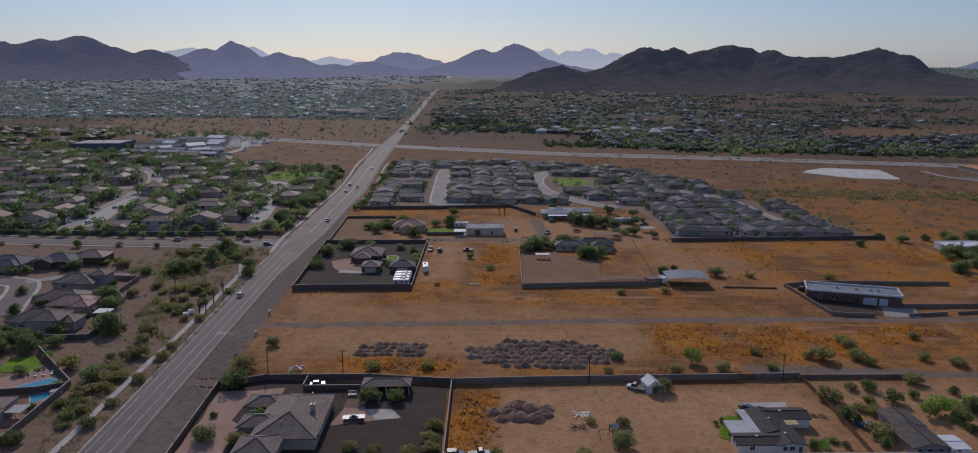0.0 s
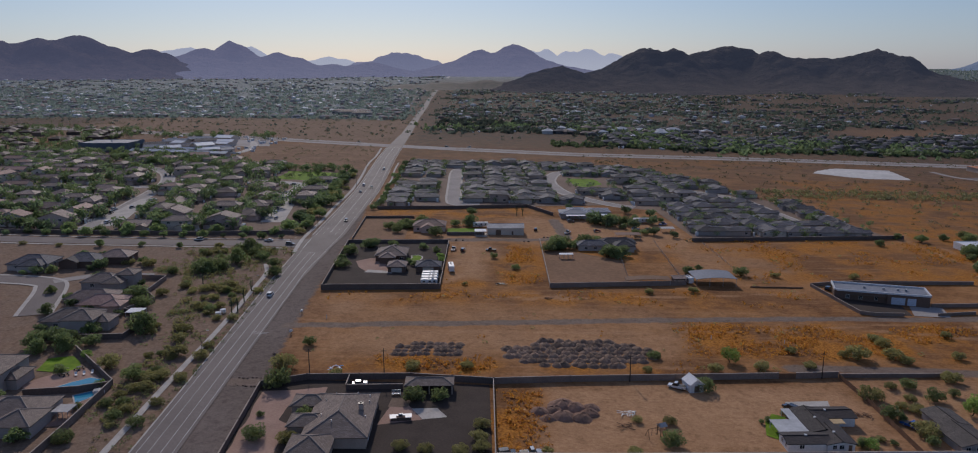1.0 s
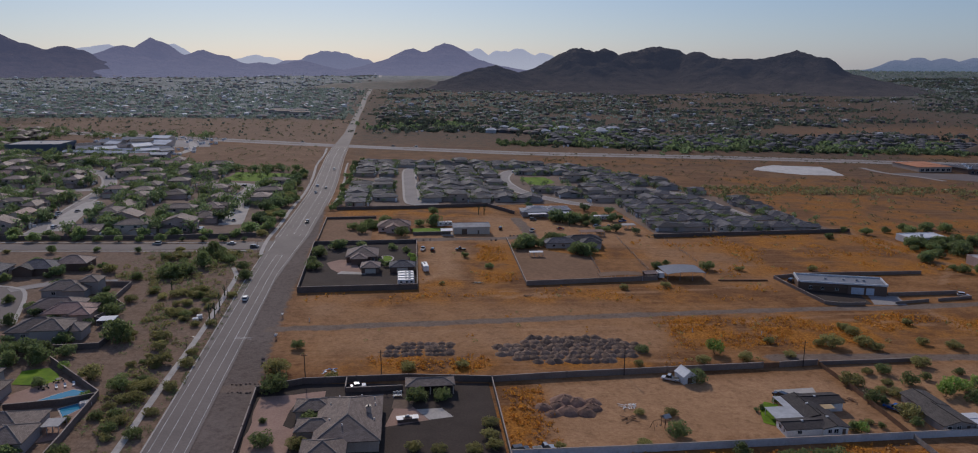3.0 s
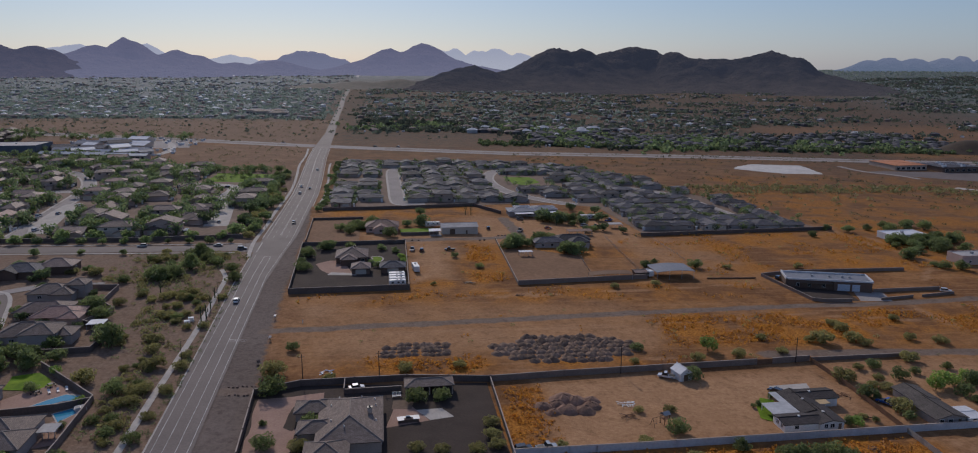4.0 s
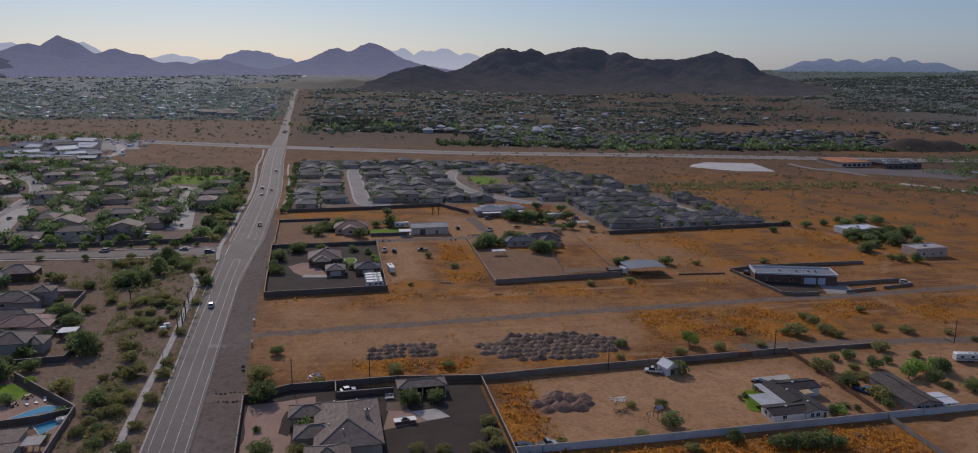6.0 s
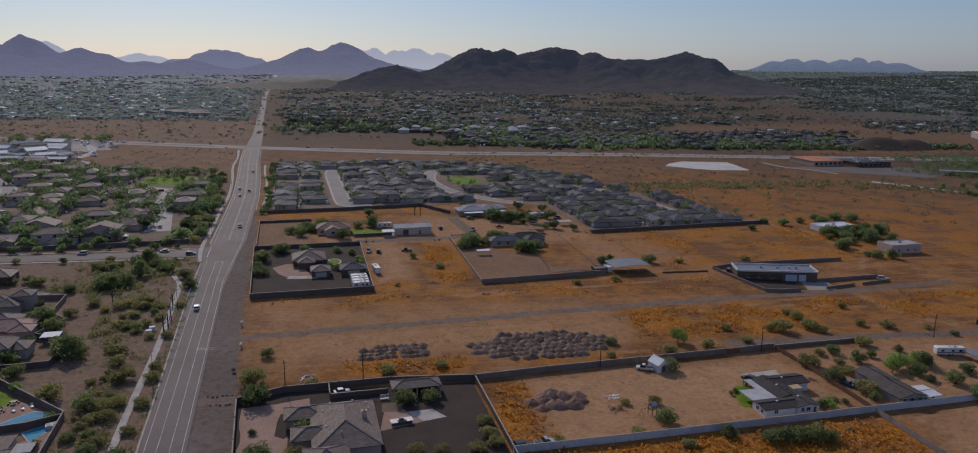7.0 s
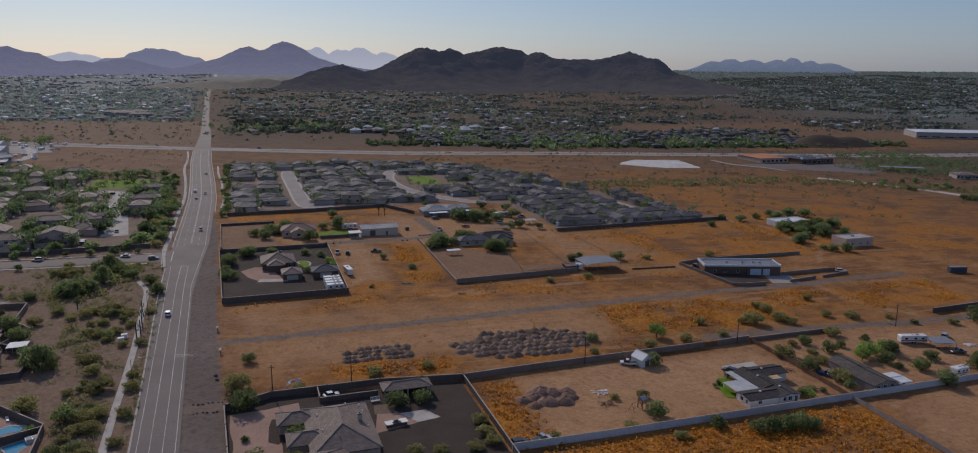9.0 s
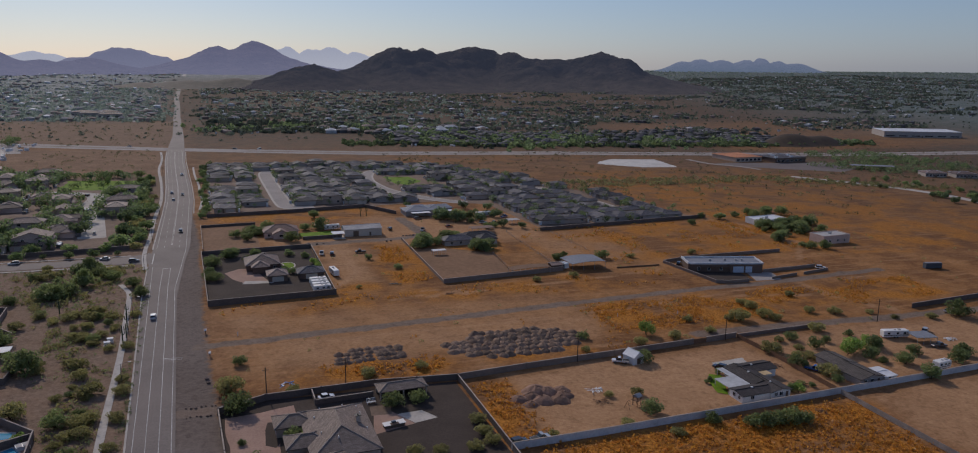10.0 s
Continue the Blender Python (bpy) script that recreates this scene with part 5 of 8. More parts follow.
trailer("white caravan parked beside the grey block wall", 240, -79.2 + 3.5, 3, 6)


def link_fence(pts, high, label, gap=3.0, mat=None, board=False):
    """A fence of posts, rails and infill panels along a line."""
    f = thing("fence", label, "fence", None, "fences")
    P = resample(pts, gap)
    for x, y in P:
        part("post", Mesh().tube((x, y, gz(x, y) - 0.3), (x, y, gz(x, y) + high + 0.08), 0.05, 0.05, 6), mat or STEEL, f)
    for (x0, y0), (x1, y1) in zip(P, P[1:]):
        a, b = Vector((x0, y0, gz(x0, y0))), Vector((x1, y1, gz(x1, y1)))
        r = Mesh()
        if board:
            n = (b - a).cross(Vector((0, 0, 1))).normalized() * 0.02
            lo, hi = Vector((0, 0, 0.08)), Vector((0, 0, high))
            q = [a + lo - n, b + lo - n, b + hi - n, a + hi - n, a + lo + n, b + lo + n, b + hi + n, a + hi + n]
            for k in ((0, 1, 2, 3), (7, 6, 5, 4), (3, 2, 6, 7), (1, 0, 4, 5)):
                r.face([q[i] for i in k])
        else:
            for h in (high, high * 0.5, 0.1):
                r.tube(a + Vector((0, 0, h)), b + Vector((0, 0, h)), 0.03, 0.03, 4)
            L = (b - a).length
            n = max(1, int(L / 0.5))
            for i in range(1, n):
                c = a.lerp(b, i / n)
                r.tube(c + Vector((0, 0, 0.1)), c + Vector((0, 0, high)), 0.012, 0.012, 3)
        part("panel", r, mat or STEEL, f)
    return f


FENCE_BOARD = surface("fence_board", (0.3, 0.26, 0.23), (0.4, 0.35, 0.31), 3.0, 0.4, 0.9)
link_fence([(191.9, -31.5), (192.0, -52), (190.4, -81)], 1.6, "weathered brown board fence with posts between two lots", 2.5, TIMBER, True)
link_fence([(190.2, -82.2), (189.4, -101), (188.2, -140)], 1.7, "weathered grey board fence with posts", 3.0, FENCE_BOARD, True)

# ---- compound with the dark yard ----
patch("yard_gravel_2", [(11.8, 55.6), (61.2, 59.2), (62.2, 144), (9.5, 140)], YARD_GRAVEL, 0.035, "dark grey gravel yard with caravans", "gravel")
patch("driveway_2", [(19, 103), (22, 92), (27, 84), (37, 84), (33.5, 100), (32, 109), (25, 109)], PINK_PAVING, 0.05, "pinkish paved court", "driveway")
patch("slab_2", [(25.5, 83.5), (38.5, 82.2), (38.5, 86), (27, 88)], CONCRETE, 0.06, "pale concrete strip", "slab")
patch("lawn_2", [(43.5, 106), (49.5, 105), (51.0, 112), (49, 116.5), (44.5, 115.5), (45.8, 111)], LAWN, 0.05, "small curved green lawn with a pale edge", "lawn")
strip("edging", smooth_line([(43.5, 106), (49.5, 105), (51.0, 112), (49, 116.5), (44.5, 115.5), (45.8, 111), (43.5, 106)], 1), -0.35, 0.35, CONCRETE, 0.12, 2, "pale concrete lawn edging", "edging")
wall_run("block_wall", [(11.6, 55.3), (61.4, 58.9)], 2.4, "tall dark brown block wall in front of a yard", BLOCK_DARK, group="block walls")
wall_run("block_wall", [(11.6, 55.3), (9.4, 140.3)], 2.0, "dark brown block wall beside the road", BLOCK_DARK, group="block walls")
wall_run("block_wall", [(61.4, 58.9), (62.6, 144.5)], 1.6, "dark brown block wall between two lots", BLOCK_DARK, group="block walls")
wall_run("block_wall", [(9.4, 140.3), (62.6, 144.5)], 1.8, "dark brown block wall behind a yard", BLOCK_DARK, group="block walls")
house("house", "brown tiled house inside a gravel yard", pose(0, 0, gz(36, 110)), [(28.5, 103, 43, 119, 3.0, ""), (31, 99, 38, 108, 3.0, "")], STUCCO[5], ROOF_BROWN,
      windows=[(31.5, 103, 1, 1.5, 1.2, "s"), (41, 103, 1, 1.5, 1.2, "s")], doors=[(34.5, 99, 0, 1.1, 2.1, "s")], chimneys=[(37, 113, 3, 6.2)])
house("garage", "round-cornered brown tiled garage", pose(0, 0, gz(40, 88)), [(36.5, 84, 44.5, 93, 2.8, "")], STUCCO[5], ROOF_BROWN, garage=[(40.5, 84, 0, 4.8, 2.2, "s")], category="garage")
house("workshop", "dark open workshop with a low tiled roof", pose(0, 0, gz(55, 90)), [(49.5, 85, 60.5, 93.5, 2.8, "")], STUCCO[5], ROOF_DARK, garage=[(55, 85, 0, 5, 2.3, "s")], category="workshop")
for _i in range(4):
    trailer("white caravan in a row inside the gravel yard", 56.6, 64.5 + 4.0 * _i, 4, 7.2)
trailer("white caravan parked alone on orange soil", 65.5, 89.5, 96, 9.0)
parked("white pickup truck parked on open soil", 65.6, 128.0, 80, "white", "pickup")
parked("dark car parked on open soil", 70.5, 126.5, 80, "black", "suv")
parked("dark pickup truck parked on open soil", 85.0, 127.5, 170, "black", "pickup")

# lots north of the compound
patch("corral", [(10.5, 148), (9.6, 205), (38, 208), (38, 150)], CORRAL_DIRT, 0.03, "brown bare paddock", "paddock")
wall_run("block_wall", [(10.2, 147.5), (9.4, 206), (39, 209)], 1.3, "low brown block wall round a paddock", BLOCK_DARK, group="block walls")
house("house", "small pink house with a pale tiled hip roof", pose(0, 0, gz(50, 178)), [(41.5, 171, 59.5, 184, 3.2, ""), (46, 167.5, 54, 174, 3.0, "y")], STUCCO[1], ROOF_RED,
      windows=[(44, 171, 1, 1.4, 1.2, "s"), (57, 171, 1, 1.4, 1.2, "s"), (50, 167.5, 1, 2, 1.3, "s")], doors=[(52.8, 167.5, 0, 1, 2.1, "s")])
patch("lawn_3", [(61, 170), (61, 180), (80, 182), (80, 171)], LAWN, 0.05, "green lawn beside a small house", "lawn", rag=1.0)
wall_run("block_wall", [(61, 163.5), (82, 165)], 1.6, "low brown block wall in front of a lawn", BLOCK_DARK, group="block walls")
barn = house("barn", "long pale barn with a white metal gable roof", pose(0, 0, gz(94, 170)), [(83.8, 165.5, 104.4, 177, 4.0, "x")], STUCCO[3], ROOF_FLAT, pitch=0.22, over=0.4, category="barn", ridge_mat=TRIM_WHITE,
             doors=[(90, 165.5, 0, 3, 3, "s"), (98, 165.5, 0, 1, 2.1, "s")])
patch("slab_3", [(77, 160), (77, 170), (83.5, 170), (83.5, 160)], CONCRETE, 0.05, "pale concrete slab beside a barn", "slab")
trailer("white truck body parked beside a barn", 80, 186, 5, 9)

# ---- paddock lot ----
patch("corral_2", [(109.8, 64.3), (145, 66.5), (150, 112), (128, 128), (112, 130)], CORRAL_DIRT, 0.03, "bare brown riding paddock", "paddock")
wall_run("log_barrier", [(199.5, 68.2), (222.5, 67.6)], 0.55, "low barrier of dark brown logs on open soil", TIMBER, 0.5, False, "", "barrier")
wall_run("block_wall", [(109.5, 63.4), (171, 70.2)], 2.0, "grey block wall in front of a paddock", BLOCK_WALL, group="block walls")
wall_run("block_wall", [(109.5, 63.4), (112.3, 152)], 1.3, "brown block wall beside a paddock", BLOCK_WALL, group="block walls")
link_fence([(145.5, 67.3), (150, 112), (140, 126)], 1.4, "low pale rail fence across a paddock", 4.0, FENCE_BOARD)
link_fence([(202.5, 152), (202.2, 102)], 1.2, "low pale rail fence along a field", 5.0, FENCE_BOARD)
link_fence([(171, 70.5), (176, 156)], 1.4, "low pale rail fence along a paddock", 4.0, FENCE_BOARD)
house("house", "long low grey house with dark roofs under trees", pose(0, 0, gz(146, 136)), [(131, 131.5, 147, 140, 3, ""), (143, 136, 162, 145, 3, ""), (150, 129.5, 160, 138, 3, "")], STUCCO[2], ROOF_DARK,
      windows=[(135, 131.5, 1, 1.5, 1.2, "s"), (140, 131.5, 1, 1.5, 1.2, "s"), (155, 129.5, 1, 1.8, 1.2, "s")])


def flat_canopy(x0, y0, x1, y1, high, label, roof, arch=0.0, turn=0.0):
    """An open shelter on posts, with a flat or arched roof."""
    cx, cy = (x0 + x1) / 2, (y0 + y1) / 2
    w, d = (x1 - x0) / 2, (y1 - y0) / 2
    c = thing("shelter", label, "shelter", pose(cx, cy, gz(cx, cy), 0, 0, turn))
    r = Mesh()
    n = 10
    xs = [-w + 2 * w * i / n for i in range(n + 1)]
    zs = [high + arch * (1 - (x / w) ** 2) for x in xs]
    for i in range(n):
        a, b = (xs[i], zs[i]), (xs[i + 1], zs[i + 1])
        r.face([(a[0], -d, a[1]), (b[0], -d, b[1]), (b[0], d, b[1]), (a[0], d, a[1])])
        r.face([(a[0], d, a[1] - 0.12), (b[0], d, b[1] - 0.12), (b[0], -d, b[1] - 0.12), (a[0], -d, a[1] - 0.12)])
        for y in (-d, d):
            r.face([(a[0], y, a[1] - 0.12), (b[0], y, b[1] - 0.12), (b[0], y, b[1]), (a[0], y, a[1])])
    for i in (0, n):
        r.face([(xs[i], -d, zs[i] - 0.12), (xs[i], d, zs[i] - 0.12), (xs[i], d, zs[i]), (xs[i], -d, zs[i])])
    part("roof", r, roof, c)
    for k in (-0.95, -0.32, 0.32, 0.95):
        for s in (-0.95, 0.95):
            part("post", Mesh().tube((k * w, s * d, -0.4), (k * w, s * d, high + arch * (1 - k * k) - 0.1), 0.09, 0.09, 6), STEEL, c)
    for k in (-0.95, -0.32, 0.32, 0.95):
        part("beam", Mesh().box(k * w - 0.06, -d, high + arch * (1 - k * k) - 0.3, k * w + 0.06, d, high + arch * (1 - k * k) - 0.13), STEEL, c)
    return c


flat_canopy(76.5, 161, 83.2, 168, 2.8, "white flat carport roof beside a barn", ROOF_WHITE)
flat_canopy(175, 68.5, 193.5, 82.5, 3.4, "open steel barn with a pale arched metal roof", METAL_ROOF, 0.7)
flat_canopy(144, 68.6, 164, 75, 2.4, "low open stable with a brown sloping roof", surface("rusted_sheet", (0.17, 0.105, 0.068), (0.25, 0.155, 0.1)), 0.5)
flat_canopy(119, 113, 126, 116.5, 2.4, "small white shade roof on posts", ROOF_WHITE)
house("storage_shed", "small brown tack shed beside a wall", pose(0, 0, gz(168.5, 73)), [(166, 71.5, 171, 76.5, 2.6, "x")], STUCCO[5], ROOF_BROWN, pitch=0.2, category="shed")
trailer("white horse box parked beside a shed", 173.2, 74, 100, 5)

# ---- workshop building on the dirt road ----
SHOP = pose(248.0, 49.5, gz(248, 49.5), 0, 0, -18.5)


def shop_building():
    b = thing("workshop_building", "dark brown workshop with a white roof edge and two doors", "building", SHOP)
    part("wall", Mesh().box(-18, -1.5, -2, 18, 10, 4.0).box(-18.4, -2.2, -2, -17.6, -1.5, 4.4).box(2, -2.4, -2, 18, -1.5, 3.8), STUCCO[5], b)
    part("roof", Mesh().box(-18.3, -1.8, 4.01, 18.3, 10.3, 4.25), METAL_ROOF, b)
    part("parapet", Mesh().box(-18.4, -2.0, 4.0, 18.4, -1.6, 4.75).box(-18.4, 10.1, 4.0, 18.4, 10.5, 4.9).box(-18.5, -2.0, 4.0, -18.1, 10.5, 5.2).box(18.1, -2.0, 4.0, 18.5, 10.5, 4.9), ROOF_WHITE, b)
    for x, w in ((6.2, 5.2), (11.3, 3.2)):
        d = part("garage_door", Mesh().box(x - w / 2, -2.46, 0, x + w / 2, -2.38, 3.0), plain("pale_blue_door", (0.5, 0.56, 0.66)) if w > 4 else bpy.data.materials["pale_blue_door"], b, "pale blue sectional door")
        for k in range(3):
            part("rib", Mesh().box(x - w / 2, -2.5, 0.7 + 0.75 * k, x + w / 2, -2.462, 0.76 + 0.75 * k), STEEL, d)
    for x in (-13, -8, -2):
        window_part(b, x, -1.5, 1.0, 1.2, 1.5, "s")
    for x in (-6, 1.5, 7, 10):
        part("air_conditioner", Mesh().box(x - 0.5, 4, 4.25, x + 0.5, 5, 5.1), STEEL, b)
    part("awning", Mesh().box(-12, -3.2, 2.8, 1.6, -1.5, 3.0), TRIM_BROWN, b)
    return b


shop_building()
patch("forecourt", [(252, 31), (258, 46), (270, 42), (266, 29.5)], ASPHALT_OLD, 0.05, "grey paved forecourt", "forecourt")
wall_run("block_wall", [(227.5, 71), (231.0, 33.0), (236, 30.8), (247.5, 30.6)], 1.3, "brown retaining wall in front of a workshop", BLOCK_WALL, group="block walls")
wall_run("block_wall", [(227.5, 71), (244.5, 75.5), (306, 77.5)], 1.5, "low brown block wall behind a workshop", BLOCK_WALL, group="block walls")
wall_run("block_wall", [(266, 42.8), (300, 45)], 1.5, "brown block wall beside a workshop", BLOCK_WALL, group="block walls")
wall_run("block_wall", [(262, 31.5), (279, 34.5)], 1.1, "low brown block wall along a forecourt", BLOCK_WALL, group="block walls")
wall_run("block_wall", [(284, 35.0), (302, 38.5)], 1.1, "low brown block wall along a forecourt", BLOCK_WALL, group="block walls")
patch("yard_gravel_3", [(231.5, 33.5), (229, 70), (232.5, 53.5), (248, 47.5), (254, 45), (251.5, 31.2)], YARD_GRAVEL, 0.045, "dark gravel court in front of a workshop", "gravel")
parked("white car parked beside a low wall", 300.5, 41.5, -30, "white", "suv")
parked("dark car parked behind a workshop", 233.5, 66.0, 40, "black", "suv")

# ---- outlying buildings east ----
def box_house(x0, y0, x1, y1, h, label, wall, roof):
    b = thing("house", label, "house", pose((x0 + x1) / 2, (y0 + y1) / 2, gz((x0 + x1) / 2, (y0 + y1) / 2)))
    w, d = (x1 - x0) / 2, (y1 - y0) / 2
    part("wall", Mesh().box(-w, -d, -1.5, w, d, h), wall, b)
    part("roof", Mesh().box(-w + 0.25, -d + 0.25, h + 0.003, w - 0.25, d - 0.25, h + 0.1), roof, b)
    part("parapet", Mesh().box(-w - 0.02, -d - 0.02, h, w + 0.02, -d + 0.25, h + 0.5).box(-w - 0.02, d - 0.25, h, w + 0.02, d + 0.02, h + 0.5).box(-w - 0.02, -d + 0.25, h, -w + 0.25, d - 0.25, h + 0.5).box(w - 0.25, -d + 0.25, h, w + 0.02, d - 0.25, h + 0.5), wall, b)
    for k in (-0.5, 0.1, 0.6):
        window_part(b, k * w, -d, 1.1, 1.2, 1.2, "s")
    part("air_conditioner", Mesh().box(-0.7, -0.5, h + 0.1, 0.7, 0.7, h + 1.1), STEEL, b)
    return b


box_house(345, 86, 364.5, 97, 4.4, "tan flat-roofed block house", STUCCO[1], ROOF_FLAT)
box_house(343, 139, 366, 152, 3.4, "white flat-roofed house among dark trees", STUCCO[4], ROOF_WHITE)


SLATE_BLUE = plain("slate_blue_paint", (0.06, 0.075, 0.1), 0.6)


def container(x, y, turn):
    c = thing("shipping_container", "dark grey-blue shipping container on bare soil", "container", pose(x, y, gz(x, y), 0, 0, turn))
    part("body", Mesh().box(-4.4, -1.25, 0.1, 4.4, 1.25, 2.9), SLATE_BLUE, c)
    part("roof", Mesh().box(-4.4, -1.25, 2.903, 4.4, 1.25, 2.96), METAL_ROOF, c)
    for k in range(17):
        part("rib", Mesh().box(-4.2 + k * 0.5, -1.3, 0.2, -4.0 + k * 0.5, -1.25, 2.8), SLATE_BLUE, c)
    return c


container(360.2, 27.5, -14)
wall_run("block_wall", [(289.6, -21.5), (345, -17)], 2.0, "dark block wall round an eastern lot", BLOCK_DARK, group="block walls")

flat_canopy(253, -57, 261, -50, 2.6, "blue-grey metal shade roof on posts", METAL_ROOF, 0, -15)

# ---- dumped soil ----
HEAPS = [mound_model(s, "grey-brown heap of dumped soil on an open lot") for s in range(5)]
_h = random.Random(12)
_first = set()


def heap(x, y, r):
    i = _h.randrange(5)
    m = pose(x, y, gz(x, y) - 0.05, 0, 0, _h.uniform(0, 360)) @ Matrix.Diagonal((r, r * _h.uniform(0.85, 1.1), r * _h.uniform(0.75, 1.1), 1))
    o = HEAPS[i]
    if i in _first:
        o = copy_thing(o, Matrix.Identity(4))
    _first.add(i)
    o.matrix_basis = m
    return o


for _row in range(7):
    _y = -23.5 + 3.5 * _row
    for _k in range(17):
        _x = 88 + 3.0 * _k + _h.uniform(-0.8, 0.8) + (1.5 if _row % 2 else 0)
        _e = ((_x - 112) / 26) ** 2 + ((_y + 13) / 12.5) ** 2
        if _e < 1 and not (_x < 97 and _row > 4):
            heap(_x, _y + _h.uniform(-0.7, 0.7), _h.uniform(1.8, 2.5))
for _row in range(4):
    for _k in range(9):
        _x, _y = 50.5 + 2.6 * _k + _h.uniform(-0.7, 0.7), -15.5 + 3.2 * _row + _h.uniform(-0.5, 0.5)
        if not (_row == 3 and _k in (0, 1)):
            heap(_x, _y, _h.uniform(1.35, 1.9))
# larger reddish heaps inside the walled lot
for _i, (_x, _y, _r) in enumerate(((94.6, -57.5, 2.9), (101.4, -53.6, 4.2), (101.2, -60.2, 3.6), (106.0, -61.2, 3.2), (108.6, -58.5, 3.0), (96.8, -61.5, 2.4), (104.8, -55.0, 3.6), (109.6, -54.8, 2.6), (99.0, -56.5, 3.0))):
    _o = mound_model(40 + _i, "large reddish-brown soil heap inside a walled lot")
    _o.data.materials[0] = MOUND_RED
    _o.matrix_basis = pose(_x, _y, gz(_x, _y) - 0.05, 0, 0, 40 * _i) @ Matrix.Diagonal((_r, _r * 0.95, _r * 0.85, 1))


def boulder(x, y, r, seed, label):
    """A rough angular stone half sunk in the soil."""
    rng = random.Random(seed)
    bm = bmesh.new()
    bmesh.ops.create_icosphere(bm, subdivisions=1, radius=1.0)
    for v in bm.verts:
        v.co *= rng.uniform(0.75, 1.15)
        v.co.z *= 0.7
    me = bpy.data.meshes.new("boulder")
    bm.to_mesh(me)
    bm.free()
    me.materials.append(STONE)
    o = tagged(new("boulder", me), label, "boulder", "boulders")
    o.matrix_basis = pose(x, y, gz(x, y) + 0.2 * r, 0, 0, rng.uniform(0, 360)) @ Matrix.Diagonal((r, r, r, 1))
    return o


STONE = surface("field_stone", (0.14, 0.1, 0.08), (0.26, 0.19, 0.15), 2.0, 0.5, 0.95, 0.75, 0.6, vary=0.25)
for _i in range(14):
    boulder(4.8 + 1.3 * (_i % 7) + 0.2 * math.sin(3.0 * _i), (-36.6 if _i < 7 else -42.6) + 0.35 * math.sin(5.0 * _i), 0.36 + 0.1 * math.sin(7.0 * _i), _i, "rough stone edging a dirt drive")
for _i, (_x, _y) in enumerate(((62.6, 152.5), (66.5, 150.5), (70.0, 150.8), (103.5, 149.5), (106.0, 149.8), (115.5, 160.5), (117.5, 160.8), (119.5, 161.0), (121.5, 161.3), (10.4, -17.2), (10.8, -20.4))):
    boulder(_x, _y, 0.75, 60 + _i, "dark boulder beside a dirt lane")


def mailbox(x, y, turn):
    b = thing("mailbox", "white mailboxes on a timber stand beside the road", "mailbox", pose(x, y, gz(x, y), 0, 0, turn), "mailboxes")
    for k in (-0.55, 0.55):
        part("post", Mesh().box(k - 0.06, -0.06, -0.2, k + 0.06, 0.06, 1.0), TIMBER, b)
    part("beam", Mesh().box(-0.9, -0.1, 1.0, 0.9, 0.1, 1.1), TIMBER, b)
    for k in (-0.6, 0.0, 0.6):
        bx = part("box", Mesh().box(k - 0.22, -0.35, 1.103, k + 0.22, 0.35, 1.35).tube((k, -0.35, 1.35), (k, 0.35, 1.35), 0.22, 0.22, 10), TRIM_WHITE, b)
        part("flag", Mesh().box(k + 0.23, -0.05, 1.3, k + 0.25, 0.05, 1.6), TAIL_GLASS, bx)
    return b


mailbox(10.3, 24.3, 85)
mailbox(11.5, 1.6, 85)
for _x, _y in ((20.8, 19.0), (161.4, 2.0), (186.5, -1.8)):
    _m = thing("marker_post", "short white survey marker post on open soil", "post", pose(_x, _y, gz(_x, _y)), "marker posts")
    part("post", Mesh().tube((0, 0, -0.2), (0, 0, 1.3), 0.14, 0.14, 8), TRIM_WHITE, _m)
    part("cap", Mesh().tube((0, 0, 1.303), (0, 0, 1.42), 0.17, 0.12, 8), STEEL, _m)
for _x, _y, _t in ((26.1, -36.3, 9.5), (48.7, -35.2, 9.5), (124.5, -36.0, 9.0), (186.3, -32.0, 9), (260, -31.0, 9)):
    utility_pole(_x, _y, _t)


def saguaro(x, y, tall):
    """A ribbed columnar cactus with arms."""
    c = thing("saguaro_cactus", "tall dark green saguaro cactus on bare soil", "cactus", pose(x, y, gz(x, y)), "saguaro cacti")
    part("stem", Mesh().tube((0, 0, -0.3), (0, 0, tall), 0.24, 0.19, 10), CACTUS, c)
    part("arm", Mesh().tube((0, 0, tall * 0.45), (0.7, 0, tall * 0.52), 0.13, 0.13, 8).tube((0.7, 0, tall * 0.5), (0.72, 0, tall * 0.8), 0.14, 0.1, 8), CACTUS, c)
    part("arm", Mesh().tube((0, 0, tall * 0.55), (-0.6, 0.2, tall * 0.6), 0.12, 0.12, 8).tube((-0.6, 0.2, tall * 0.58), (-0.6, 0.2, tall * 0.82), 0.13, 0.1, 8), CACTUS, c)
    return c


CACTUS = surface("cactus_skin", (0.05, 0.07, 0.035), (0.09, 0.11, 0.055), 8.0, 1.0, 0.8)
for _x, _y, _t in ((-15.6, 22, 6.0), (-14.8, 26.5, 5.2), (-15.4, 37, 5.6), (-16.8, 52, 4.4), (-40, 61, 4.5), (103.5, 222, 6.5), (107, 221, 7.0), (153.0, 196, 7.0), (155.5, 188, 6.0)):
    saguaro(_x, _y, _t)


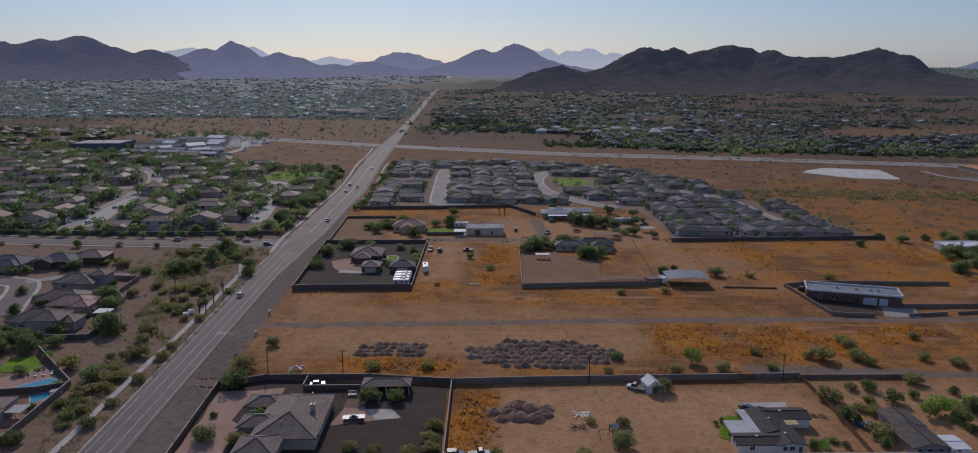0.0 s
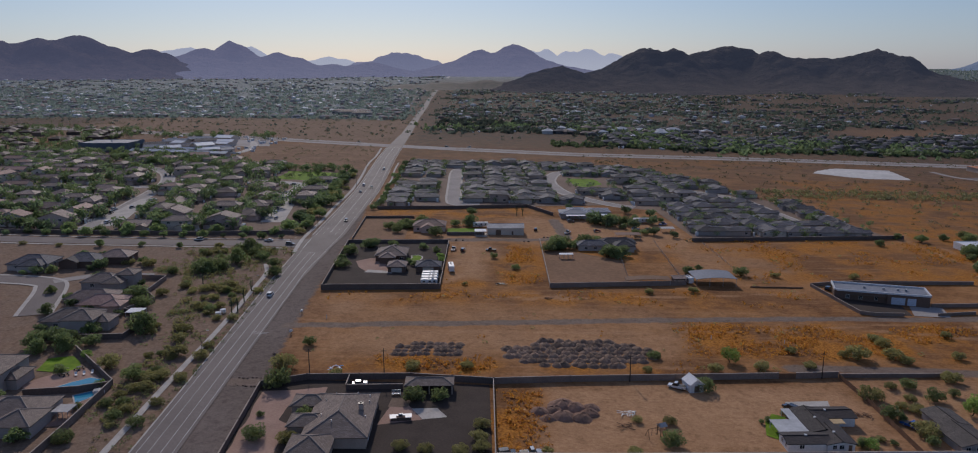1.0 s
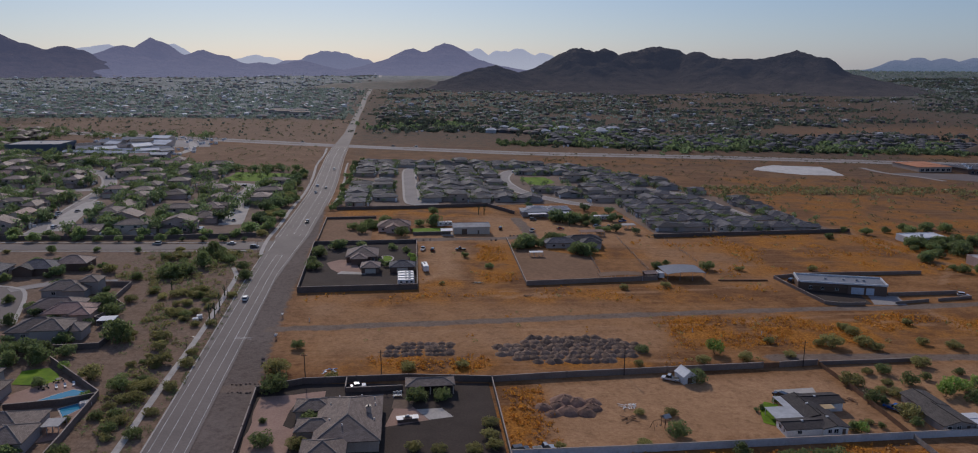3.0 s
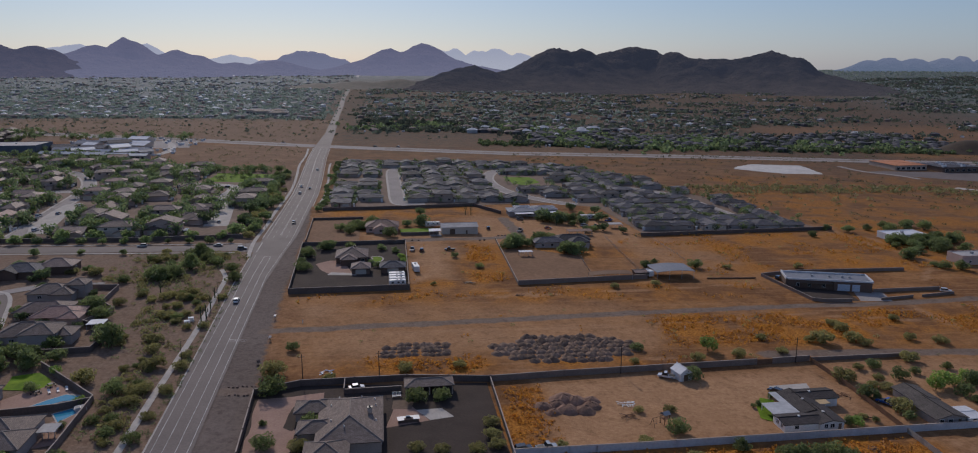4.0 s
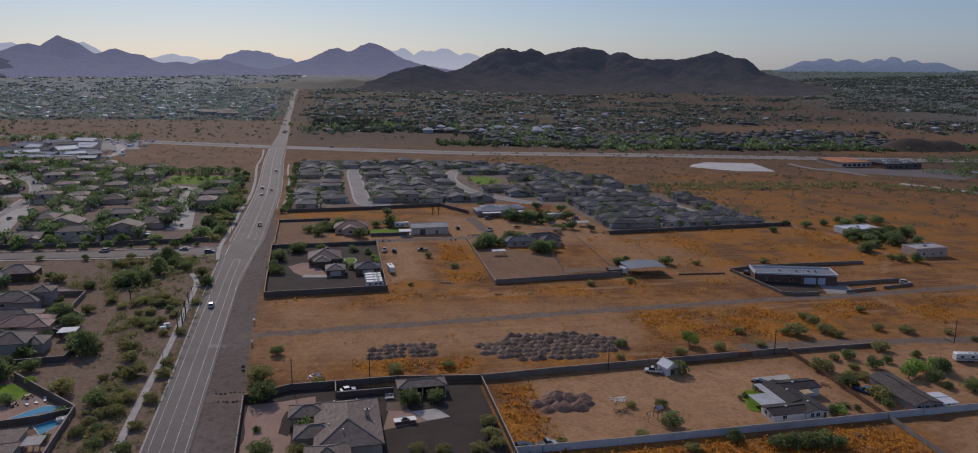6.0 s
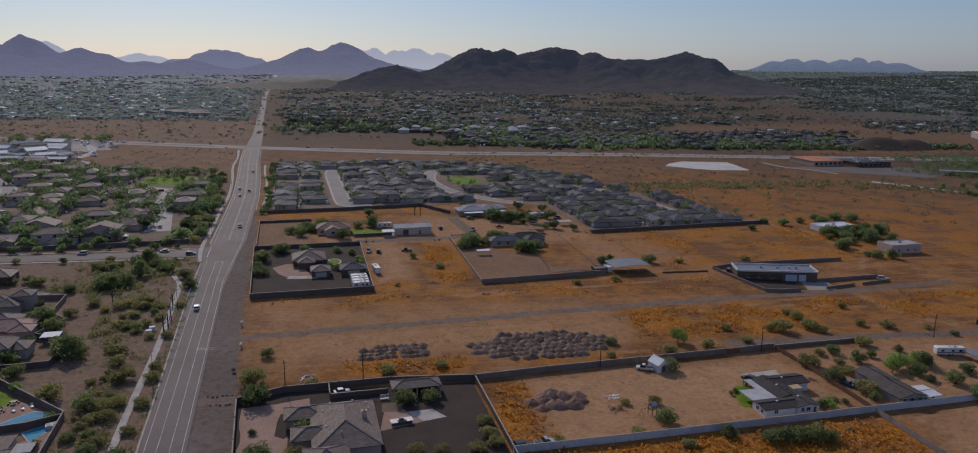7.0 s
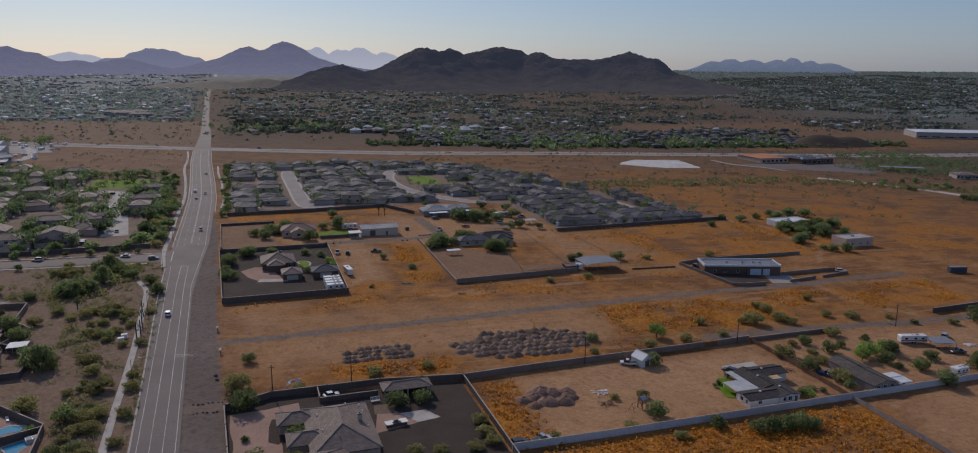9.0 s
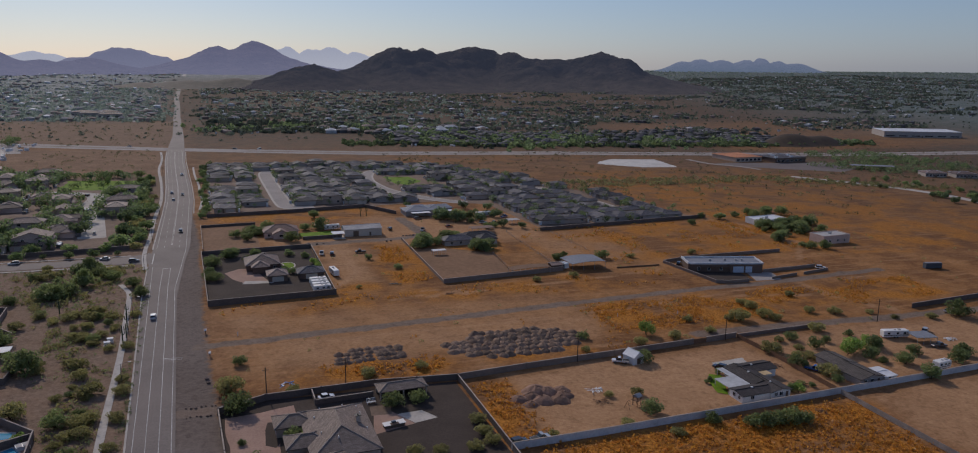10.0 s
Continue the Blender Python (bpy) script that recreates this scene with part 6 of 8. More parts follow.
def street_lamp(x, y):
    p = thing("street_lamp", "slim dark steel street lamp beside the road", "street lamp", pose(x, y, gz(x, y)), "street lamps")
    part("pole", Mesh().tube((0, 0, -0.3), (0, 0, 8.5), 0.1, 0.06, 8), DARK_METAL, p)
    part("arm", Mesh().tube((0, 0, 8.4), (2.2, 0, 8.9), 0.05, 0.04, 6), DARK_METAL, p)
    part("lamp_head", Mesh().box(2.0, -0.14, 8.82, 2.8, 0.14, 8.96), STEEL, p)
    return p


for _x, _y in ((-12.2, -20), (-14.0, 45), (-14.2, 112), (-14.4, 178), (-14, 250), (-15, 330), (-18, 410), (-22, 490)):
    street_lamp(_x, _y)


def cabinet(x, y):
    c = thing("utility_cabinet", "pale metal utility cabinet beside the walkway", "cabinet", pose(x, y, gz(x, y), 0, 0, 8), "utility cabinets")
    part("body", Mesh().box(-0.9, -0.7, -0.1, 0.9, 0.7, 1.3), TRIM_WHITE, c)
    part("lid", Mesh().box(-0.98, -0.78, 1.303, 0.98, 0.78, 1.4), ROOF_WHITE, c)
    part("plinth", Mesh().box(-1.1, -0.9, -0.2, 1.1, 0.9, 0.12), CONCRETE, c)
    return c


cabinet(-20.2, 20.5)
cabinet(-19.6, 24.0)


def plank_pile(x, y, n, label, mat, seed):
    """Loose boards and rubble thrown on the ground."""
    rng = random.Random(seed)
    p = thing("debris_pile", label, "debris", pose(x, y, gz(x, y)), "debris piles")
    for i in range(n):
        L = rng.uniform(0.8, 2.6)
        part("plank", Mesh().box(-L / 2, -0.12, 0, L / 2, 0.12, 0.09, pose(rng.uniform(-2, 2), rng.uniform(-1.5, 1.5), 0.02 + 0.07 * (i % 4), rng.uniform(-8, 8), rng.uniform(-8, 8), rng.uniform(0, 180))), mat, p)
    return p


plank_pile(119.5, -58, 16, "heap of pale scrap boards on bare soil", TRIM_WHITE, 1)
plank_pile(117, -66, 12, "heap of brown scrap timber on bare soil", TIMBER, 2)
plank_pile(88, 67.5, 14, "dark scrap heap on orange soil", DARK_METAL, 3)
plank_pile(108, 48, 10, "scatter of brown scrap timber", TIMBER, 4)
plank_pile(32.5, -27.5, 12, "small heap of blue plastic scrap", TANK_BLUE, 5)
plank_pile(186, -58, 14, "heap of pale boards behind a house", TIMBER, 6)
plank_pile(184, -72, 10, "stack of timber beside a house", TIMBER, 7)
plank_pile(262, -50, 20, "scrap heap on a dirt lot", DARK_METAL, 8)
plank_pile(270, -55, 20, "pale scrap heap on a dirt lot", TRIM_WHITE, 9)
plank_pile(176, -90, 16, "pile of brown brush and boards", TIMBER, 10)
parked("silver car on a dirt lot", 268, -46, 30, "silver", "suv")
parked("dark pickup truck on a dirt lot", 258, -60, -10, "grey", "pickup")
parked("white car on a dirt lot", 300, -30, 15, "white", "sedan")
parked("dark car at the edge of the yard wall", 84.5, -81.8, 10, "black", "suv")
parked("white pickup truck at the edge of the yard wall", 90.5, -81.6, 8, "silver", "pickup")


# ---- neighbourhoods ----
def inside(poly, x, y):
    c = False
    for (x0, y0), (x1, y1) in zip(poly, poly[1:] + poly[:1]):
        if (y0 > y) != (y1 > y) and x < (x1 - x0) * (y - y0) / (y1 - y0) + x0:
            c = not c
    return c


def off_line(pts, x, y):
    best = 1e9
    for (x0, y0), (x1, y1) in zip(pts, pts[1:]):
        L = (x1 - x0) ** 2 + (y1 - y0) ** 2
        f = max(0, min(1, ((x - x0) * (x1 - x0) + (y - y0) * (y1 - y0)) / L))
        best = min(best, math.hypot(x - x0 - f * (x1 - x0), y - y0 - f * (y1 - y0)))
    return best


def street(name, pts, half, mat=None):
    strip(name, pts, -half, half, mat or ASPHALT_OLD, 0.04, 5, "pale grey asphalt residential street", "street")
    for s in (-1, 1):
        strip("sidewalk_6", pts, s * half, s * (half + 1.6), CONCRETE, 0.12, 5, "pale concrete walkway and kerb", "sidewalk")


def row_house(seed, roof, wall, two, small=1.0, distant=False, pitch=(0.3, 0.42), deep=1.0):
    """A model of a tract house about 13 by 17 m, with a garage wing and a rear wing."""
    rng = random.Random(seed)
    h = 5.7 if two else 3.0
    w, d = rng.uniform(6.0, 7.8) * small, rng.uniform(7.0, 8.8) * small * deep
    k = rng.choice((-1, 1))
    g = rng.choice(("y", "y", "x", "")) if two else rng.choice(("", "", "x"))
    front = (0.5, k * (w + 0.5)) if k > 0 else (k * (w + 0.5), -0.5)
    rear = (-w * 0.92, -w * 0.1) if k > 0 else (w * 0.1, w * 0.92)
    wings = [(-w, -d + 3, w, d - (2.5 if two else 0), h, g), (front[0], -d, front[1], d * rng.uniform(-0.1, 0.3), rng.choice((3.0, 3.1)), rng.choice(("", "y"))),
             (rear[0], d - 6, rear[1], d + 1.7, 3.05, rng.choice(("", "y")))]
    if two and rng.random() < 0.6:
        wings.append((-k * (w + 3.4) if k > 0 else w - 0.3, -d + 5, -w + 0.3 if k > 0 else w + 3.4, d - 5, 3.02, ""))
    # a gabled bay over the entry
    e = -k * w * 0.55
    wings.append((e - 2.2, -d + 1.4, e + 2.2, 0, h - 0.25 if two else 2.85, "y"))
    if not distant:
        wings.append((e - 3.0, d - 7, e + 2.4, d + (0.2 if two else 2.4), 2.95, rng.choice(("y", ""))))
    win = [(-k * w * 0.5, -d + 1.4, 1.0, 1.6, 1.2, "s"), (-k * w, -d + 4.2, 1.0, 1.6, 1.2, "w" if k > 0 else "e")]
    if two:
        win += [(-k * w * 0.5, -d + 1.4, 3.8, 1.6, 1.1, "s"), (k * w * 0.5, d - 2.5, 3.9, 1.6, 1.2, "n"), (-k * w * 0.3, d - 2.5, 3.9, 1.6, 1.2, "n"), (k * w * 0.45, -d + 3, 3.9, 1.4, 1.1, "s"), (-k * w, 1, 3.8, 1.4, 1.1, "w" if k > 0 else "e")]
    return house("house", "", pose(0, 0, -40), wings, wall, roof, win, [(k * w * 0.55, -d, 0, 4.6, 2.3, "s")], [(-k * w * 0.15, -d + 3, 0, 1.0, 2.1, "s")], [], rng.uniform(*pitch), far=True, plain_far=distant)


def tract(models, spots, label, group):
    used = set()
    rng = random.Random(len(spots))
    for n, (x, y, turn) in enumerate(spots):
        i = n if n < len(models) else rng.randrange(len(models))
        m = pose(x, y, gz(x, y), 0, 0, turn)
        o = models[i] if i not in used else copy_thing(models[i], m)
        used.add(i)
        o.matrix_world = m
        tagged(o, label[i % len(label)], "house", group)


GREY_MODELS = [row_house(s, ROOF_DARK, STUCCO[(2, 0, 3, 2)[s % 4]], False, 0.97, pitch=(0.22, 0.3)) for s in range(20, 25)]
GREY_FAR = [row_house(s, ROOF_DARK, STUCCO[(2, 0, 3, 2)[s % 4]], s == 53, 0.98, True, (0.22, 0.3)) for s in range(50, 58)]
_TAN_ROOFS, _TAN_WALLS = (ROOF_BROWN, ROOF_RED, ROOF_SAND, ROOF_GREY, ROOF_BROWN), (1, 3, 0, 3, 1)
TAN_MODELS = [row_house(s, _TAN_ROOFS[s % 5], STUCCO[_TAN_WALLS[s % 5]], s % 4 != 0, 1.2, deep=0.85) for s in range(30, 38)]
TAN_FAR = [row_house(s, _TAN_ROOFS[s % 5], STUCCO[_TAN_WALLS[s % 5]], s % 4 != 0, 1.12, True, deep=0.88) for s in range(60, 68)]
TAN_LABELS = ["stuccoed tract house with brown tiled roofs", "pinkish stuccoed house with tiled roofs", "stuccoed house with tiled gables among trees", "tan tract house with tiled roofs"]

# grey estate east of the road
EST = [(12, 247), (112, 252), (166, 262), (196, 244), (200, 158), (322, 172), (308, 262), (268, 350), (236, 440), (150, 474), (14, 468)]
CUL_A = smooth_line([(80, 258), (66, 258), (61.5, 264), (61, 330), (60, 420), (66, 436), (100, 440)])
CUL_B = smooth_line([(162, 428), (149, 419), (139, 380), (138, 345), (146, 302), (174, 262), (186, 256)])
CUL_C = [(246, 330), (273, 298), (282, 213)]
patch("estate_ground", [(13, 249), (111, 254), (166, 264), (198, 246), (202, 160), (320, 173), (306, 262), (266, 350), (234, 438), (150, 471), (15, 466)], DIRT_ROAD, 0.02, "grey gravel gardens of an estate", "ground")
street("street", CUL_A, 4.5)
street("street_2", CUL_B, 4.0)
street("street_3", CUL_C, 3.5)
strip("street_4", [(222, 250), (236, 226), (270, 222)], -3, 3, ASPHALT_OLD, 0.04, 5, "pale grey asphalt residential street", "street")
patch("park", [(155, 386), (156, 352), (166, 342), (180, 356), (177, 385)], LAWN, 0.05, "green park lawn in the estate", "lawn", rag=3)
_rng = random.Random(5)
_spots = []
for _j in range(18):
    for _i in range(19):
        _x, _y = 24 + 17.2 * _i + _rng.uniform(-1, 1), 160 + 19.0 * _j + _rng.uniform(-1, 1)
        if not inside(EST, _x, _y) or not inside(EST, _x + 5, _y - 6) or not inside(EST, _x - 4, _y):
            continue
        if off_line(CUL_A, _x, _y) < 12 or off_line(CUL_B, _x, _y) < 12 or off_line(CUL_C, _x, _y) < 11 or (150 < _x < 196 and 322 < _y < 392):
            continue
        if _x < 50 and 345 < _y < 372:
            continue
        _spots.append((_x, _y, _rng.choice((90, -90, 90, -90, 0, 180)) + _rng.uniform(-4, 4)))
for _ms, _sp in ((GREY_MODELS, [p for p in _spots if p[1] < 258]), (GREY_FAR, [p for p in _spots if p[1] >= 258])):
    tract(_ms, _sp, ["single-storey estate house with dark grey tiled roofs", "single-storey stuccoed house with a dark grey tiled roof"], "grey estate houses")
GREY_SPOTS = _spots
wall_run("block_wall", [(13, 236), (60, 241.5), (112, 252), (127, 224)], 2.0, "long dark block wall along an estate", BLOCK_DARK, group="block walls")
wall_run("block_wall", [(198, 156.5), (246, 162), (326, 171.5)], 2.0, "long dark block wall along an estate", BLOCK_DARK, group="block walls")
wall_run("block_wall", [(14, 470.5), (150, 476)], 2.0, "long dark block wall along an estate", BLOCK_DARK, group="block walls")
house("house", "large modern house with pale grey hipped roofs", pose(0, 0, gz(144, 225)), [(131, 215, 150, 228, 3.4, ""), (146, 219, 163, 232, 3.5, ""), (137, 227, 148, 236, 3.2, "")], STUCCO[2], METAL_ROOF, pitch=0.2,
      windows=[(136, 215, 1, 2, 1.3, "s"), (144, 215, 1, 2, 1.3, "s"), (155, 219, 1, 2, 1.3, "s")], ridge_mat=ROOF_WHITE)
flat_canopy(134, 209.5, 146, 214.5, 2.9, "white flat patio roof on posts", ROOF_WHITE)
flat_canopy(152, 213, 162, 218.5, 2.9, "white flat patio roof on posts", ROOF_WHITE)
trailer("white motor home parked behind the estate", 180, 206, 5, 10)

# tan neighbourhood west of the road
ST_N = smooth_line([(-140, 160), (-143, 187), (-151, 260), (-158, 330), (-190, 400), (-250, 430)])
CUL_N = smooth_line([(-44, 190), (-48, 225), (-56, 290), (-53, 322), (-66, 338), (-95, 342)])
street("street_5", ST_N, 3.8)
street("street_6", CUL_N, 5.2, CONCRETE)
ST_W = [(-420, 300), (-300, 296), (-190, 300), (-158, 310)]
street("street_7", ST_W, 3.6)
patch("park_2", [(-84, 402), (-30, 394), (-28, 350), (-40, 346), (-58, 352), (-86, 356)], LAWN, 0.05, "bright green park lawn beside the road", "lawn", rag=3)
WESTN = [(-24, 168), (-30, 345), (-100, 420), (-180, 470), (-345, 490), (-330, 400), (-235, 168)]
_spots = [(-159, 170, 180), (-184, 172, 0), (-112, 168, 180), (-90, 169, 180), (-68, 176, 0), (-60, 203, 180), (-159, 195, 90), (-165, 224, 90), (-114, 205, -90), (-118, 233, -90), (-116, 260, -90),
          (-139, 284, 180), (-170, 262, 90), (-66, 262, 90), (-62, 232, 90), (-108, 322, 180), (-85, 312, 180), (-72, 292, 100), (-218, 275, 0), (-216, 243, 180), (-222, 323, 180), (-133, 345, 180)]
for _j in range(14):
    for _i in range(16):
        _x, _y = -38 - 20.5 * _i + _rng.uniform(-1.5, 1.5), 191 + 22.5 * _j + _rng.uniform(-1.5, 1.5)
        if not inside(WESTN, _x, _y) or off_line(ST_N, _x, _y) < 13 or off_line(CUL_N, _x, _y) < 13 or off_line(ST_W, _x, _y) < 13 or (_x > -34 and _y < 300):
            continue
        if min(math.hypot(_x - a, _y - b) for a, b, _ in _spots) < 19.5 or (_x > -90 and _y > 345):
            continue
        _spots.append((_x, _y, _rng.choice((0, 90, -90, 180, 0)) + _rng.uniform(-12, 12)))
TAN_SPOTS = _spots
patch("tract_ground", [(-26, 163), (-30, 345), (-100, 425), (-180, 474), (-345, 494), (-335, 400), (-240, 163)], DIRT_ROAD, 0.015, "grey gravel gardens of the western tract", "ground")
for _ms, _sp in ((TAN_MODELS, [p for p in _spots if p[1] < 190]), (TAN_FAR, [p for p in _spots if p[1] >= 190])):
    tract(_ms, _sp, TAN_LABELS, "western tract houses")
for _i, (_x, _y, _t) in enumerate(TAN_SPOTS):
    if _y < 330 and _i % 2 == 0:
        _a = radians(_t)
        _p = [(_x + u * math.cos(_a) - v * math.sin(_a), _y + u * math.sin(_a) + v * math.cos(_a)) for u, v in ((-3, -8), (3, -8), (3.4, -13), (-3.4, -13))]
        patch("driveway_3", _p, CONCRETE, 0.06, "pale concrete house drive", "driveway")
patch("street_court", [(-141, 262), (-150, 259), (-149, 235), (-145, 194), (-137, 172), (-126, 173), (-130, 189), (-136, 222), (-134, 245)], CONCRETE, 0.07, "pale concrete residential court", "street")
patch("lawn_5", [(-112, 297), (-98, 297), (-97, 285), (-111, 284)], GRASS_YELLOW, 0.05, "small yellowing lawn between houses", "lawn")
_cars = [car("car parked beside the street", pose(-150, 219, gz(-150, 219) + 0.1, 0, 0, 80), "white", "suv"), car("car parked beside the street", pose(-86, 180, gz(-86, 180) + 0.1), "silver", "sedan"), car("car parked beside the street", pose(-79, 215, gz(-79, 215) + 0.1, 0, 0, 40), "black", "suv")]
for _i, (_x, _y, _t) in enumerate(((-51, 232, 95), (-54, 272, 80), (-109, 214, 0), (-139, 252, 60), (-109, 231, 5), (-53, 287, 100), (-49, 218, 95), (-142, 226, 85), (-147, 208, 100), (-136, 180, 80), (-129, 182, 80), (-52, 246, 95), (-58, 258, 85), (-55, 300, 90), (-63, 326, 150), (-82, 336, 5),
                             (-88, 183, 30), (-83, 186, 60), (-155, 300, 80), (-44, 200, 95))):
    _o = copy_thing(_cars[_i % 3], pose(_x, _y, gz(_x, _y) + 0.1, 0, 0, _t))
wall_run("block_wall", [(-420, 164), (-170, 152), (-123, 152.5), (-74, 153.5), (-24, 160)], 2.0, "long dark block wall along a side street", BLOCK_DARK, group="block walls")

# houses south of the side street
SOUTH_HOUSES = [
    ("low house with dark grey tiled roofs beside a street", -124, 84, [(-9, -6, 9, 7, 3, ""), (-3, -9, 8, 0, 3, "")], 2, ROOF_DARK),
    ("dark brown tiled house beside a street", -104, 90, [(-8, -6, 8, 6, 3, ""), (-8, -8, 0, 0, 3, "y")], 5, ROOF_DARK),
    ("brown house with a dark flat gable", -92, 96, [(-7, -5, 7, 6, 3.4, "")], 5, ROOF_BROWN),
    ("two-winged house with pale grey tiled roofs", -78, 56, [(-9, -4, 6, 7, 3, ""), (0, -6, 8, 3, 3, ""), (4, 0, 11, 8, 5, "")], 2, ROOF_GREY),
    ("low house with dark tiled roofs behind a wall", -72, 34, [(-10, -5, 8, 6, 3, ""), (-2, -7, 9, 0, 3, "")], 0, ROOF_BROWN),
    ("low house with a red-brown tiled roof behind a wall", -66, 27.5, [(-8, -5, 8, 6, 3, ""), (2, -7, 9, 0, 3, "")], 1, ROOF_RED),
    ("house with grey tiled roofs behind a tall wall", -66, 9, [(-11, -6, 6, 7, 3.2, ""), (-2, -9, 9, 1, 4.6, ""), (6, -6, 13, 2, 3, "")], 2, ROOF_GREY),
    ("two-storey grey house beside a lawn", -66, -43, [(-9, -7, 7, 8, 5.6, ""), (3, -4, 10, 5, 3, "")], 2, ROOF_GREY),
    ("house with grey tiled roofs beside a pool", -44, -66, [(-10, -6, 7, 8, 3.2, ""), (-2, -10, 8, 0, 3.2, "")], 2, ROOF_GREY),
    ("tan house beside a residential street", -124, 36, [(-8, -7, 8, 7, 3, "")], 0, ROOF_BROWN),
    ("tan house beside a residential street", -122, 8, [(-8, -7, 8, 7, 3, "")], 0, ROOF_GREY),
    ("grey house beside a residential street", -100, -22, [(-8, -7, 8, 7, 3, "")], 2, ROOF_BROWN),
    ("tan house behind a low wall", -60, -92, [(-9, -7, 8, 7, 3, "")], 0, ROOF_GREY),
]
for _label, _x, _y, _w, _s, _r in SOUTH_HOUSES:
    _a = _w[0]
    house("house", _label, pose(_x, _y, gz(_x, _y), 0, 0, 0), _w, STUCCO[_s], _r, group="houses south of the side street",
          windows=[(_a[0] * 0.5, _a[1], 1.0, 1.6, 1.2, "s"), (_a[2], (_a[1] + _a[3]) / 2, 1.0, 1.4, 1.2, "e"), (_a[0], 1, 1.0, 1.4, 1.2, "w")],
          garage=[(_a[0], -2, 0, 4.4, 2.2, "w")], doors=[(_a[2] - 1.5, _a[1], 0, 1, 2.1, "s")])
ST_S = smooth_line([(-88, 18), (-92, 30), (-99, 52), (-106, 63), (-150, 66), (-220, 70)])
street("street_8", ST_S, 5.0, ASPHALT)
strip("street_9", [(-104, 62), (-92, 71), (-66, 74)], -3.2, 3.2, ASPHALT_OLD, 0.05, 5, "pale grey asphalt court", "street")
wall_run("block_wall", [(-30.0, -100), (-29.8, -70), (-30.5, -43), (-54.5, -16.5)], 1.9, "brown block wall round back gardens", BLOCK_WALL, group="block walls")
wall_run("block_wall", [(-30.8, -44.6), (-38, -48.2), (-52, -51)], 1.9, "dark block wall between two back gardens", BLOCK_DARK, group="block walls")
wall_run("block_wall", [(-72, -8), (-58, -6.5), (-44.5, -5), (-43, 14), (-56, 22)], 1.9, "dark block wall behind a house", BLOCK_DARK, group="block walls")
wall_run("block_wall", [(-67, 44), (-57.5, 45.5), (-58, 67), (-69, 67.5)], 1.9, "brown block wall round a back garden", BLOCK_WALL, group="block walls")
wall_run("block_wall", [(-56, 22), (-50.5, 36.5), (-57.5, 45.5)], 1.9, "brown block wall behind back gardens", BLOCK_WALL, group="block walls")
patch("lawn_4", [(-58, -33), (-51, -34.5), (-46, -31), (-48.5, -26), (-53, -21), (-60, -23)], LAWN, 0.06, "bright green back lawn", "lawn", rag=0.6)
patch("terrace", [(-50, -33), (-44, -30.5), (-32.5, -42.5), (-38, -47), (-50, -49), (-58, -44)], PINK_PAVING, 0.05, "pale paved pool terrace", "terrace")
patch("terrace_2", [(-40, -60), (-31.5, -48), (-31, -68), (-36, -70)], PINK_PAVING, 0.05, "pale paved pool terrace", "terrace")


def pool(poly, label):
    patch("pool", poly, CONCRETE, 0.10, label, "swimming pool", rag=0)
    cx, cy = sum(p[0] for p in poly) / len(poly), sum(p[1] for p in poly) / len(poly)
    patch("water", [(cx + (x - cx) * 0.86, cy + (y - cy) * 0.86) for x, y in poly], POOL_WATER, 0.115, "clear blue pool water", "water")


pool([(-46.5, -45.2), (-43.4, -41.2), (-39.2, -37.4), (-35.0, -38.8), (-34.8, -42.0), (-38.5, -42.6), (-41.2, -44.6), (-44.2, -47.4)], "kidney-shaped garden pool with a pale edge")
pool([(-38.6, -50.4), (-34.2, -47.0), (-31.8, -50.4), (-35.0, -56.4)], "small garden pool with a pale edge")
flat_canopy(-36, -66, -31.5, -61, 2.5, "pale flat patio roof on posts", ROOF_FLAT)
flat_canopy(-52.8, 15.5, -47.0, 21.0, 2.5, "white flat patio roof on posts", ROOF_WHITE)

def lounger(x, y, turn):
    o = thing("sun_lounger", "white sun lounger on a pool terrace", "lounger", pose(x, y, gz(x, y) + 0.06, 0, 0, turn), "sun loungers")
    part("seat", Mesh().box(-0.95, -0.33, 0.28, 0.4, 0.33, 0.36), TRIM_WHITE, o)
    part("backrest", Mesh().box(0, -0.33, 0, 0.8, 0.33, 0.08, pose(0.4, 0, 0.3, 0, -40, 0)), TRIM_WHITE, o)
    for sx in (-0.85, 0.35):
        for sy in (-0.28, 0.28):
            part("leg", Mesh().box(sx - 0.03, sy - 0.03, -0.05, sx + 0.03, sy + 0.03, 0.28), STEEL, o)
    return o


for _x, _y, _t in ((-44.5, -36.5, 120), (-42.5, -35.6, 115), (-40.5, -34.6, 110), (-33.0, -45.2, 60)):
    lounger(_x, _y, _t)


def garden_table(x, y):
    t = thing("garden_table", "round dark garden table with stools on a terrace", "table", pose(x, y, gz(x, y) + 0.05))
    part("tabletop", Mesh().tube((0, 0, 0.7), (0, 0, 0.76), 0.8, 0.8, 16), DARK_METAL, t)
    part("pedestal", Mesh().tube((0, 0, 0), (0, 0, 0.7), 0.12, 0.06, 8), DARK_METAL, t)
    for k in range(5):
        a = 1.257 * k
        part("stool", Mesh().tube((1.3 * math.cos(a), 1.3 * math.sin(a), 0), (1.3 * math.cos(a), 1.3 * math.sin(a), 0.45), 0.22, 0.26, 10), DARK_METAL, t)
    return t


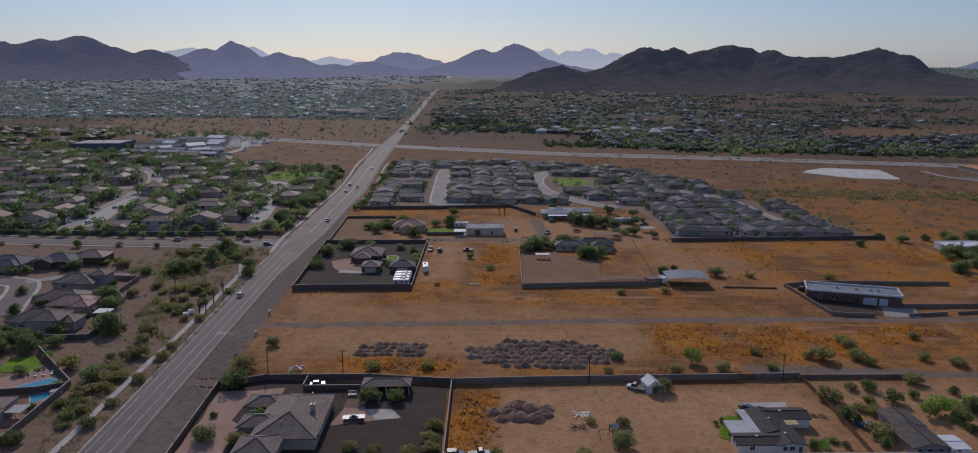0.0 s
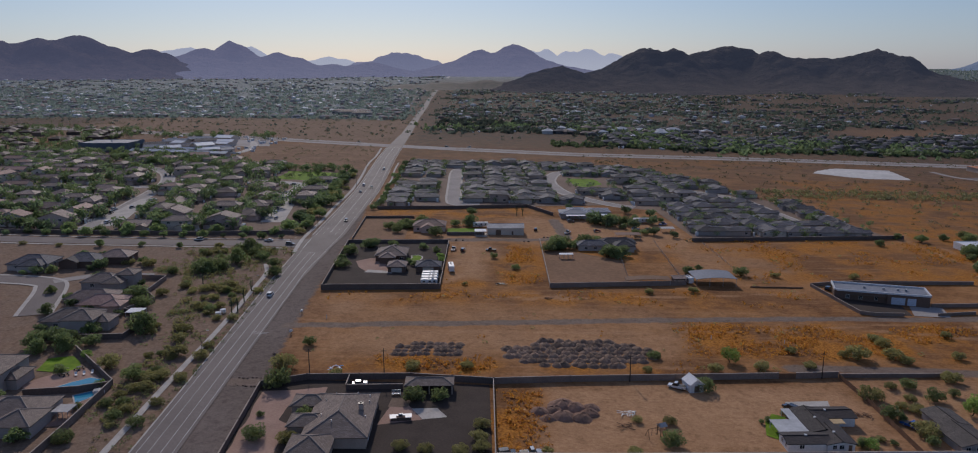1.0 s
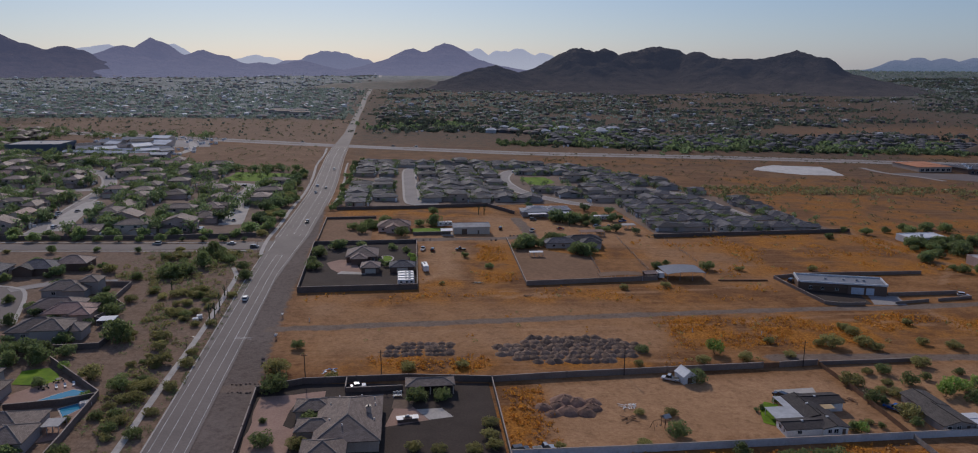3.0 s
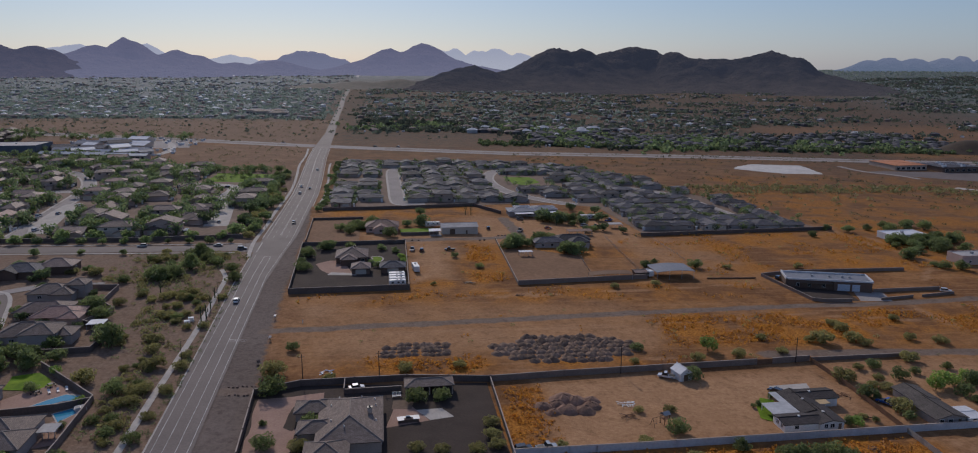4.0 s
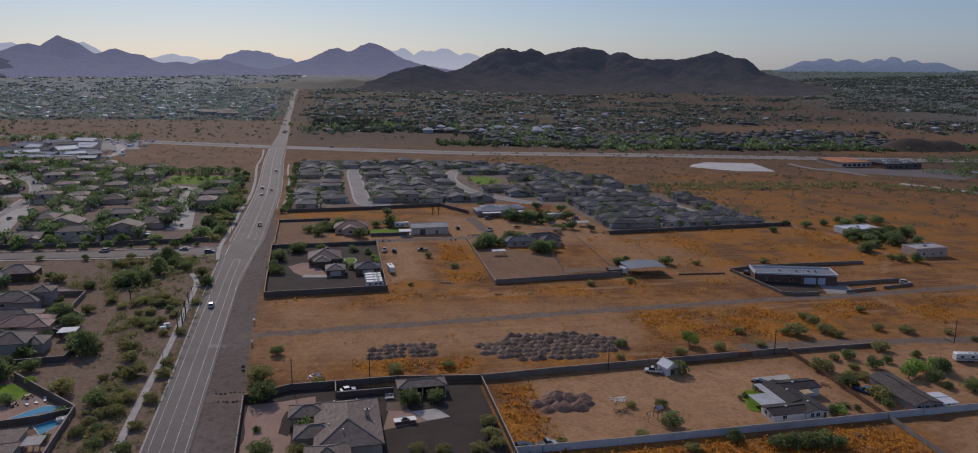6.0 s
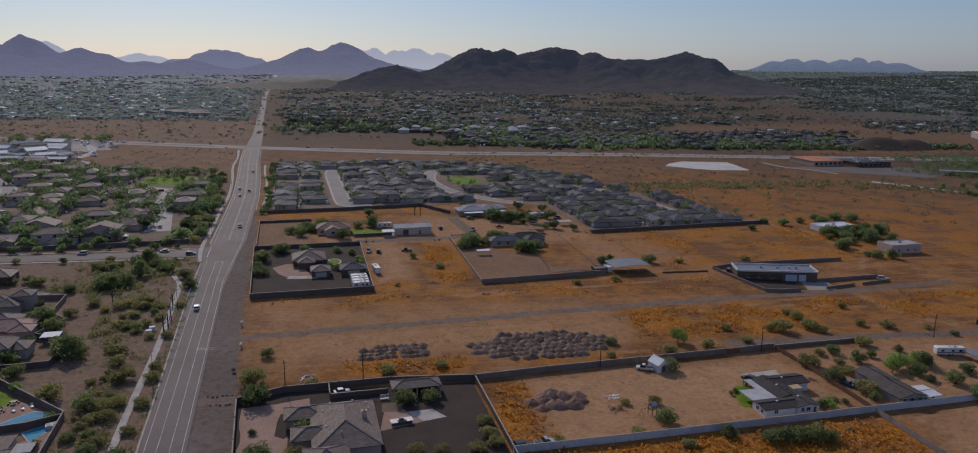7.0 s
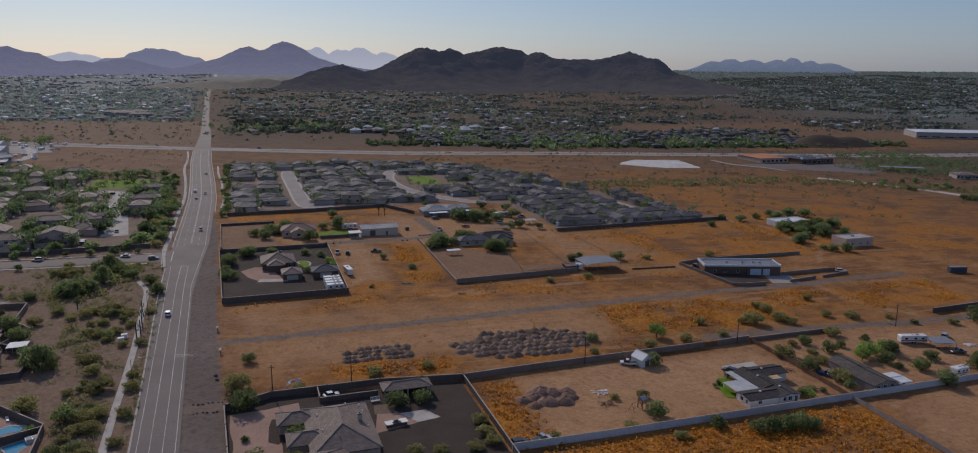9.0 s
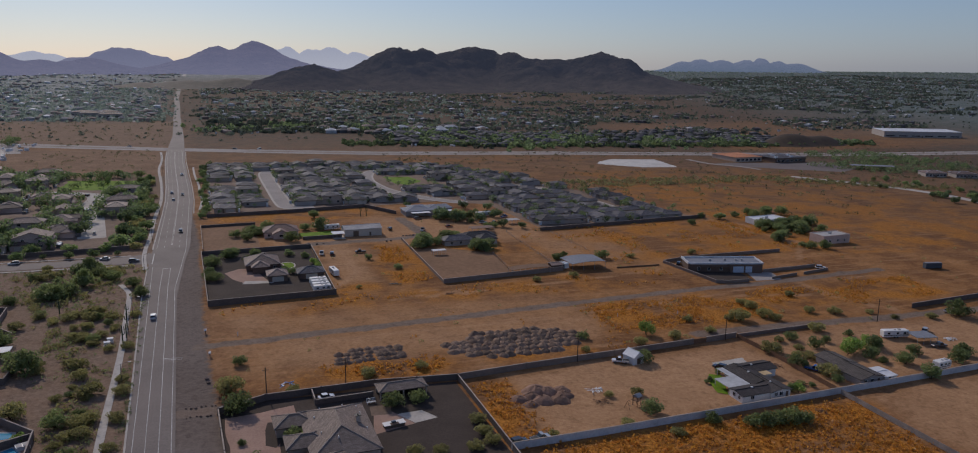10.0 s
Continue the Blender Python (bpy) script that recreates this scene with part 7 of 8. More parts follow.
garden_table(-48.0, -36.5)
garden_table(-46.0, -31.5)


def spa(x, y, turn):
    t = thing("hot_tub", "white square hot tub with a panelled lid beside a pool", "hot tub", pose(x, y, gz(x, y) + 0.05, 0, 0, turn))
    part("shell", Mesh().box(-1.5, -1.2, -0.1, 1.5, 1.2, 0.85), TRIM_WHITE, t)
    for k in (-0.72, 0.72):
        part("lid", Mesh().box(k - 0.62, -1.05, 0.853, k + 0.62, 1.05, 0.95), ROOF_FLAT, t)
    return t


spa(-31.9, -48.2, 20)

# school and halls in the north-west
def hall(x, y, w, d, h, turn, label, roof=None, pitch=0.22, wall=None):
    return house("school_building", label, pose(x, y, gz(x, y), 0, 0, turn), [(-w / 2, -d / 2, w / 2, d / 2, h, "")], wall or STUCCO[2], roof or ROOF_DARK, category="building", pitch=pitch, ridge_mat=ROOF_WHITE,
                 windows=[(-w / 2 + w * (i + 0.5) / 6, -d / 2, 1.2, w / 9, 1.6, "s") for i in range(6)], doors=[(0, -d / 2, 0, 2, 2.4, "s")], group="school buildings")


# a long front wing in bays, and a cluster of gabled blocks behind it
for _i in range(5):
    _b = house("school_building", "long low school wing with a blue-grey metal roof", pose(-251 + 19.6 * _i, 499 - 2.8 * _i, gz(-251 + 19.6 * _i, 499 - 2.8 * _i), 0, 0, -8), [(-9.6, -5.5, 9.6, 5.5, 4.2, "x")], STUCCO[2], METAL_BLUE, pitch=0.24, over=0.8, category="building", ridge_mat=ROOF_WHITE,
               windows=[(-7 + 4.6 * k, -5.5, 0.9, 3.4, 2.2, "s") for k in range(4)], group="school buildings")
    if _i in (1, 2, 4):
        part("pier", Mesh().box(-10.0, -6.6, -1, -9.2, 6.4, 5.6), TRIM_WHITE, _b, "white fin wall between two bays")
SCHOOL = [(-232, 520, 20, 11, 6, 34, 1), (-212, 516, 18, 10, 5, -20, 0), (-190, 512, 20, 10, 6, 18, 1), (-176, 520, 14, 10, 5, 48, 2), (-250, 530, 22, 12, 5, 8, 2), (-228, 540, 26, 12, 6, -14, 3), (-205, 540, 18, 14, 7, 40, 1), (-186, 538, 22, 10, 5, -8, 2),
          (-262, 556, 22, 12, 5, 20, 3), (-238, 566, 18, 12, 6, -36, 1), (-214, 566, 24, 12, 5, 10, 2), (-192, 566, 16, 10, 6, -24, 1), (-250, 590, 24, 14, 5, -12, 2), (-222, 594, 22, 12, 6, 30, 3), (-200, 596, 20, 12, 5, -10, 1), (-236, 620, 26, 12, 5, 6, 2), (-210, 630, 22, 14, 6, -20, 1)]
for _x, _y, _w, _d, _h, _t, _r in SCHOOL:
    house("school_building", ("school block with a blue-grey gable roof", "school block with a white gable roof", "school block with a grey metal roof", "school block with a dark tiled roof")[_r], pose(_x, _y, gz(_x, _y), 0, 0, _t),
          [(-_w / 2, -_d / 2, _w / 2, _d / 2, _h - 1, "x")], STUCCO[3], (METAL_BLUE, ROOF_WHITE, METAL_ROOF, ROOF_DARK)[_r], category="building", pitch=0.34, ridge_mat=ROOF_WHITE, windows=[(-_w / 4, -_d / 2, 1.2, _w / 6, 1.6, "s"), (_w / 4, -_d / 2, 1.2, _w / 6, 1.6, "s")], doors=[(0, -_d / 2, 0, 2, 2.4, "s")], group="school buildings")
box_house(-322, 517, -272, 556, 8, "large dark blue-grey school hall with a pale flat roof", plain("slate_cladding", (0.1, 0.12, 0.15), 0.7), ROOF_FLAT)
strip("street_10", smooth_line([(-265, 505), (-180, 508), (-160, 530), (-168, 600), (-190, 650)]), -4, 4, CONCRETE, 0.04, 8, "pale school drive", "street")
patch("car_park", [(-190, 580), (-150, 590), (-165, 650), (-205, 655)], ASPHALT_OLD, 0.035, "pale asphalt car park", "car park")

# pale pad and the shops east
patch("pale_pad", [(393, 447), (407, 466), (431, 484), (480, 475), (468, 412), (428, 416)], PALE_PAD, 0.05, "pale levelled pad of crushed stone", "pad", rag=2)
shop_a = house("shop", "broad shop with an orange-brown roof", pose(0, 0, gz(575, 455)), [(562, 440, 597, 482, 5, "")], STUCCO[0], ROOF_ORANGE, pitch=0.05, category="shop", ridge_mat=ROOF_ORANGE,
               windows=[(565.5 + i * 5.6, 440, 0.8, 3.5, 2.4, "s") for i in range(6)])
house("shop", "low shop with a dark roof and dark walls", pose(0, 0, gz(615, 445)), [(602, 424, 644, 464, 5, "")], STUCCO[5], ROOF_DARK, pitch=0.05, category="shop", ridge_mat=ROOF_WHITE,
      windows=[(607 + i * 6, 424, 0.8, 3.5, 2.4, "s") for i in range(6)])
UNITS = [(606 + 7 * i, 428 + 13 * (i % 3)) for i in range(5)]
for _x, _y in UNITS:
    _u = thing("roof_unit", "white cooling unit on a shop roof", "cooling unit", pose(_x, _y, gz(615, 445) + 5.2), "roof units")
    part("casing", Mesh().box(-1.8, -1.4, 0, 1.8, 1.4, 1.6), ROOF_WHITE, _u)
    part("fan_cowl", Mesh().tube((0, 0, 1.6), (0, 0, 1.9), 0.9, 0.9, 12), STEEL, _u)
patch("car_park_2", [(520, 430), (535, 405), (620, 345), (660, 365), (660, 415), (545, 433)], ASPHALT, 0.035, "dark asphalt car park", "car park")
strip("street_11", smooth_line([(520, 470), (519, 430), (540, 405), (545, 380)]), -3, 3, ASPHALT_OLD, 0.06, 6, "pale shop drive", "street")
flat_canopy(648, 350, 690, 362, 4, "long pale car-port roof on posts", METAL_ROOF, 0, -35)
for _i in range(4):
    hall(688 + 24 * _i, 300 - 14 * _i, 20, 16, 4, -25, "dark low building beyond the field", ROOF_BROWN)
strip("street_12", smooth_line([(540, 330), (576, 270), (590, 230), (592, 190), (575, 120)]), -5, 5, CONCRETE, 0.035, 8, "pale curving road beyond the field", "road")
hall(1060, 640, 110, 60, 9, -30, "broad warehouse with a white roof", ROOF_WHITE, 0.04)


# street and garden trees of the neighbourhoods
_g = random.Random(9)
_far_green, _far_dark = [], []
for _x, _y, _t in TAN_SPOTS:
    for _k in range(8):
        _a, _d, _r = _g.uniform(0, 6.28), _g.uniform(0.85, 1.3), _g.uniform(2.8, 5.8)
        _px, _py = _x + 10.5 * _d * math.cos(_a), _y + 11.5 * _d * math.sin(_a)
        if _y < 225 and _k < 3:
            plant(_g.choice("MDMD"), _px, _py, _r, "garden trees")
        else:
            (_far_green if _g.random() < 0.5 else _far_dark).append((_px, _py, _r))
for _x, _y, _t in TAN_SPOTS[::2]:
    for _k in range(2):
        _far_dark.append((_x + _g.choice((-1, 1)) * _g.uniform(9, 11.5), _y + _g.uniform(-11, 11), _g.uniform(3.6, 5.6)))
for _l, _x, _y, _w, _s, _r in SOUTH_HOUSES:
    for _k in range(3):
        _a = _g.uniform(0, 6.28)
        plant(_g.choice("MD"), _x + 13.5 * math.cos(_a), _y + 12.5 * math.sin(_a), _g.uniform(1.8, 3.6), "garden trees")
for _x, _y, _t in GREY_SPOTS:
    for _k in range(4):
        _a, _r = _g.uniform(0, 6.28), _g.uniform(1.6, 3.6)
        (_far_green if _g.random() < 0.6 else _far_dark).append((_x + 8.5 * math.cos(_a), _y + 9.5 * math.sin(_a), _r))
for _i in range(50):
    plant(_g.choice("MMDp"), -24 + _g.uniform(-9, 6), 163 + 4.5 * _i + _g.uniform(-2, 2), _g.uniform(2.8, 5.0), "street trees")
for _i in range(14):
    _far_green.append((-56 + _g.uniform(-26, 24), 374 + _g.uniform(-16, 20), _g.uniform(2.0, 3.6)))
    _far_dark.append((174 + _g.uniform(-22, 22), 356 + _g.uniform(-34, 34), _g.uniform(1.6, 3.0)))
for _i in range(40):
    (_far_green if _i % 2 else _far_dark).append((-62 + _g.uniform(-32, 30), 408 + _g.uniform(-8, 10), _g.uniform(2.5, 4.5)))
for _i in range(24):
    plant(_g.choice("MMD"), 10.5 + _g.uniform(-1, 3.5), 235 + 9.5 * _i, _g.uniform(1.8, 3.2), "street trees")
for _x, _y, _r in ((150, 200, 5.2), (160, 194, 4.6), (172, 190, 4.0), (186, 202, 4.2), (180, 172, 3.4), (190, 166, 3.0), (176, 236, 4.0), (190, 226, 3.6), (140, 246, 3.0)):
    plant("D", _x, _y, _r, "yard trees")
for _i in range(16):
    plant(_g.choice("MMD"), -28 - 10.5 * _i, 148.6 + _g.uniform(-1, 1.5), _g.uniform(1.8, 3.6), "street trees")
    if _i % 2:
        plant(_g.choice("pM"), -24 - 10 * _i, 126 + _g.uniform(-3, 2), _g.uniform(1.6, 3.0), "street trees")
for _i in range(9):
    plant(_g.choice("MD"), -34 - 16 * _i, 157.5 + _g.uniform(-1, 3), _g.uniform(3.0, 4.6), "street trees")


def scatter(name, label, spots, leaf, cards, size, flat=0.6, category="shrub"):
    """Low growth that nobody could count, in one mesh."""
    rng = random.Random(len(spots))
    m = Mesh()
    for x, y, r in spots:
        leaf_ball(m, rng, x, y, gz(x, y) + r * flat * 0.5, r, r, r * flat, cards, size * r)
    return tagged(part(name, m, leaf), label, category, "", "stuff")


def spread(n, x0, x1, y0, y1, r0, r1, keep=None, seed=0):
    rng = random.Random(seed)
    out = []
    while len(out) < n:
        x, y = rng.uniform(x0, x1), rng.uniform(y0, y1)
        if keep is None or rng.random() < keep(x, y):
            out.append((x, y, rng.uniform(r0, r1)))
    return out


def clumped(x, y):
    return max(0.05, noise.noise((x * 0.045, y * 0.045, 3.0)) * 1.6 + 0.3)


def west_lot(x, y):
    return 0.0 if off_line(WALKWAY, x, y) < 1.8 or (x < -52 and y < 75) or (x < -29 and y < -12) or (x < -40 and y < 45) else clumped(x, y)


for _x, _y, _r in spread(50, -48, -13.5, -78, 60, 1.2, 3.0, lambda x, y: 0.9 if west_lot(x, y) > 0 and (x > -34 or y > 0) else 0, 51):
    plant(_trng.choice("pppm"), _x, _y, _r, "desert trees")
for _x, _y, _r in spread(26, -60, -22, 76, 122, 1.6, 3.6, west_lot, 52):
    plant(_trng.choice("pmm"), _x, _y, _r, "desert trees")
for _x, _y, _r in spread(30, 560, 640, 150, 300, 2, 4, None, 53):
    plant(_trng.choice("MD"), _x, _y, _r, "roadside trees")
for _x0, _x1, _y0, _y1, _n in ((-480, -180, 430, 512, 190), (-620, -330, 500, 760, 260), (-345, -270, 520, 548, 26), (-300, -170, 655, 700, 50)):
    for _x, _y, _r in spread(_n, _x0, _x1, _y0, _y1, 2.5, 5.5, lambda x, y: 0.0 if off_line(ST_N, x, y) < 6 else 1.0, _n):
        (_far_green if _g.random() < 0.55 else _far_dark).append((_x, _y, _r))
for _i in range(9):
    (_far_dark).append((-548 + 5.2 * _i, 800 + _g.uniform(-3, 3), 2.6))
    (_far_dark).append((-548 + 5.2 * _i, 800.5, 2.2))


def crowns(name, label, spots, leaf):
    """Garden trees too many to count: each a cluster of leaf clumps over a short stem."""
    rng = random.Random(len(spots))
    m = Mesh()
    for x, y, r in spots:
        z = gz(x, y)
        m.tube((x, y, z - 0.2), (x, y, z + r * 0.7), 0.08 * r, 0.05 * r, 4)
        for k in range(4):
            a, q = 1.57 * k + rng.uniform(-0.6, 0.6), rng.uniform(0.2, 0.55) * r
            b = r * rng.uniform(0.45, 0.68)
            leaf_ball(m, rng, x + q * math.cos(a), y + q * math.sin(a), z + r * rng.uniform(0.65, 1.15), b, b, b * 0.85, 30, 0.135 * r)
    return tagged(part(name, m, leaf), label, "trees", "", "stuff")


_e = random.Random(88)
for _x, _y, _ in GREY_SPOTS:
    if _x > 150:
        _far_dark.append((_x + _e.choice((-1, 1)) * _e.uniform(7, 10), _y + _e.uniform(-9, 9), _e.uniform(1.8, 3.2)))
        _far_dark.append((_x + _e.choice((-1, 1)) * _e.uniform(6, 9), _y + _e.uniform(-10, 10), _e.uniform(1.2, 2.2)))
for _i in range(46):
    _q = _i / 45.0
    _far_dark.append((316 - 78 * _q + _e.uniform(-2, 9), 200 + 235 * _q + _e.uniform(-5, 5), _e.uniform(1.4, 3.0)))
crowns("garden_greenery", "green garden trees between distant houses", _far_green, LEAF_GARDEN)
crowns("garden_greenery", "dark green garden trees between distant houses", _far_dark, LEAF_SHADE)
# junk yards and trees beside the estate
for _k, _x, _y, _r in (("m", 152.4, 201.6, 4.6), ("d", 157.4, 195.6, 5.4), ("m", 164.0, 203.0, 4.8), ("d", 168.6, 198.9, 4.0), ("m", 147.3, 203.8, 2.6), ("m", 178.2, 216.5, 2.6), ("d", 182.5, 208.2, 3.0), ("m", 174.8, 173.1, 2.8), ("m", 169.3, 169.9, 3.0), ("d", 165.3, 187.8, 2.6),
                       ("m", 192.9, 209.7, 2.4), ("m", 144.0, 151.8, 2.6), ("m", 115.9, 130.0, 5.0), ("d", 120.9, 135.3, 5.2), ("m", 125.8, 149.8, 3.6), ("d", 127.0, 135.0, 3.8), ("m", 136.3, 146.1, 4.8), ("d", 177.5, 90.2, 3.2), ("m", 184.2, 96.9, 2.4), ("d", 12.5, 100, 3.4), ("m", 13.5, 122, 3.8), ("d", 24, 134, 3.6), ("m", 34, 132, 3.2), ("d", 50, 130, 2.8), ("m", 57, 124, 2.6), ("d", 48, 96, 2.2), ("m", 30, 124, 2.4)):
    plant(_k, _x, _y, _r, "yard trees")
flat_canopy(156, 159, 170, 166, 2.6, "brown open carport beside the estate wall", surface("carport_sheet", (0.2, 0.13, 0.1), (0.27, 0.18, 0.14)))
flat_canopy(186, 178, 194, 184, 2.5, "pale shade roof in a yard", ROOF_FLAT)
for _x, _y, _t, _c, _k in ((172, 185, 20, "white", "suv"), (178, 182, 15, "black", "pickup"), (166, 190, 80, "silver", "sedan"), (136, 205, 10, "grey", "suv"), (130, 172, 60, "white", "pickup"), (148, 178, 0, "red", "sedan"), (192, 200, 30, "blue", "pickup"), (112, 178, 90, "black", "suv")):
    parked("car parked in a dirt yard beside the estate", _x, _y, _t, _c, _k)


def clutter(name, label, spots, mat, lo, hi):
    """Patio covers, sheds and parked vehicles of far gardens, too small to tell apart."""
    rng = random.Random(len(spots))
    m = Mesh()
    for x, y in spots:
        w, d, h = rng.uniform(lo, hi), rng.uniform(lo, hi) * 0.6, rng.uniform(1.2, 2.6)
        q = pose(x, y, gz(x, y), 0, 0, rng.uniform(0, 180))
        m.box(-w, -d, h - 0.25, w, d, h, q).box(-w * 0.8, -d * 0.8, -0.3, w * 0.8, d * 0.8, h - 0.26, q)
    return tagged(part(name, m, mat), label, "clutter", "", "stuff")


_c = random.Random(61)
_near_tan = [(x + _c.choice((-1, 1)) * _c.uniform(8, 12), y + _c.uniform(-12, 12)) for x, y, _ in TAN_SPOTS for _ in range(9)]
clutter("garden_clutter", "white patio covers and parked cars in far gardens", _near_tan[::2], CAR_PAINT["white"], 0.35, 1.3)
clutter("garden_clutter", "dark sheds and parked cars in far gardens", _near_tan[1::2], CAR_PAINT["grey"], 0.5, 1.6)
clutter("garden_clutter", "pale patio covers in the grey estate", [(x + 8.6 * _c.choice((-1, 1)), y + _c.uniform(-9, 9)) for x, y, _ in GREY_SPOTS for _ in range(3)], ROOF_WHITE, 0.35, 1.3)
clutter("garden_clutter", "pale flat roofs and vehicles round the school", [(_c.uniform(-280, -150), _c.uniform(506, 680)) for _ in range(110)], ROOF_WHITE, 0.8, 2.6)
scatter("desert_brush", "low olive desert brush on grey-brown soil", spread(300, -70, -12.8, -120, 126, 0.6, 2.1, west_lot, 1), LEAF_OLIVE, 44, 0.2)
scatter("desert_brush", "low dark brush on grey-brown soil", spread(1000, -70, -12.8, -120, 126, 0.3, 0.85, west_lot, 2), LEAF_DARK, 16, 0.28, 0.8)
scatter("dry_brush", "dry grey brush on grey-brown soil", spread(200, -70, -12.8, -120, 126, 0.4, 1.2, west_lot, 3), LEAF_DRY, 22, 0.22)


scatter("roadside_shrub", "small dark shrubs between the walkway and the kerb", [p for p in spread(190, -14.0, -8.5, -112, 96, 0.35, 0.85, None, 15) if -13.2 < p[0] < -9.6 - 0.012 * p[1] and off_line(WALKWAY, p[0], p[1]) > 1.6], LEAF_DARK, 26, 0.24, 0.9)


def open_field(x, y):
    if 9.5 < x < 63 and 53 < y < 215 or 108 < x < 178 and 62 < y < 160 or 225 < x < 305 and 28 < y < 79:
        return 0.0
    if inside(EST, x, y) or off_line(DIRT, x, y) < 4 or 84 < x < 140 and -28 < y < 2 or 48 < x < 75 and -18 < y < -3 or y < -30 and 82 < x < 192 and y > -84:
        return 0.0
    return clumped(x, y) * (0.15 + 0.85 * dryness(x, y, rect_at, max))


scatter("field_brush", "low olive brush scattered over the open field", spread(240, 15, 420, -33, 225, 0.4, 1.2, open_field, 4), LEAF_OLIVE, 24, 0.24)
scatter("field_brush", "low brush scattered over the far field", spread(1300, 190, 900, 150, 560, 0.6, 2.2, lambda x, y: 0 if inside(EST, x, y) or 385 < x < 490 and 405 < y < 490 or 515 < x < 665 and 340 < y < 495 else clumped(x, y) * (1.0 if y > 260 else 0.3), 5), LEAF_SAGE, 18, 0.26)
scatter("field_brush", "dark brush along a wash in the far field", spread(620, 300, 700, 230, 360, 1.2, 3.2, lambda x, y: 1.0 if abs(y - 322 + max(0.0, x - 500) * 0.75) < 17 else 0.03, 6), LEAF_BRUSH, 18, 0.28)
scatter("dry_grass", "orange dry grass in tufts", spread(7500, 15, 340, -140, 160, 0.3, 0.85, lambda x, y: 0 if open_field(x, y) < 0.25 and not (y < -86 and x > 84) and not (83 < x < 97 and y < -42) else dryness(x, y, rect_at, max) ** 2, 7), GRASS_DRY, 6, 0.5, 0.75, "grass")
scatter("roadside_greenery", "dark green trees round the shops and car park", spread(300, 620, 800, 320, 490, 2.0, 4.2, lambda x, y: 1.0 if x + 0.55 * y > 830 and not (600 < x < 690 and 400 < y < 500) else 0.0, 16), LEAF_SHADE, 60, 0.2, 0.95, "trees")
scatter("field_brush", "low brush on the north-western field", spread(1500, -900, -20, 660, 1000, 0.8, 2.4, clumped, 8), LEAF_SAGE, 12, 0.3)
scatter("field_brush", "low brush on a bare field beside the cross road", spread(170, -170, -22, 430, 610, 0.6, 2.0, clumped, 9), LEAF_SAGE, 14, 0.28)


# ---- distant town ----
def far_town(name, label, n, area, seed, roofs, size=(7, 13)):
    """Roofs and walls too far off to tell apart, in one mesh a tone."""
    rng = random.Random(seed)
    tones = list(dict.fromkeys(roofs))
    ms = [Mesh() for _ in tones]
    spots = []
    while len(spots) < n:
        x, y = area(rng)
        spots.append((x, y))
        w, d, h = rng.uniform(*size) * 0.8, rng.uniform(*size), rng.uniform(3, 4.5)
        r, _ = hip_roof(-w, -d, w, d, h, 0.36, 0.5)
        m = pose(x, y, gz(x, y), 0, 0, rng.choice((0, 90)) + rng.uniform(-15, 15))
        k = tones.index(rng.choice(roofs))
        g = ms[k]
        base = len(g.v)
        g.v += [tuple(m @ Vector(p)) for p in r.v]
        g.f += [tuple(i + base for i in f) for f in r.f]
        g.uv += [None] * len(r.f)
        g.box(-w, -d, -1, w, d, h - 0.1, m)
    for g, (mat, what) in zip(ms, tones):
        tagged(part(name, g, mat), label + what, "houses", "", "stuff")
    return spots


def lumps(name, label, spots, leaf, cards=12):
    """Tree crowns too far off to show leaves: a few leaf cards each."""
    rng = random.Random(len(spots))
    m = Mesh()
    for x, y, r in spots:
        z = gz(x, y)
        for _ in range(cards):
            a, q = rng.uniform(0, 6.283), math.sqrt(rng.random())
            c = Vector((x + r * q * math.cos(a), y + r * q * math.sin(a), z + r * rng.uniform(0.15, 1.3) * (1.15 - 0.6 * q)))
            b, t = rng.uniform(0, 6.283), rng.uniform(-0.6, 0.9)
            e = 1.25 if cards < 6 else 1.0
            u, v = Vector((math.cos(b), math.sin(b), 0)) * (0.5 * r * e), Vector((-math.sin(b) * t, math.cos(b) * t, 1)) * (0.38 * r * e)
            k = len(m.v)
            m.v += [tuple(c - u), tuple(c - v), tuple(c + u), tuple(c + v)]
            m.f.append((k, k + 1, k + 2, k + 3))
            m.uv.append(None)
    return tagged(part(name, m, leaf), label, "trees", "", "stuff")


def west_town(rng):
    while True:
        y = 1010 + 2900 * rng.random() ** 1.3
        x = rng.uniform(-0.85 * y - 150, -60)
        if not (y < 1010 + 0.0 * x):
            return x, y


def east_town(rng):
    while True:
        y = 760 + 1500 * rng.random()
        x = rng.uniform(20, 0.95 * y + 500)
        if noise.noise((x * 0.004, y * 0.006, 0.7)) > -0.15 and rng.random() > 0.35 * (y > 1500):
            return x, y


def south_east_rows(rng):
    """Estates just beyond the cross road."""
    while True:
        x, y = rng.uniform(240, 820), rng.uniform(610, 800)
        if y > 640 - 0.15 * (x - 240):
            return round(x / 17) * 17, round(y / 24) * 24


def far_east(rng):
    y = rng.uniform(200, 2600)
    return rng.uniform(1250 + 0.2 * y, 2900), y


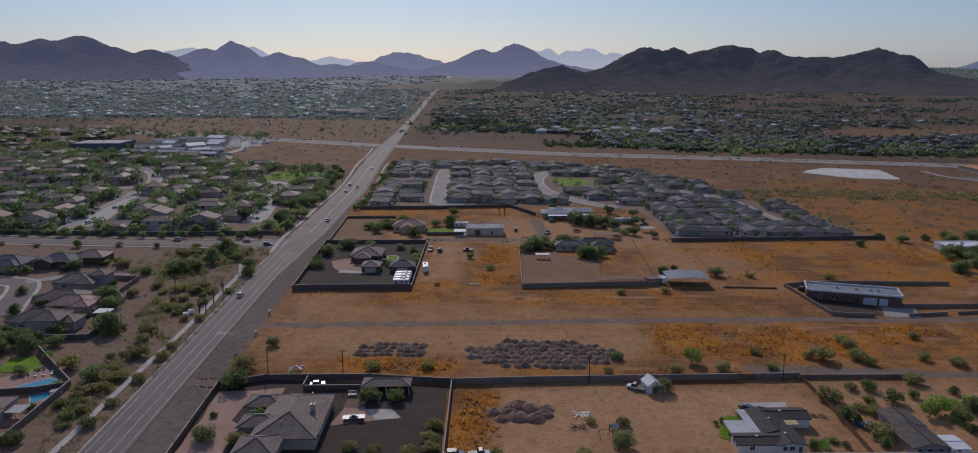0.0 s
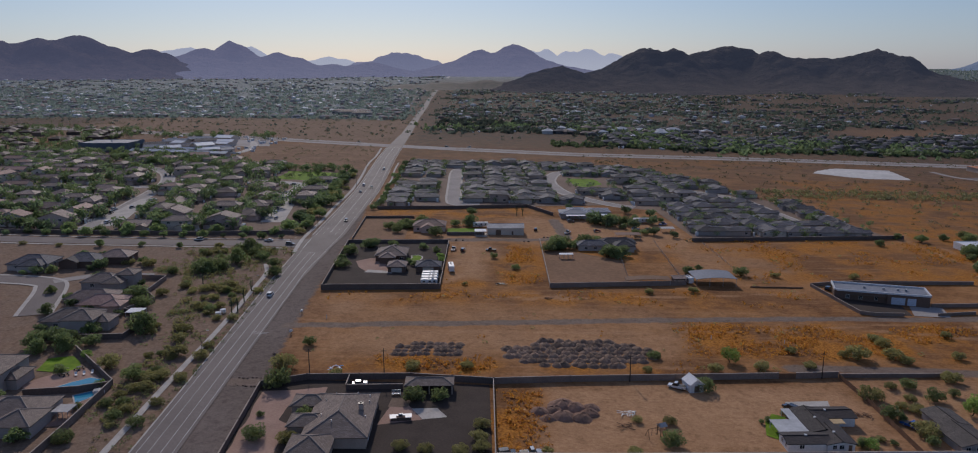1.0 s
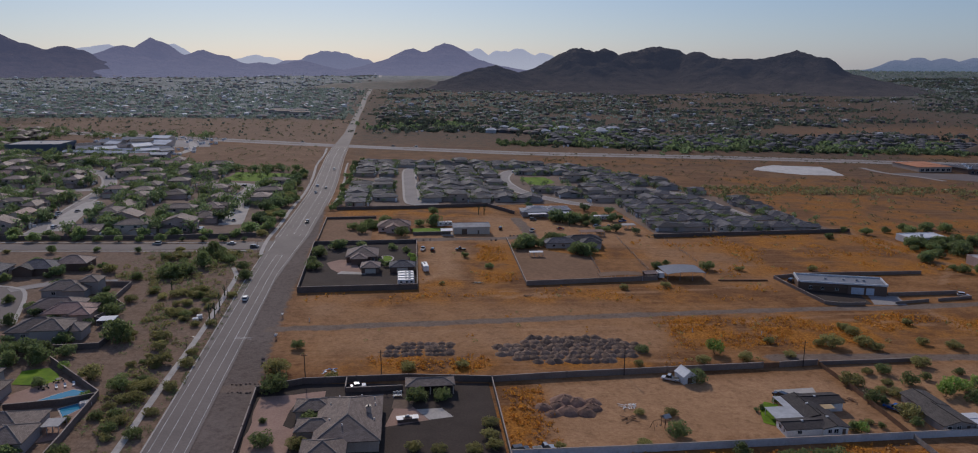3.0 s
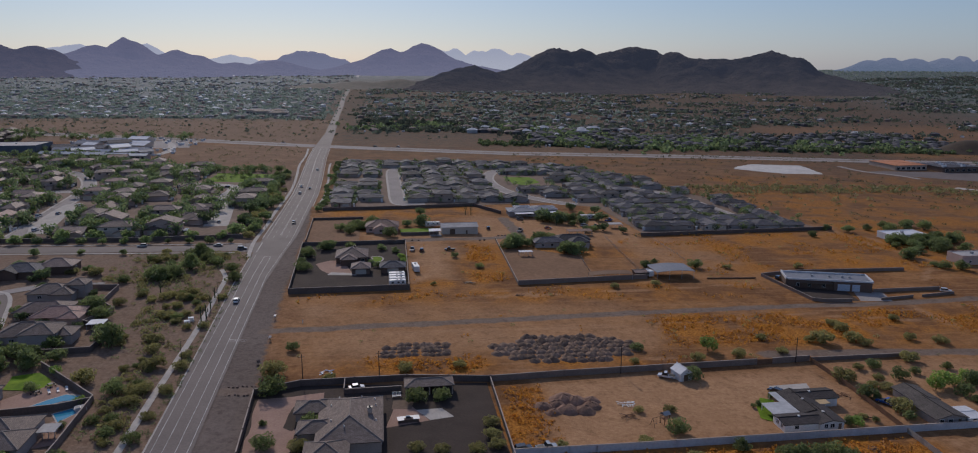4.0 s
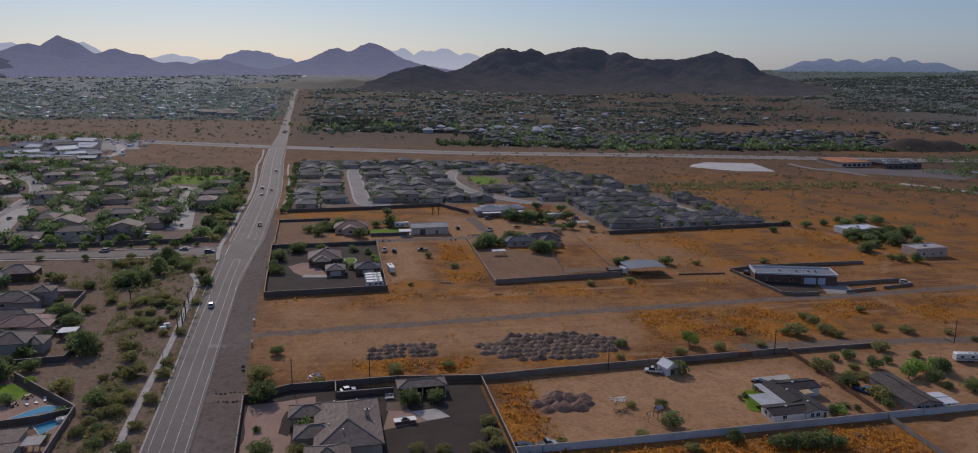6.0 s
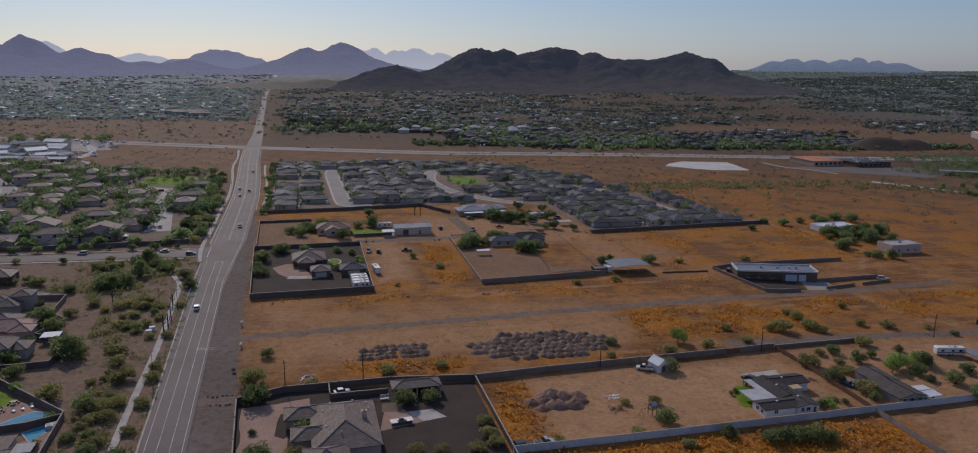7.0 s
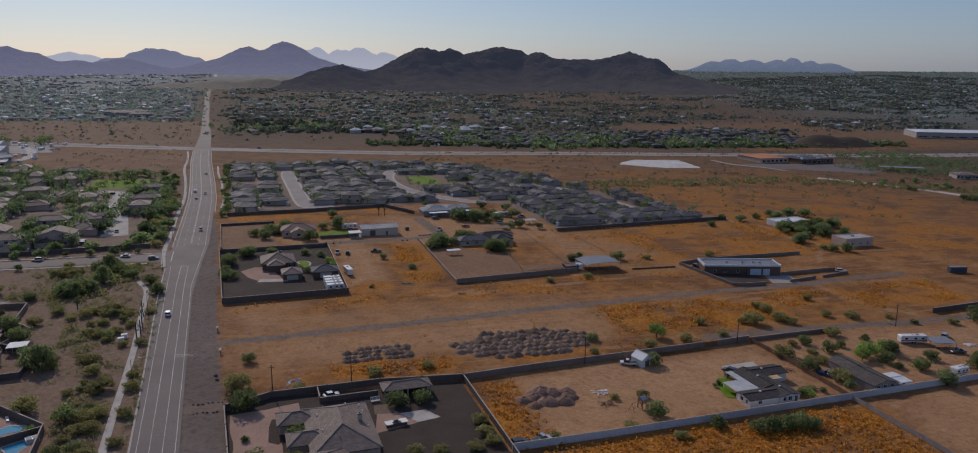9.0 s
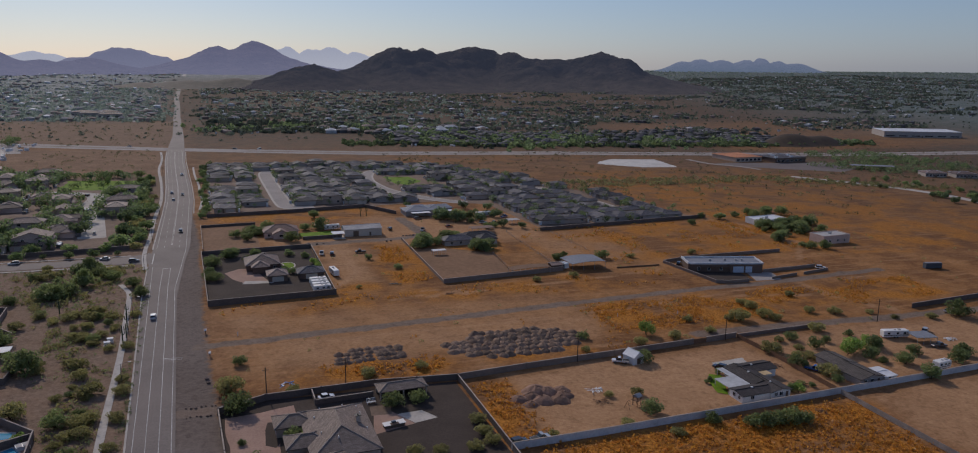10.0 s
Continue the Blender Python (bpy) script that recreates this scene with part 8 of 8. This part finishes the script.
# western roof tones are lightened to stand in for haze over the town
ROOFS_WEST = [(surface("western_grey_roofs", (0.24, 0.23, 0.235), (0.34, 0.325, 0.33), 0.05), "grey"), (surface("western_tan_roofs", (0.27, 0.215, 0.185), (0.38, 0.3, 0.26), 0.05), "tan"), (ROOF_WHITE, "pale")]
ROOFS = [(surface("far_grey_roofs", (0.1, 0.095, 0.1), (0.16, 0.15, 0.155), 0.05), "grey"), (surface("far_tan_roofs", (0.19, 0.145, 0.125), (0.27, 0.21, 0.175), 0.05), "tan"),
         (surface("far_white_roofs", (0.42, 0.42, 0.43), (0.6, 0.6, 0.61), 0.05), "pale")]
S1 = far_town("far_houses", "distant western town, roofs ", 2100, west_town, 21, ROOFS_WEST[:2] * 3 + ROOFS_WEST[2:], (3.4, 6.2))
S2 = far_town("far_houses", "distant hillside houses, roofs ", 640, east_town, 22, ROOFS[:2] * 4 + ROOFS[2:], (3.4, 6.4))
S3 = far_town("far_houses", "dense distant estate, roofs ", 240, south_east_rows, 23, ROOFS[:1] * 2, (5, 7))
S4 = far_town("far_houses", "distant eastern town, roofs ", 700, far_east, 24, ROOFS[:2] * 4 + ROOFS[2:], (3.6, 7))
S5 = far_town("far_houses", "houses beyond the western tract, roofs ", 95, lambda r: (r.uniform(-640, -345), r.uniform(440, 760)), 25, [(ROOF_BROWN, "brown"), (ROOF_SAND, "sandy"), (ROOF_GREY, "grey")], (6, 8))
S6 = far_town("far_houses", "distant houses east of the road, roofs ", 300, lambda r: (r.uniform(14, 620), r.uniform(950, 2500)), 27, ROOFS[:2] * 4 + ROOFS[2:], (3.4, 6.4))
_q = random.Random(31)


def trees_round(spots, k, lo, hi):
    return [(x + _q.uniform(-32, 32), y + _q.uniform(-32, 32), _q.uniform(lo, hi)) for x, y in spots for _ in range(k)]


lumps("far_trees", "distant haze-paled green trees of a town", [(x, y, r * (1.0 if y < 2200 else 0.62)) for x, y, r in trees_round(S1, 12, 2.0, 4.2)], LEAF_HAZED, 4)
lumps("far_trees", "distant dull green trees among hillside houses", trees_round(S2, 13, 1.8, 4.6), LEAF_DUSK, 5)
lumps("far_trees", "distant haze-paled green trees east of the road", [p for p in trees_round(S6, 6, 1.8, 4.0) if p[0] > 12], LEAF_HAZED, 8)
lumps("far_trees", "green trees of a distant estate", trees_round(S3, 4, 2, 4.5), LEAF_DUSK)
lumps("far_trees", "distant dull green trees of an eastern town", trees_round(S4, 18, 2.4, 5), LEAF_DUSK, 4)
lumps("far_trees", "belt of dark green trees beyond the cross road", [(x, 652 - 0.12 * (x - 200) + _q.gauss(0, 9), _q.uniform(2.0, 4.5)) for x in [_q.uniform(170, 900) for _ in range(420)]], LEAF_SHADE, 14)
lumps("far_trees", "green groves beyond the cross road", [(x + _q.gauss(0, 26), y + _q.gauss(0, 30), _q.uniform(2.5, 5)) for x, y in [_q.choice(((290, 720), (310, 790), (330, 850), (450, 690), (500, 730), (250, 900), (700, 640), (380, 640), (610, 660), (840, 600), (130, 900), (60, 860))) for _ in range(560)]], LEAF_SHADE, 14)
far_town("far_houses", "low buildings beyond the cross road, roofs ", 26, lambda r: (r.uniform(170, 420), r.uniform(790, 900)), 26, [ROOFS[1], ROOFS[0], ROOFS[1], ROOFS[2]], (6, 11))
lumps("far_trees", "haze-paled green trees of a far eastern plain", spread(9000, 1500, 4600, 1300, 4300, 2.4, 4.6, None, 44), LEAF_HAZED, 5)
lumps("far_trees", "green groves between distant estate houses", [(x + _q.gauss(0, 14), y + _q.gauss(0, 16), _q.uniform(2.5, 5)) for x, y in [_q.choice(((300, 660), (360, 700), (470, 640), (520, 700), (580, 640), (640, 690), (700, 620), (760, 680), (420, 750))) for _ in range(240)]], LEAF_SHADE, 12)
lumps("far_brush", "scattered distant desert brush", [(x, y, r * 1.0) for x, y, r in spread(5000, -1500, 2200, 700, 2400, 1.0, 2.8, clumped, 41)], LEAF_DUSK, 8)
lumps("far_trees", "distant trees east of the road", [(x, y, r) for x, y, r in spread(420, 20, 260, 800, 1000, 2, 5, clumped, 42)], LEAF_DUSK)

_w = random.Random(83)
clutter("town_clutter", "pale walls and vehicles of the distant western town", [west_town(_w) for _ in range(1500)], ROOF_WHITE, 1.2, 3.4)
clutter("town_clutter", "pale walls and vehicles among distant hillside houses", [east_town(_w) for _ in range(500)], ROOF_WHITE, 1.0, 3.0)
clutter("town_clutter", "pale walls and vehicles of the distant eastern town", [far_east(_w) for _ in range(500)], ROOF_WHITE, 1.2, 3.6)
clutter("town_clutter", "pale walls and vehicles of a dense distant estate", [(_w.uniform(240, 820), _w.uniform(625, 800)) for _ in range(160)], ROOF_WHITE, 0.8, 2.2)

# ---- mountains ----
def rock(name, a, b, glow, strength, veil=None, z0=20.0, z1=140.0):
    """Far backdrop rock: the haze before it is painted in as emission, thicker (veil) towards its foot."""
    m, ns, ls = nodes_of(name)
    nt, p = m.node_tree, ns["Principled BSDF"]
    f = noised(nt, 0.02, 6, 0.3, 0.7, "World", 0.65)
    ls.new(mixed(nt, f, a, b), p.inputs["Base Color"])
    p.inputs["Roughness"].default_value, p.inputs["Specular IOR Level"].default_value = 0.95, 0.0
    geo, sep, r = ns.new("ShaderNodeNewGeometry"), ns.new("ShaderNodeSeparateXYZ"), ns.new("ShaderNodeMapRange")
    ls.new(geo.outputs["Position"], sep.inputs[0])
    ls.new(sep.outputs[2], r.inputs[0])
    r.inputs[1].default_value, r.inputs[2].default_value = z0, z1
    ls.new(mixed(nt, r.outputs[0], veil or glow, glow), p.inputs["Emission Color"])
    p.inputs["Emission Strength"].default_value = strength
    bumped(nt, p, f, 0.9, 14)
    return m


def mountain(name, label, peaks, mat, step=28.0, crag=0.3, seed=0.0, sharp=1.5):
    """Hills as a height field: each peak (x, y, height, half-width, half-depth) is a worn cone, cut by gullies."""
    x0, x1 = min(p[0] - 2.7 * p[3] for p in peaks), max(p[0] + 2.7 * p[3] for p in peaks)
    y0, y1 = min(p[1] - 2.7 * p[4] for p in peaks), max(p[1] + 2.7 * p[4] for p in peaks)
    nx, ny = int((x1 - x0) / step) + 1, int((y1 - y0) / step) + 1
    xs, ys = [x0 + (x1 - x0) * i / nx for i in range(nx + 1)], [y0 + (y1 - y0) * i / ny for i in range(ny + 1)]

    def high(x, y):
        base = gz(x, y) - 6
        best = 0.0
        fine = 1 - 3.0 * abs(noise.fractal((x * 0.016 + seed, y * 0.016, 5.0), 1.0, 2.0, 3))
        for px, py, h, a, b in peaks:
            d = math.hypot((x - px) / a, (y - py) / b)
            n = noise.fractal((x * 0.006 + seed, y * 0.006, 2.0), 1.0, 2.0, 5)
            g = (h - gz(px, py)) * math.exp(-1.15 * d ** sharp) * (1 + crag * n * min(1, d * 2.0) + 0.13 * crag * fine)
            best = max(best, g) if best < 1 else (max(best, g) + 0.12 * min(best, g))
        return base + best * 1.0

    m = Mesh().grid(xs, ys, high)
    return tagged(part(name, m, mat, None, "", True), label, "mountain", "", "structure")


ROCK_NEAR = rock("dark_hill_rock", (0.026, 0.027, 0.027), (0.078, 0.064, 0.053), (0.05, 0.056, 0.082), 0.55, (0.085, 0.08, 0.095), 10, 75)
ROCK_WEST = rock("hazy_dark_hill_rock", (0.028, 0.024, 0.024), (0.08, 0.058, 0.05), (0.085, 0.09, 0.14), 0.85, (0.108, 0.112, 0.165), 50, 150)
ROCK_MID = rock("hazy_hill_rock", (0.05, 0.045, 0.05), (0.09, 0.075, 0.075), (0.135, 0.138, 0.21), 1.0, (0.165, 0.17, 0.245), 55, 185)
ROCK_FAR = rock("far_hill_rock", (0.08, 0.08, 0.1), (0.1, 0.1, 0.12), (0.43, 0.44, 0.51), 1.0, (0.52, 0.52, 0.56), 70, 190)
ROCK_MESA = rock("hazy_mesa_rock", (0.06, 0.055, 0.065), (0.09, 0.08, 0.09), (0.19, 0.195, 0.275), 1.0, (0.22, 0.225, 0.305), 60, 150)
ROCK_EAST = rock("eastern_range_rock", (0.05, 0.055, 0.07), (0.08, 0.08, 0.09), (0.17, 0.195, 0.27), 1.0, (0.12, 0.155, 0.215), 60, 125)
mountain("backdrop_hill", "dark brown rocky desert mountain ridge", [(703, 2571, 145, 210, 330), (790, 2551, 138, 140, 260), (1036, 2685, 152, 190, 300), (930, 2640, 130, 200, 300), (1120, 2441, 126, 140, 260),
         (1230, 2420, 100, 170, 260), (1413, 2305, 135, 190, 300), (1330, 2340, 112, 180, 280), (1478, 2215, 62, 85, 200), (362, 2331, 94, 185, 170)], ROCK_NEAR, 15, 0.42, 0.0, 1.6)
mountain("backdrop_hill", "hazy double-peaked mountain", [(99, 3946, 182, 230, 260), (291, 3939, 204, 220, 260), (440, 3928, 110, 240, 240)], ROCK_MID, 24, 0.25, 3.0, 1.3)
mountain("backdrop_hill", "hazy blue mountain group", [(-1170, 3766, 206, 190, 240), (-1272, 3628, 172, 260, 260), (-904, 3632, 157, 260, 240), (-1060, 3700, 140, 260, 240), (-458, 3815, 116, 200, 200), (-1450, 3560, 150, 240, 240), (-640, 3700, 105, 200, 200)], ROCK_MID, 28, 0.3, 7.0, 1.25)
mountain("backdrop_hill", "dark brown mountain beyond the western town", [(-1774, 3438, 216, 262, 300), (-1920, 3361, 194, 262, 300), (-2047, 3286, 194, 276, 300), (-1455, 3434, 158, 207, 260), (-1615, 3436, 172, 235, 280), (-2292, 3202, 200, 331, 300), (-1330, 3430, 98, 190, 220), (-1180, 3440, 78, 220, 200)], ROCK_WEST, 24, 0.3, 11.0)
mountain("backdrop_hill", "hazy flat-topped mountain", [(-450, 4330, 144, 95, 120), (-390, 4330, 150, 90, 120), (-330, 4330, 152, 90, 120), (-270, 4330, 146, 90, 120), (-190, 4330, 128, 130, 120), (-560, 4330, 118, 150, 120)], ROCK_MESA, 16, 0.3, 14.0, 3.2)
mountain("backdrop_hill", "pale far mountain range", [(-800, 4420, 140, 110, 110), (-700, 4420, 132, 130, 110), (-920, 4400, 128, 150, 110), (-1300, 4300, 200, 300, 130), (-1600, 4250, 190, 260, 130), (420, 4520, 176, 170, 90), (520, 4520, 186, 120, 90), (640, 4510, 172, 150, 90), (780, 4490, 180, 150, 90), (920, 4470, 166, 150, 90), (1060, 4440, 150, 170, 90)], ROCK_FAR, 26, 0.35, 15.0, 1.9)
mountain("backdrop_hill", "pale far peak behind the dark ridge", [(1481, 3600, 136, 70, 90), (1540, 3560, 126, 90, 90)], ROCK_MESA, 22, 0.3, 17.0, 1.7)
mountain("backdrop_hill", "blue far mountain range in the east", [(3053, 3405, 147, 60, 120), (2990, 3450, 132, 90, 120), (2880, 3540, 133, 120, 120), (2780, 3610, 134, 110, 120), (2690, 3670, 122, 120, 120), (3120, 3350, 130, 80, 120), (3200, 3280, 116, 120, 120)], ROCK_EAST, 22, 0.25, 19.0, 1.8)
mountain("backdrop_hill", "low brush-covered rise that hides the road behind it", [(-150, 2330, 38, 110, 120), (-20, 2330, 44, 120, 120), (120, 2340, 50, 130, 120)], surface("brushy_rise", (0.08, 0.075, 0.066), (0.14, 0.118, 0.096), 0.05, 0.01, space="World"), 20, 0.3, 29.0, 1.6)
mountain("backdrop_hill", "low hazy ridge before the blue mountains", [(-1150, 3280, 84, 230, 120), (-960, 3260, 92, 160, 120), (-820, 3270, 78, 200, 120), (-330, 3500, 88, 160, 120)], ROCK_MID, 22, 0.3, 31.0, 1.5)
# ---- cars on the roads ----
for _l, _x, _y, _t, _p, _k in (("dark car driving along the road", -1.0, 196, -90, "black", "suv"), ("white car driving along the road", -7.4, 46, 90, "white", "suv"), ("white car driving along the road", -7.5, 300, 90, "white", "sedan"),
                              ("dark car driving along the road", -2.2, 320, -90, "black", "sedan"), ("white car driving along the road", -9.4, 330, 90, "white", "suv"), ("silver car driving along the road", -4.4, 420, -90, "silver", "suv"),
                              ("dark car waiting at the side street", -20, 134, 0, "grey", "suv"), ("silver car on the side street", -33, 141, 180, "silver", "sedan"), ("white van on the side street", -70, 141, 180, "white", "suv"),
                              ("white car on the cross road", 70, 610, 160, "white", "suv"), ("dark car on the cross road", 45, 612, -20, "black", "suv"), ("white car on the cross road", -60, 645, 160, "white", "sedan")):
    parked(_l, _x, _y, _t, _p, _k)

mountain("backdrop_hill", "low dark brush-covered hill", [(775, 596, 8, 46, 34), (820, 585, 4, 40, 30)], surface("brushy_hill", (0.06, 0.045, 0.035), (0.11, 0.08, 0.055), 0.15), 8, 0.3, 23.0, 1.6)
strip("street_13", smooth_line([(-205, 1100), (-215, 1170), (-165, 1215), (-110, 1190), (-80, 1060), (-78, 1000)]), -6, 6, CONCRETE, 0.05, 12, "pale looping site road", "street")
for _x, _y in ((-150, 1120), (-120, 1090), (-165, 1150), (-130, 1150)):
    hall(_x, _y, 34, 20, 6, 0, "unfinished building on a cleared site", ROOF_GREY)
